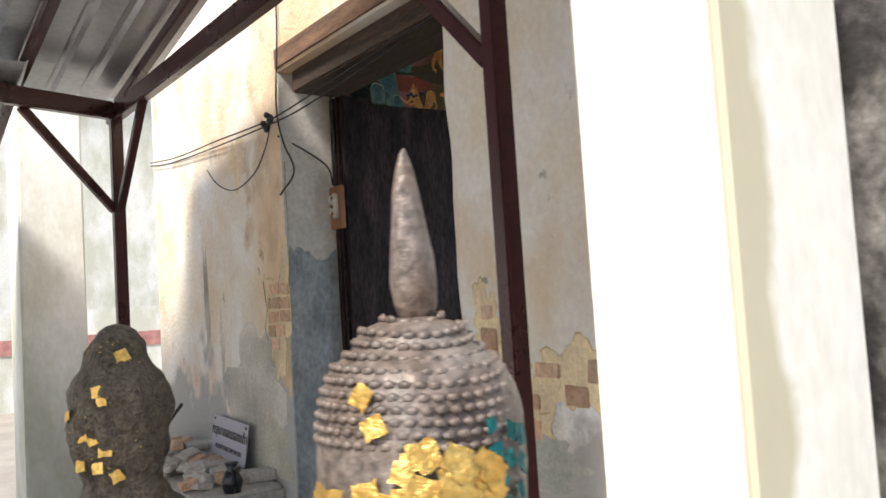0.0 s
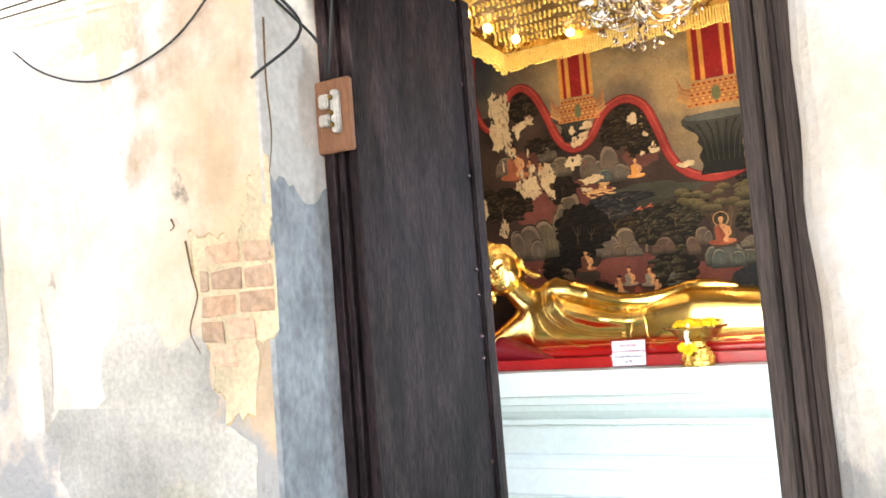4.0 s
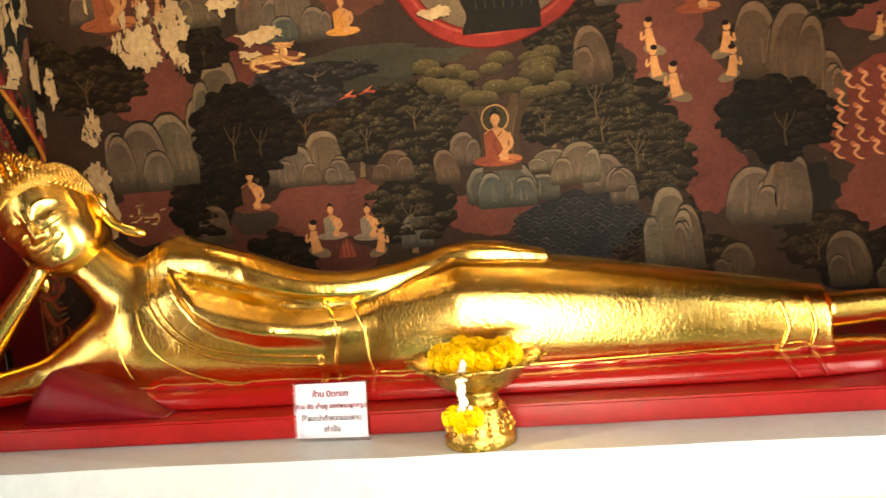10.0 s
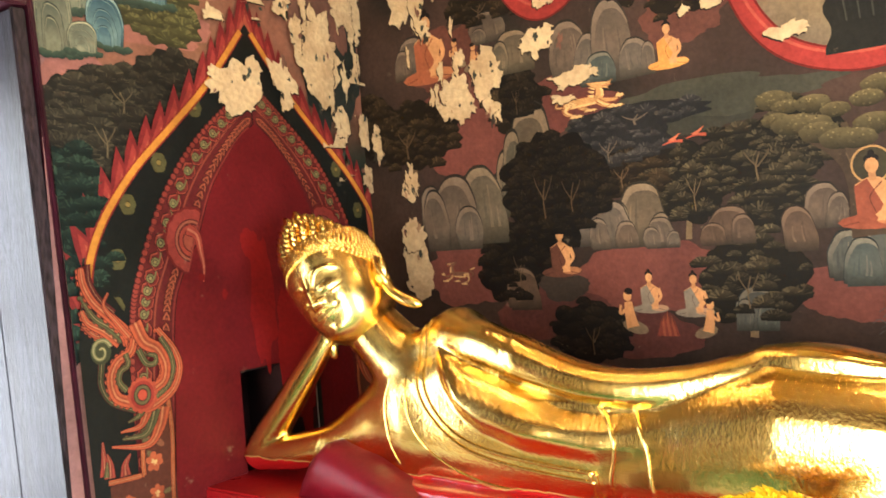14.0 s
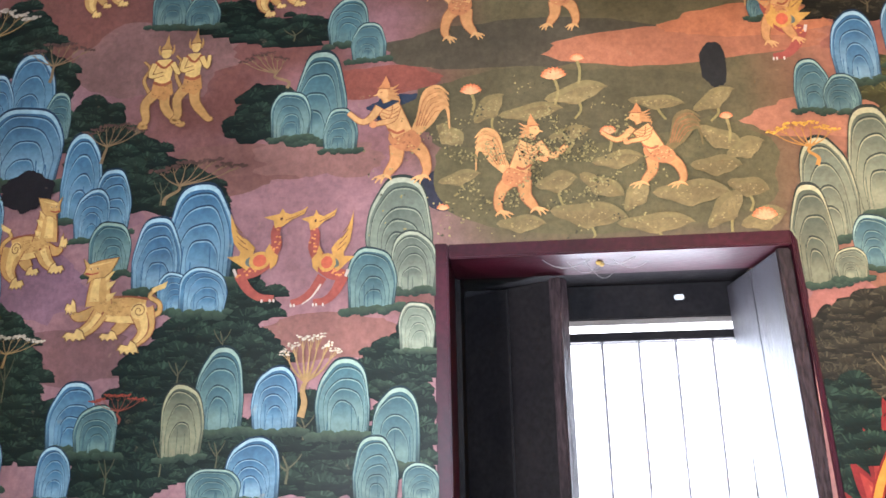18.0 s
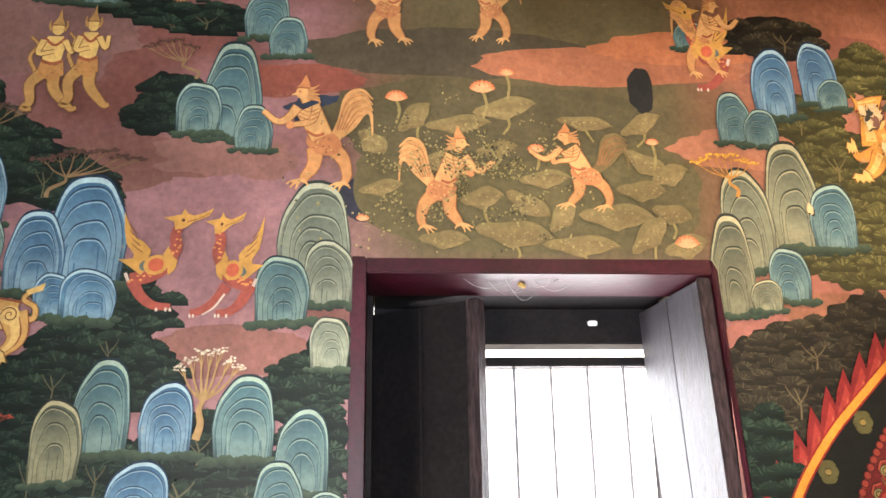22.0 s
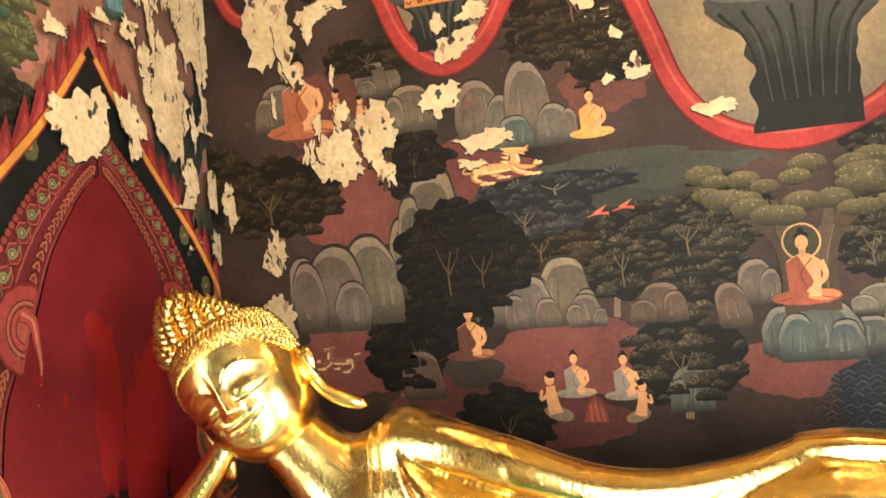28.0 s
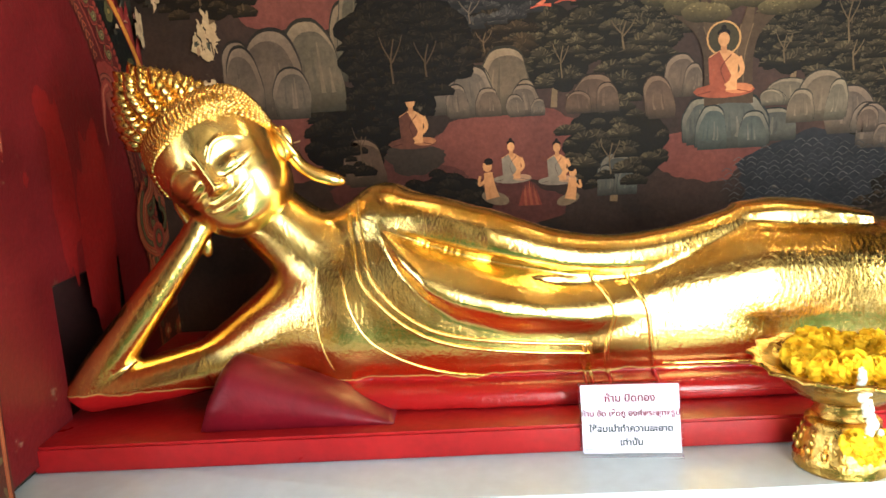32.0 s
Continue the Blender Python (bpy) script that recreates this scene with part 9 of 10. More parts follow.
def flower_head(bm, c, r, n=70):
    """A marigold: many short ruffled petals about a centre."""
    c = Vector(c)
    for k in range(n):
        z = 1 - 1.75 * (k + 0.5) / n
        t = 2.39996 * k
        s = math.sqrt(max(0.0, 1 - z * z))
        d = Vector((s * math.cos(t), s * math.sin(t), z))
        a = Matrix.Rotation(random.uniform(-0.8, 0.8), 3, d) @ d.orthogonal().normalized()
        b = d.cross(a)
        w = r * random.uniform(0.26, 0.4)
        rows = []
        for f, ww, lift in ((0.45, 0.5, 0), (0.85, 1.0, 0.10), (1.04 + random.uniform(-0.06, 0.06), 0.85, 0.32)):
            rows.append([bm.verts.new(c + d * r * f + a * w * ww * q + b * r * (lift + 0.10 * math.sin(4 * q + k) * f)) for q in (-1, -0.35, 0.35, 1)])
        for p, q in zip(rows, rows[1:]):
            for i in range(3):
                bm.faces.new((p[i], p[i + 1], q[i + 1], q[i]))
    ball(bm, c, r * 0.62, 8, 6)


garland = thing("garland", "ring of yellow marigolds with white jasmine tassel in the tray", "garland", at=(PX, PY, PZ + 0.21))
for k in range(13):
    t = 2 * math.pi * k / 13
    bm = bmesh.new()
    flower_head(bm, (PX + 0.077 * math.cos(t), PY + 0.084 * math.sin(t), PZ + 0.213 + 0.006 * math.sin(5 * t)), 0.030 + 0.003 * math.sin(3 * t))
    adopt(part("marigold", bm, M_MARI, smooth=True), garland)
for y, z, r in ((-0.022, 0.105, 0.024), (0.022, 0.108, 0.025), (0.0, 0.090, 0.024)):
    bm = bmesh.new()
    flower_head(bm, (PX - 0.150, PY + y + 0.02, PZ + z), r)
    adopt(part("marigold", bm, M_MARI, smooth=True), garland)
bm = bmesh.new()
for k in range(26):
    f = k / 25
    p = Vector((PX - 0.105 - 0.048 * min(1, 1.6 * f), PY + 0.02 + random.uniform(-0.012, 0.012) * (0.5 + f), PZ + 0.222 - 0.105 * f))
    ball(bm, p, 0.0065, 6, 4, (1, 1, 1.5))
adopt(part("jasmine_tassel", bm, M_JAS, smooth=True), garland)

# ---- notice on the altar ----
M_PAPER = mat("white_card", (0.50, 0.48, 0.53), 0.6, 0, 0.03, 8, 60, 0.05, (0.46, 0.44, 0.50), 0.8)
M_INKRED = mat("maroon_ink", (0.16, 0.012, 0.03), 0.6)
M_INK = mat("dark_green_ink", (0.02, 0.04, 0.035), 0.6)
M_ORN = mat("grey_blue_ink", (0.30, 0.34, 0.42), 0.6)
M_ACRYL = glass("clear_acrylic", (0.97, 0.98, 1.0))


def words(text, size, m, material, name="lettering"):
    """Built-in lettering as a flat mesh, centred, facing local -y."""
    cu = bpy.data.curves.new(name, "FONT")
    cu.body, cu.size, cu.align_x, cu.align_y, cu.extrude = text, size, "CENTER", "CENTER", 0.0002
    cu.offset = size * 0.032
    tmp = new("tmp", cu)
    bpy.context.view_layer.update()
    me = bpy.data.meshes.new_from_object(tmp.evaluated_get(bpy.context.evaluated_depsgraph_get()))
    bpy.data.objects.remove(tmp)
    me.transform(m @ Matrix.Rotation(radians(90), 4, "X"))
    me.materials.clear()
    me.materials.append(material)
    return new(name, me)


SM = pose(5.392, 3.952, 1.1815, 0, 0, -90) @ pose(0, 0, 0, -9, 0, 0) @ pose(0, 0, 0, 0, 0, -6)   # local x runs to -y, local -y faces the viewer
notice = thing("notice_card", "white printed notice in a clear acrylic stand on the altar edge", "sign", at=(5.392, 3.952, 1.1815))
bm = bmesh.new()
box(bm, -0.097, 0.0, 0.008, 0.097, 0.0012, 0.148, SM)
adopt(part("card", bm, M_PAPER), notice)
for name, b in (("front_sheet", (-0.102, -0.0035, 0.0, 0.102, -0.0015, 0.153)), ("back_sheet", (-0.102, 0.002, 0.0, 0.102, 0.0035, 0.153)), ("foot", (-0.102, -0.0035, -0.004, 0.102, 0.06, -0.0002))):
    bm = bmesh.new()
    box(bm, *b, SM)
    ob = adopt(part(name, bm, M_ACRYL, label="clear acrylic sheet"), notice)
    ob.visible_shadow = False
for text, size, z, material in (("ห้าม ปิดทอง", 0.021, 0.120, M_INKRED), ("ห้าม ขัด เช็ดถู องค์พระพุทธรูป", 0.0165, 0.089, M_INKRED), ("ใช้ลมเป่าทำความสะอาด", 0.0185, 0.058, M_INK), ("เท่านั้น", 0.0185, 0.030, M_INK)):
    adopt(words(text, size, SM @ Matrix.Translation((0, -0.0008, z)), material), notice)
for sx in (-1, 1):
    for sz in (0, 1):
        bm = bmesh.new()
        for k in range(4):
            z = 0.016 + 0.124 * sz + (1 - 2 * sz) * 0.006 * k
            box(bm, sx * 0.090 - 0.002, -0.0011, z - 0.002, sx * 0.090 + 0.002 - sx * 0.012 * (3 - k) / 3, -0.0003, z + 0.002, SM)
        adopt(part("corner_ornament", bm, M_ORN), notice)

# ---- gilt ceiling canopy with bead fringe, over the altar ----
baldachin = thing("gilt_canopy", "hanging gilt canopy with a deep fringe of gold glass beads", "canopy", at=(5.13, 3.53, 3.2))
CX0, CX1, CY0, CY1, CZ = 4.50, 5.76, 2.35, 4.715, 3.275
M_CLOTH = mat("gold_brocade", (0.22, 0.11, 0.028), 0.4, 0.5, 0.5, 60, 160, 0.8, (0.05, 0.02, 0.006), 0.6)
M_BEAD = mat("gold_glass_bead", (0.98, 0.74, 0.22), 0.12, 0.25, 0.15, 30, 90, 0.1, (0.92, 0.60, 0.12), 0.8)
M_BEAD.node_tree.nodes["Principled BSDF"].inputs["Transmission Weight"].default_value = 0.35
bm = bmesh.new()
box(bm, CX0, CY0, CZ, CX1, CY1, CZ + 0.03)
adopt(part("panel", bm, M_CLOTH, label="gold brocade panel"), baldachin)
for b in ((CX0, CY0, CZ - 0.055, CX1, CY0 + 0.025, CZ), (CX0, CY1 - 0.025, CZ - 0.055, CX1, CY1, CZ), (CX0, CY0 + 0.025, CZ - 0.055, CX0 + 0.025, CY1 - 0.025, CZ), (CX1 - 0.025, CY0 + 0.025, CZ - 0.055, CX1, CY1 - 0.025, CZ)):
    bm = bmesh.new()
    box(bm, *b)
    bevel(bm, 0.006)
    adopt(part("rim", bm, M_BRASS), baldachin)
for x in (CX0 + 0.2, CX1 - 0.2):
    for y in (CY0 + 0.2, CY1 - 0.2):
        bm = bmesh.new()
        tube(bm, [(x, y, CZ + 0.028), (x, y, CEIL)], 0.006, 6)
        adopt(part("hanger", bm, M_BRASS), baldachin)


def fringe(x0, y0, x1, y1, rows, gap, least, swing, z, r=0.0072):
    """Strings of glass beads side by side, longer and shorter in swags."""
    verts, faces = [], []
    n = int(math.hypot(x1 - x0, y1 - y0) / gap)
    along = Vector((x1 - x0, y1 - y0, 0)).normalized()
    side = Vector((-along.y, along.x, 0))
    for k in range(n):
        f = (k + 0.5) / n
        ends = 2.5 * math.exp(-min(f, 1 - f) / 0.035)
        for row in range(rows):
            length = int(least + swing * abs(math.sin(k * 0.33 + row * 0.8)) + ends)
            for q in range(length):
                c = Vector((x0 + (x1 - x0) * f, y0 + (y1 - y0) * f, z - (2 * q + 1) * r * 0.95)) + side * (0.016 * row + random.uniform(-0.003, 0.003))
                o, rr = len(verts), r * (1.3 if q == length - 1 else random.uniform(0.8, 1.1))
                verts.extend(c + v * rr for v in BEAD_V)
                faces.extend([o + i for i in t] for t in BEAD_F)
    me = bpy.data.meshes.new("fringe")
    me.from_pydata(verts, [], faces)
    me.materials.append(M_BEAD)
    me.polygons.foreach_set("use_smooth", [True] * len(me.polygons))
    tagged(adopt(new("fringe", me), baldachin), kind="stuff")


for a, b in (((CX0, CY0), (CX1, CY0)), ((CX1, CY0), (CX1, CY1)), ((CX1, CY1), (CX0, CY1)), ((CX0, CY1), (CX0, CY0))):
    fringe(*a, *b, 3, 0.0175, 6, 2.8, CZ - 0.05)
for k in range(7):                                       # bead garlands under the panel
    x = CX0 + 0.12 + 0.17 * k
    fringe(x, CY0 + 0.08, x, CY1 - 0.08, 2, 0.030, 1, 2.6, CZ - 0.001, 0.008)
M_BULB = glow("warm_bulb", (1.0, 0.72, 0.32), 6.0)
for x, y in ((5.55, 4.52), (5.25, 4.58), (5.66, 4.2), (5.66, 3.6), (5.66, 3.0), (4.95, 4.58), (4.65, 4.55)):
    bm = bmesh.new()
    ball(bm, (x, y, CZ - 0.035), 0.026, 12, 8)
    adopt(part("bulb", bm, M_BULB, smooth=True), baldachin)

# crystal chandelier under the canopy
HX, HY, HZ = 4.77, 3.56, 3.0
chandelier = thing("crystal_chandelier", "crystal chandelier with swags and drops, hanging from the gilt canopy", "chandelier", at=(HX, HY, HZ))
M_CRYS = glass("crystal", (0.98, 0.98, 0.98), 0.02)
M_OPAL = mat("opal_glass", (0.9, 0.88, 0.8), 0.2)
bm = bmesh.new()
lathe(bm, (HX, HY, HZ - 0.10), [(0, 0), (0.02, 0.0), (0.045, 0.04), (0.022, 0.07), (0.014, 0.11), (0.04, 0.15), (0.014, 0.19), (0.010, 0.26), (0.006, CZ - HZ + 0.0995), (0, CZ - HZ + 0.0995)], 18)
adopt(part("stem", bm, M_CRYS, smooth=True), chandelier)


def drop_of(c, r, parent):
    bm = bmesh.new()
    lathe(bm, c, [(0, 0), (0.55 * r, 0.25 * r), (r, 0.9 * r), (0.8 * r, 1.6 * r), (0.35 * r, 2.6 * r), (0.12 * r, 3.2 * r), (0, 3.2 * r)], 8)
    part("crystal_drop", bm, M_CRYS, parent)


for k in range(8):
    t = math.pi * k / 4 + 0.3
    d, e = Vector((math.cos(t), math.sin(t), 0)), Vector((math.cos(t + math.pi / 4), math.sin(t + math.pi / 4), 0))
    o = Vector((HX, HY, HZ))
    bm = bmesh.new()
    tube(bm, smooth_path([o + d * 0.02, o + d * 0.10 + Vector((0, 0, -0.07)), o + d * 0.22 + Vector((0, 0, -0.05)), o + d * 0.26 + Vector((0, 0, 0.02))], 5), 0.010, 8)
    arm_ob = adopt(part("arm", bm, M_CRYS, smooth=True), chandelier)
    bm = bmesh.new()
    lathe(bm, o + d * 0.26 + Vector((0, 0, 0.02)), [(0, 0), (0.034, 0.004), (0.040, 0.014), (0.012, 0.014), (0.010, 0.05), (0.012, 0.07), (0, 0.085)], 12)
    part("candle_lamp", bm, M_OPAL, arm_ob, smooth=True)
    for q, (rad, z) in enumerate(((0.28, -0.08), (0.25, -0.10), (0.19, -0.15), (0.13, -0.20), (0.07, -0.225))):
        drop_of(o + d * rad + Vector((0, 0, z)), 0.012, arm_ob)
    bm = bmesh.new()
    for q in range(13):
        f = q / 12
        c = o + (d * 0.25 * (1 - f) + e * 0.25 * f) + Vector((0, 0, 0.0 - 0.24 * f * (1 - f)))
        bmesh.ops.create_icosphere(bm, subdivisions=1, radius=0.0085, matrix=Matrix.Translation(c))
    part("swag", bm, M_CRYS, arm_ob, "string of crystal beads")

# ---- porch: stone heads, offerings, ledge with rubble, cables ----
M_LEAFGOLD = mat("gold_leaf_squares", (0.90, 0.62, 0.20), 0.38, 1.0, 0.2, 30, 120, 0.6, (0.70, 0.40, 0.10), 0.8)


def squares(bm, centres, size, index):
    """Small crumpled squares of gold leaf stuck on."""
    for c, nrm in centres:
        nrm = Vector(nrm).normalized()
        a = nrm.orthogonal().normalized()
        a = Matrix.Rotation(random.uniform(0, 6), 3, nrm) @ a
        b = nrm.cross(a)
        c = Vector(c) + nrm * 0.002
        s = size * random.uniform(0.7, 1.2)
        grid = [[bm.verts.new(c + a * s * (i / 3 - 0.5) * random.uniform(0.85, 1.15) + b * s * (j / 3 - 0.5) * random.uniform(0.85, 1.15) + nrm * random.uniform(0, 0.002)) for i in range(4)] for j in range(4)]
        for j in range(3):
            for i in range(3):
                f = bm.faces.new((grid[j][i], grid[j][i + 1], grid[j + 1][i + 1], grid[j + 1][i]))
                f.material_index = index


def stone_bust(x, y, base, rows, material, label, leaf, grain=0.006, curls=(), finial=0.0, teal=()):
    """A weathered bust built up of rings (height, half width, half depth), with gold leaf stuck on."""
    m = Matrix.Translation((x, y, 0))
    bm = bmesh.new()
    loft(bm, [ring((x, y, z), (w, 0, 0), (0, d, 0), 44, 2.12) for z, w, d in rows])
    bmesh.ops.subdivide_edges(bm, edges=list(bm.edges), cuts=2, use_grid_fill=True)
    for v in bm.verts:
        out = Vector((v.co.x - x, v.co.y - y, 0))
        if out.length > 1e-3:
            v.co += out.normalized() * grain * (noise.fractal(v.co * 24, 1.0, 2.0, 4) + 1.6 * noise.noise(v.co * 9))

    def girth(z):
        for (z0, w0, d0), (z1, w1, d1) in zip(rows, rows[1:]):
            if z0 <= z <= z1:
                f = (z - z0) / (z1 - z0)
                return w0 + (w1 - w0) * f
        return rows[-1][1]

    for z in curls:
        w = girth(z) + 0.001
        n = max(5, int(2 * math.pi * w / 0.0122))
        for i in range(n):
            t = 2 * math.pi * (i + 0.5 * (int(z * 1000) // 10 % 2)) / n
            bmesh.ops.create_icosphere(bm, subdivisions=1, radius=0.0066, matrix=Matrix.Translation((x + w * math.cos(t), y + w * math.sin(t), z + 0.003 * math.sin(2 * t + 9 * z))) @ Matrix.Rotation(t, 4, "Z") @ Matrix.Diagonal((0.5, 1.05, 0.66, 1)))
    if finial:
        f0 = rows[-1][0] - 0.012
        prof = ((0.0, 0.010), (0.06, 0.016), (0.14, 0.0205), (0.27, 0.0222), (0.42, 0.0205), (0.58, 0.0165), (0.74, 0.013), (0.88, 0.0085), (0.97, 0.004), (1.0, 0.001))
        loft(bm, [[p + Vector((0.0022 * noise.noise(p * 60), 0.0022 * noise.noise(p * 55), 0)) for p in ring((x + 0.006 * (1 - f), y, f0 + finial * f), (w, 0, 0), (0, w * 0.8, 0), 16)] for f, w in prof])
    spots = []
    for a, z, out in leaf:
        t = radians(a)
        spots.append((Vector((x + (girth(z) + out) * math.cos(t), y + (girth(z) + out) * math.sin(t), z)), Vector((math.cos(t), math.sin(t), 0.15))))
    squares(bm, spots, 0.019, 1)
    specks = []
    for k in range(0 if curls else 40):
        a, z = random.uniform(180, 290), random.uniform(rows[5][0], rows[-2][0])
        t = radians(a)
        specks.append((Vector((x + (girth(z) + 0.004) * math.cos(t), y + (girth(z) + 0.004) * math.sin(t), z)), Vector((math.cos(t), math.sin(t), 0.2))))
    squares(bm, specks if leaf else [], 0.0022, 1)
    squares(bm, [(Vector((x + (girth(z) + 0.004) * math.cos(radians(a)), y + (girth(z) + 0.004) * math.sin(radians(a)), z)), Vector((math.cos(radians(a)), math.sin(radians(a)), 0.15))) for a, z in teal], 0.017, 2)
    ob = part("head_statue", bm, material, smooth=True)
    ob.data.materials.append(M_LEAFGOLD)
    ob.data.materials.append(mat("teal_foil", (0.01, 0.22, 0.24), 0.3, 0.6))
    return tagged(ob, label, "statue", group="porch statues")


M_BUST = mat("dusty_bronze", (0.20, 0.18, 0.17), 0.45, 0.1, 0.5, 14, 90, 0.8, (0.13, 0.09, 0.07), 0.8)
M_BRONZE = mat("smooth_dusty_bronze", (0.17, 0.16, 0.15), 0.38, 0.35, 0.15, 9, 60, 0.25, (0.10, 0.09, 0.085), 0.8)
TOP = 1.645        # crown of the curly head, under its finial
stone_bust(1.207, 1.322, 1.12, [(1.12, 0.15, 0.12), (1.27, 0.16, 0.12), (1.345, 0.13, 0.10), (1.37, 0.070, 0.07), (1.395, 0.062, 0.062), (1.42, 0.076, 0.078), (1.46, 0.087, 0.088), (1.52, 0.0895, 0.09),
           (1.56, 0.088, 0.088), (1.585, 0.083, 0.083), (1.605, 0.074, 0.074), (1.614, 0.064, 0.064), (1.622, 0.054, 0.054), (1.636, 0.046, 0.046), (1.643, 0.035, 0.035), (TOP + 0.003, 0.02, 0.02)],
           M_BUST, "weathered curly statue head with pointed finial and gold leaf",
           [(222 + 50 * math.sin(k * 2.4), 1.462 + 0.058 * ((k * 0.618) % 1.0) + 0.026 * math.sin(1.7 * k * 2.4), 0.006) for k in range(120)] + [(214, 1.565, 0.004), (206, 1.588, 0.004), (240, 1.548, 0.004)], 0.0025,
           [1.548 + 0.0098 * k for k in range(11)], 0.165,
           [(285 + 34 * math.sin(k * 3.1), 1.47 + 0.095 * ((k * 0.618) % 1.0)) for k in range(12)])
stone_bust(1.172, 2.186, 1.12, [(1.12, 0.16, 0.12), (1.25, 0.16, 0.12), (1.33, 0.12, 0.10), (1.36, 0.074, 0.075), (1.39, 0.066, 0.068), (1.42, 0.072, 0.075), (1.455, 0.080, 0.082), (1.50, 0.083, 0.086), (1.545, 0.081, 0.083),
           (1.57, 0.070, 0.072), (1.59, 0.060, 0.062), (1.61, 0.051, 0.053), (1.628, 0.042, 0.043), (1.644, 0.030, 0.031), (1.653, 0.017, 0.017), (1.656, 0.006, 0.006)],
           M_STONE, "dark eroded stone statue head with gold leaf squares",
           [(232, 1.548, 0.003), (238, 1.532, 0.003), (262, 1.602, 0.003), (226, 1.47, 0.003), (240, 1.455, 0.003), (215, 1.478, 0.003), (205, 1.43, 0.003), (228, 1.425, 0.003), (250, 1.41, 0.003), (190, 1.51, 0.003)], 0.0085)
stone_bust(1.10, 4.97, 1.02, [(1.02, 0.17, 0.12), (1.20, 0.18, 0.11), (1.34, 0.20, 0.10), (1.385, 0.17, 0.085), (1.41, 0.09, 0.065), (1.425, 0.058, 0.055), (1.45, 0.056, 0.056), (1.475, 0.070, 0.078), (1.52, 0.086, 0.095),
           (1.57, 0.090, 0.10), (1.615, 0.086, 0.096), (1.65, 0.068, 0.074), (1.672, 0.042, 0.044), (1.68, 0.012, 0.012)], M_BRONZE, "smooth dusty bronze statue on a rendered plinth", [], 0.0012)
table = thing("porch_table", "long wooden offering table under the statue heads", "table", at=(1.2, 1.75, YARD))
M_TABLE = mat("plain_table_wood", (0.24, 0.13, 0.07), 0.6, 0, 0.25, 5, 60, 0.4, (0.16, 0.085, 0.05), 0.8, (4, 0.5, 4))
bm = bmesh.new()
box(bm, 1.0, 1.12, 1.085, 1.40, 2.42, 1.12)
bevel(bm, 0.006)
adopt(part("tabletop", bm, M_TABLE), table)
for x in (1.04, 1.36):
    for y in (1.17, 2.37):
        bm = bmesh.new()
        box(bm, x - 0.025, y - 0.025, YARD, x + 0.025, y + 0.025, 1.085)
        bevel(bm, 0.005)
        adopt(part("leg", bm, M_TABLE), table)
bm = bmesh.new()
box(bm, 0.90, 4.80, YARD, 1.30, 5.14, 1.02)
bevel(bm, 0.015)
tagged(part("stone_plinth", bm, M_GREY), "grey rendered plinth under a small bronze statue", "plinth")

# pink lotus offering by the door
M_PINK = mat("pink_petal", (0.75, 0.28, 0.48), 0.5, 0, 0.15, 14, 80, 0.2, (0.62, 0.16, 0.36), 0.8)
lot = thing("lotus_offering", "pink artificial lotus in a white vase on a slim stand", "flowers", at=(2.2, 2.56, YARD))
for i, (r, tilt, n) in enumerate(((0.030, 0.35, 5), (0.045, 0.8, 7), (0.06, 1.2, 8))):
    for k in range(n):
        t = 2 * math.pi * (k + 0.5 * i) / n
        bm = bmesh.new()
        mm = Matrix.Translation((2.2, 2.56, 1.155)) @ Matrix.Rotation(t, 4, "Z") @ Matrix.Rotation(tilt, 4, "Y")
        rows = [[mm @ Vector((0.006 + 0.010 * (1 - (2 * j / 4 - 1) ** 2), (2 * j / 4 - 1) * 0.022 * math.sin(math.pi * min(0.97, s + 0.12)), r * 1.35 * s)) for j in range(5)] for s in (0, 0.3, 0.6, 0.85, 1.0)]
        loft(bm, rows, caps=False, closed=False)
        ob = adopt(part("petal", bm, M_PINK, smooth=True), lot)
bm = bmesh.new()
lathe(bm, (2.2, 2.56, 1.0), [(0, 0), (0.04, 0), (0.055, 0.05), (0.045, 0.10), (0.03, 0.13), (0.034, 0.155), (0, 0.155)], 20)
adopt(part("vase", bm, M_PAPER, smooth=True), lot)
bm = bmesh.new()
lathe(bm, (2.2, 2.56, YARD), [(0, 0), (0.14, 0), (0.14, 0.02), (0.02, 0.04), (0.02, 0.82), (0.10, 0.84), (0.10, 0.86), (0, 0.86)], 20)
adopt(part("stand", bm, M_DARKWOOD, smooth=True), lot)

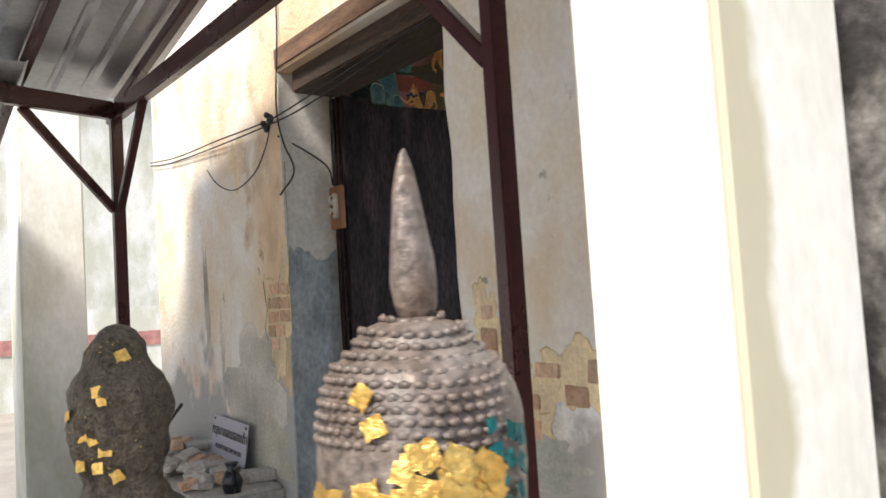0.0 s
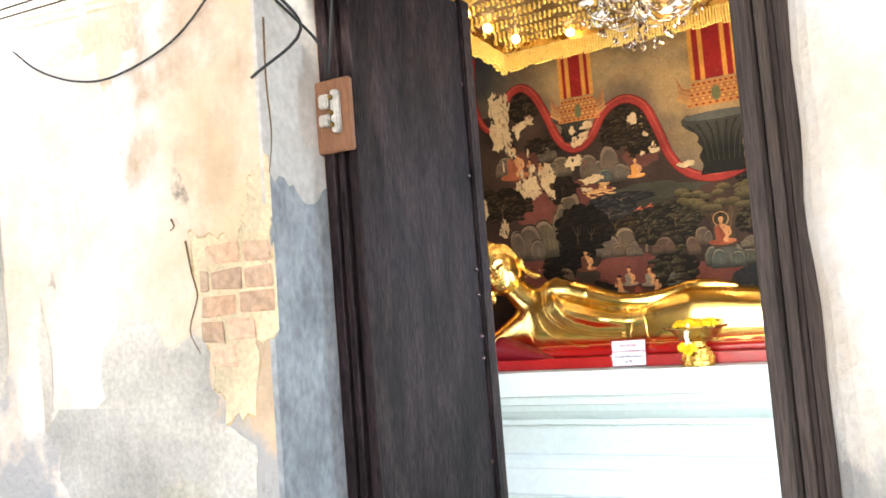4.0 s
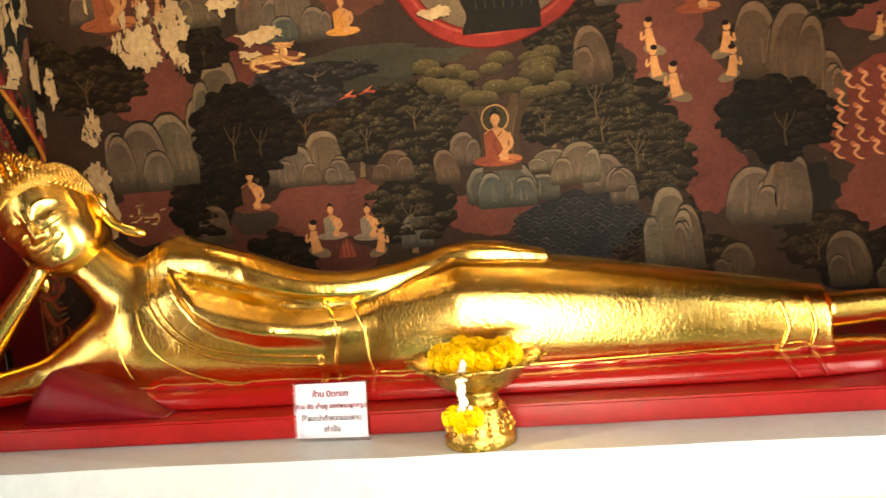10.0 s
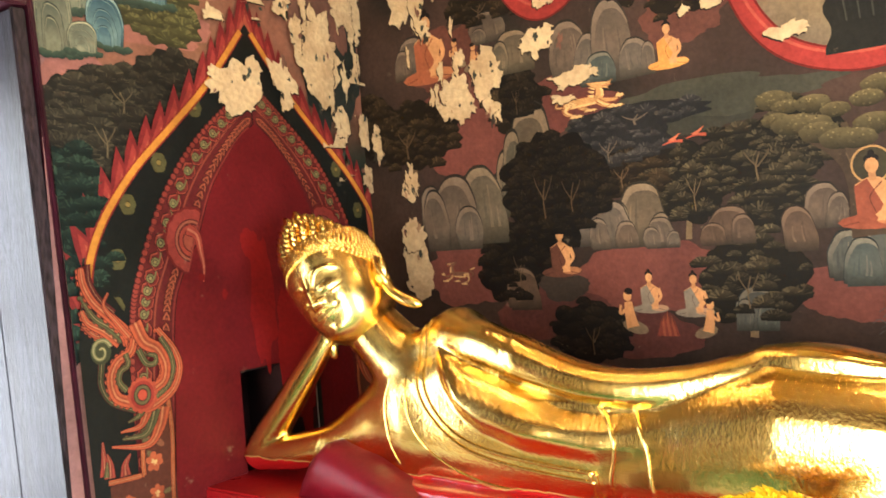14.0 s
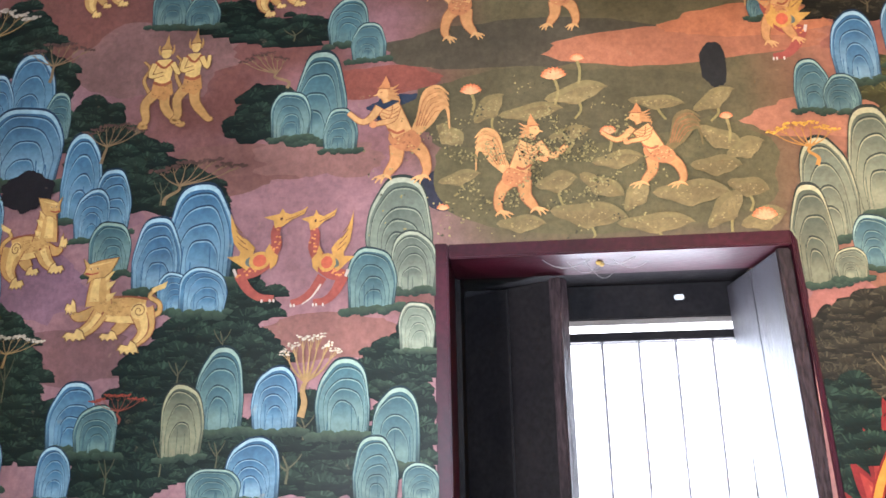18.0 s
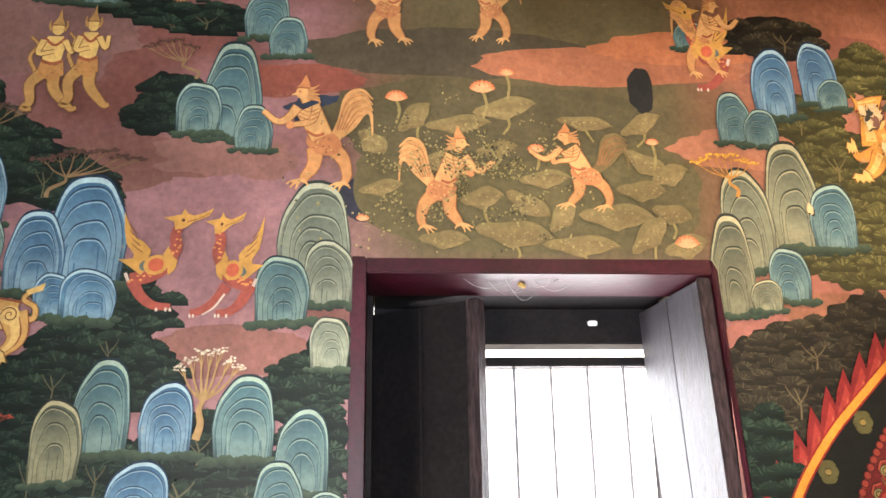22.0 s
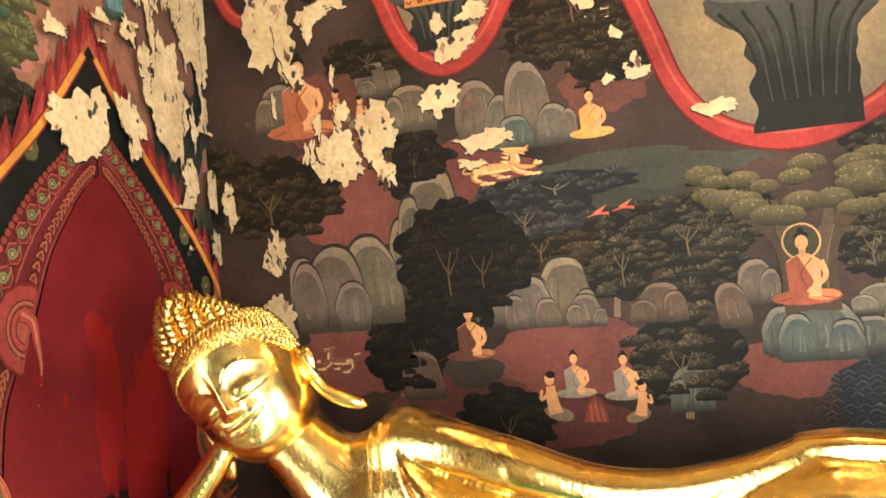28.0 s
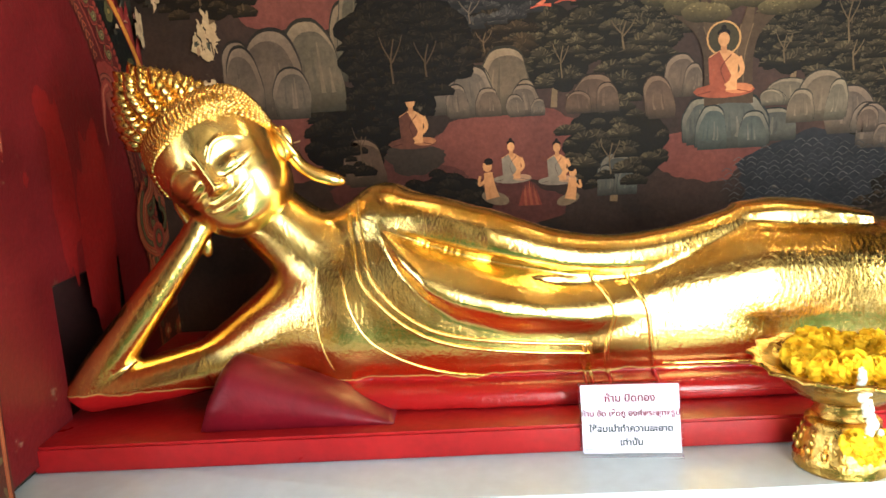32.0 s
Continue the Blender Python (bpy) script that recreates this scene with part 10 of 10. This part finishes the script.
# ledge along the wall, with brick rubble, a stick, a plate and a black jar
bm = bmesh.new()
box(bm, 1.93, 4.06, YARD, OUT_C, 5.70, 0.905)
bevel(bm, 0.02)
tagged(part("masonry_ledge", bm, mat("rough_pale_render", (0.50, 0.48, 0.44), 0.9, 0, 0.2, 6, 50, 0.8, (0.36, 0.34, 0.30), 0.7)), "low grey rendered ledge against the entrance wall", "ledge")
M_LUMP = mat("pale_mortar_lump", (0.56, 0.53, 0.48), 0.9, 0, 0.2, 9, 60, 0.6, (0.42, 0.38, 0.33), 0.7)
for k in range(78):
    bm = bmesh.new()
    a, b, c = random.uniform(0.025, 0.085), random.uniform(0.02, 0.05), random.uniform(0.012, 0.03)
    y = random.uniform(4.22, 5.58)
    lay = (k % 4) * max(0.15, 1 - abs(y - 4.95) / 0.6)
    mm = pose(random.uniform(1.97, 2.27), y, 0.905 + c * 0.8 + 0.034 * lay, random.uniform(-16, 16), random.uniform(-16, 16), random.uniform(0, 180))
    vs = box(bm, -a, -b, -c, a, b, c, mm)
    for v in vs:
        v.co += Vector((random.uniform(-1, 1), random.uniform(-1, 1), random.uniform(-1, 1))) * 0.009
    bevel(bm, 0.005, 1)
    tagged(part("brick_rubble", bm, M_BRICK if k % 3 == 0 else M_LUMP), "broken old brick lying on the ledge" if k % 3 == 0 else "pale lump of broken mortar on the ledge", "rubble", group="rubble on the ledge")
bm = bmesh.new()
tube(bm, [(2.10, 5.38, 0.91), (2.24, 5.14, 1.19)], [0.011, 0.009], 8)
tagged(part("stick", bm, M_GREYWOOD), "thin wooden stick leaning on the wall", "stick")
bm = bmesh.new()
lathe(bm, (2.1, 4.10, 0.905), [(0, 0), (0.035, 0), (0.045, 0.05), (0.03, 0.085), (0.018, 0.10), (0.03, 0.125), (0, 0.125)], 18)
tagged(part("black_jar", bm, mat("black_glaze", (0.015, 0.015, 0.018), 0.25), smooth=True), "small black glazed jar on the ledge", "jar")
plate = thing("shoe_notice", "white notice plate about shoes propped on the ledge", "sign", at=(2.27, 4.58, 0.95))
PM = pose(2.262, 4.575, 0.955, 0, 0, -90) @ pose(0, 0, 0, -7, 3, 0)
bm = bmesh.new()
box(bm, -0.215, 0, 0, 0.215, 0.006, 0.195, PM)
bevel(bm, 0.002, 1)
adopt(part("board", bm, M_PAPER), plate)
M_BLK = mat("black_paint", (0.02, 0.02, 0.022), 0.6)
adopt(words("กรุณาถอดรองเท้า", 0.062, PM @ Matrix.Translation((0, -0.0012, 0.125)), M_BLK), plate)
adopt(words("PLEASE TAKE OFF SHOES", 0.029, PM @ Matrix.Translation((0, -0.0012, 0.05)), M_BLK), plate)
for x in (-0.195, 0.195):
    bm = bmesh.new()
    ball(bm, PM @ Vector((x, -0.001, 0.178)), 0.006, 8, 5)
    adopt(part("screw", bm, M_BLK), plate)

# fuse board on the door jamb
board = thing("fuse_board", "small wooden board with porcelain fuse cleats on the door jamb", "fuse board", at=(2.565, 3.895, 2.1))
bm = bmesh.new()
box(bm, 2.552, 3.838, 2.005, 2.574, 3.955, 2.195)
bevel(bm, 0.004)
adopt(part("backboard", bm, mat("varnished_board", (0.32, 0.15, 0.075), 0.5, 0, 0.2, 6, 60, 0.3, (0.22, 0.10, 0.05), 0.8, (5, 5, 0.6))), board)
M_PORC = mat("porcelain", (0.75, 0.72, 0.66), 0.3, 0, 0.1, 20, 80, 0.1)
for y, z, w, h in ((3.872, 2.105, 0.022, 0.11), (3.905, 2.135, 0.030, 0.035), (3.905, 2.085, 0.034, 0.03)):
    bm = bmesh.new()
    box(bm, 2.530, y - w / 2, z - h / 2, 2.552, y + w / 2, z + h / 2)
    bevel(bm, 0.004)
    adopt(part("fuse_cleat", bm, M_PORC), board)
for z in (2.07, 2.10, 2.14):
    bm = bmesh.new()
    ball(bm, (2.528, 3.878, z), 0.007, 8, 6)
    adopt(part("terminal", bm, mat("dull_brass", (0.4, 0.26, 0.08), 0.4, 0.9)), board)

# cables along the wall
M_CABLE = mat("black_cable", (0.02, 0.02, 0.02), 0.6)


def cable(pts, r, label="thin black cable strung along the entrance wall"):
    bm = bmesh.new()
    tube(bm, smooth_path(pts, 6), r, 6)
    tagged(part("cable", bm, M_CABLE, smooth=True), label, "cable", group="wall cables")


cable([(2.31, 5.75, 2.61), (2.31, 5.25, 2.558), (2.30, 4.6, 2.525), (2.30, 3.99, 2.495), (2.33, 3.6, 2.53), (2.34, 3.2, 2.56), (2.345, 2.8, 2.58)], 0.0035)
cable([(2.31, 5.75, 2.59), (2.31, 5.25, 2.535), (2.30, 4.02, 2.475), (2.335, 3.6, 2.50), (2.342, 3.0, 2.55)], 0.0035)
cable([(2.31, 3.90, 3.3), (2.318, 3.90, 2.92), (2.31, 3.93, 2.55), (2.315, 3.89, 2.38), (2.316, 3.80, 2.24), (2.32, 3.955, 2.16)], 0.004)
cable([(2.31, 4.0, 2.48), (2.31, 4.06, 2.39), (2.315, 4.2, 2.30), (2.315, 4.4, 2.255), (2.315, 4.55, 2.27), (2.315, 4.70, 2.33), (2.315, 4.81, 2.41)], 0.003)
cable([(2.32, 3.955, 2.42), (2.45, 3.93, 2.35), (2.53, 3.90, 2.28), (2.55, 3.90, 2.20)], 0.004)
cable([(2.545, 3.86, 2.62), (2.54, 3.87, 2.52), (2.548, 3.865, 2.42), (2.55, 3.895, 2.2)], 0.004)
for y, z in ((3.99, 2.50), (4.03, 2.47)):
    bm = bmesh.new()
    ball(bm, (2.305, y, z), 0.021, 10, 7, (0.7, 1, 1.1))
    ball(bm, (2.29, y, z + 0.016), 0.014, 8, 6)
    tagged(part("cable_insulator", bm, M_BLK, smooth=True), "dark round cable insulator on the wall", "insulator", group="cable insulators")


# ---- wear of the entrance wall ----
def place_c(u, v, d):
    return (OUT_C - 0.0015 - d, u, v)


C = Wall("plaster_wear", place_c, "stained and flaking old plaster of the entrance wall")
C.thing["category"] = "plaster"


def bare_brick(u0, u1, v0, v1):
    """One brick that shows through the plaster, its corners worn."""
    bm = bmesh.new()
    for q in box(bm, OUT_C - 0.004 - random.uniform(0, 0.004), u0 + 0.004, v0 + 0.004, OUT_C, u1 - 0.004, v1 - 0.004):
        q.co += Vector((0, random.uniform(-1, 1), random.uniform(-1, 1))) * 0.006
    bevel(bm, 0.007, 2)
    part("brick", bm, M_BRICK, C.thing)


def bed(u, v, a, b, seed):
    """A ragged hollow in the plaster, its mortar showing, with a darker broken edge."""
    for k, c in ((1.03, rgb(200, 176, 134)), (1.0, rgb(230, 212, 176))):
        m = Motif(C)
        pts = bumpy(u, v, a * k, b * k, 2, 0, 0.7, seed, 90)
        m.poly([(max(x + 0.02 * noise.fractal((x * 16, y * 16, seed), 0.8, 2.0, 4), 3.925 if u > 3 else 0), y + 0.02 * noise.fractal((x * 16, y * 16, seed + 5), 0.8, 2.0, 4)) for x, y in pts], c)
        m.done("mortar_bed")


for u, v, a, b, c, r in ((4.36, 1.30, 0.34, 0.27, (178, 178, 172), 0.4), (4.20, 1.05, 0.24, 0.16, (166, 166, 150), 0.4), (4.94, 1.72, 0.035, 0.30, (150, 148, 134), 0.6), (4.74, 1.50, 0.03, 0.18, (190, 184, 168), 0.6),
                         (2.60, 1.71, 0.014, 0.012, (70, 58, 44), 0.5), (4.45, 2.40, 0.10, 0.12, (222, 196, 158), 0.6)):
    patch(C, u, v, a, b, rgb(*c), r, name="plaster_stain", edge=rgb(214, 206, 192))
bed(4.04, 1.63, 0.135, 0.20, 3.0)
bed(3.965, 1.86, 0.05, 0.12, 9.0)
for j, (left, right) in enumerate(((4.05, 4.14), (3.99, 4.16), (3.93, 4.17), (3.93, 4.16), (3.93, 4.15))):
    u = left
    while u < right - 0.03:
        w = min(random.uniform(0.085, 0.125), right - u)
        bare_brick(u, u + w, 1.482 + 0.061 * j, 1.540 + 0.061 * j)
        u += w + 0.004
bed(2.60, 1.56, 0.062, 0.12, 21.0)
bed(2.50, 1.36, 0.16, 0.13, 27.0)
bed(2.27, 1.42, 0.19, 0.09, 33.0)
patch(C, 2.45, 1.20, 0.20, 0.075, rgb(168, 174, 170), 0.5, name="plaster_stain", edge=rgb(206, 204, 190))
patch(C, 2.59, 1.36, 0.045, 0.06, rgb(168, 174, 170), 0.5, name="plaster_stain", edge=rgb(206, 204, 190))
for b in ((2.565, 2.625, 1.589, 1.645), (2.552, 2.635, 1.480, 1.575), (2.302, 2.406, 1.432, 1.482), (2.388, 2.474, 1.337, 1.390), (2.520, 2.608, 1.380, 1.452), (2.489, 2.541, 1.270, 1.345), (2.391, 2.480, 1.257, 1.317),
          (2.556, 2.593, 1.279, 1.324), (2.124, 2.146, 1.385, 1.411), (2.106, 2.209, 1.422, 1.488), (2.20, 2.29, 1.36, 1.42)):
    bare_brick(*b)
for pts in ([(2.089, 1.551), (2.105, 1.540), (2.118, 1.520), (2.141, 1.503)], [(2.537, 1.40), (2.541, 1.345), (2.548, 1.29), (2.53, 1.25)], [(2.10, 1.42), (2.095, 1.38), (2.07, 1.34), (2.05, 1.33)],
            [(4.20, 1.80), (4.185, 1.72), (4.17, 1.66), (4.20, 1.58), (4.17, 1.52)], [(4.245, 1.86), (4.235, 1.84), (4.25, 1.83)], [(3.915, 2.30), (3.918, 2.15), (3.912, 2.02), (3.925, 1.93)]):
    m = Motif(C)
    m.stroke(pts, 0.007, 0.003, rgb(110, 88, 58))
    m.done("plaster_crack")

# reveal of the door: grey render below, pale plaster above
M_REVEAL = mat("damp_cement_render", (0.17, 0.185, 0.195), 0.75, 0, 0.25, 7, 50, 0.6, (0.44, 0.47, 0.49), 0.8, (1, 1, 0.6))
bm = bmesh.new()
n = 14
rows = []
for y in (DY1 + 0.01, DY1 - 0.006):
    rows.append([Vector((OUT_C - 0.001 + 0.243 * i / n, y, 1.90 + 0.03 * math.sin(0.5 * i) + 0.035 * noise.noise((i * 0.7, 1, 4)))) for i in range(n + 1)])
low = [[Vector((p.x, p.y, FLOOR)) for p in r] for r in rows]
rr = loft(bm, [low[0], rows[0], rows[1], low[1]], caps=False, closed=False)
for e in (0, -1):
    bm.faces.new([r[e] for r in rr])
tagged(part("reveal_render", bm, M_REVEAL), "dark damp cement render on the door reveal", "render", kind="structure")
bm = bmesh.new()
box(bm, OUT_C - 0.002, DY1 - 0.004, 1.86, OUT_C + 0.242, DY1 + 0.006, DZ1 - 0.002)
tagged(part("reveal_plaster", bm, mat("pale_grey_plaster", (0.66, 0.63, 0.58), 0.85, 0, 0.12, 5, 50, 0.5, (0.48, 0.45, 0.41), 0.6)), "pale grey plaster on the upper door reveal", "render", kind="structure")
bm = bmesh.new()
box(bm, 2.14, 0.86, YARD, 2.327, 1.46, 3.2)
bevel(bm, 0.03, 3)
tagged(part("stone_stele", bm, mat("black_mottled_stone", (0.035, 0.033, 0.034), 0.8, 0, 0.4, 6, 50, 0.8, (0.20, 0.19, 0.18), 0.35)), "dark mottled weathered stone stele by the entrance", "stele")


# ---- warm point lights under the canopy, area lights standing in for daylight ----
# Point lights added in mid-air below the bulbs; no lamps hang there.
for x, y, e in ((5.55, 4.52, 1.35), (5.55, 3.3, 1.35), (4.8, 4.3, 0.60), (4.8, 2.9, 0.60)):
    la = new("canopy_fill", bpy.data.lights.new("canopy_fill", "POINT"))
    la.data.energy, la.data.color, la.data.shadow_soft_size = e, (1.0, 0.75, 0.44), 0.05
    la.location = (x, y, 2.9)
# At the window, inside the door, and through the added south opening.
for loc, to, sx, sy, e, colour in (((4.555, 5.735, 1.72), (4.555, 0, 1.60), 0.84, 1.38, 8.2, (0.86, 0.93, 1.0)), ((3.25, 3.33, 1.52), (9, 3.5, 1.3), 0.86, 2.0, 20, (1.0, 0.94, 0.87)),
                                   ((4.25, 1.30, 1.8), (2.9, 6, 2.1), 1.0, 1.5, 19.5, (0.70, 0.86, 1.0))):
    la = new("daylight_fill", bpy.data.lights.new("daylight_fill", "AREA"))
    la.data.shape, la.data.size, la.data.size_y = "RECTANGLE", sx, sy
    la.data.energy, la.data.color = e, colour
    la.matrix_world = look(loc, to)
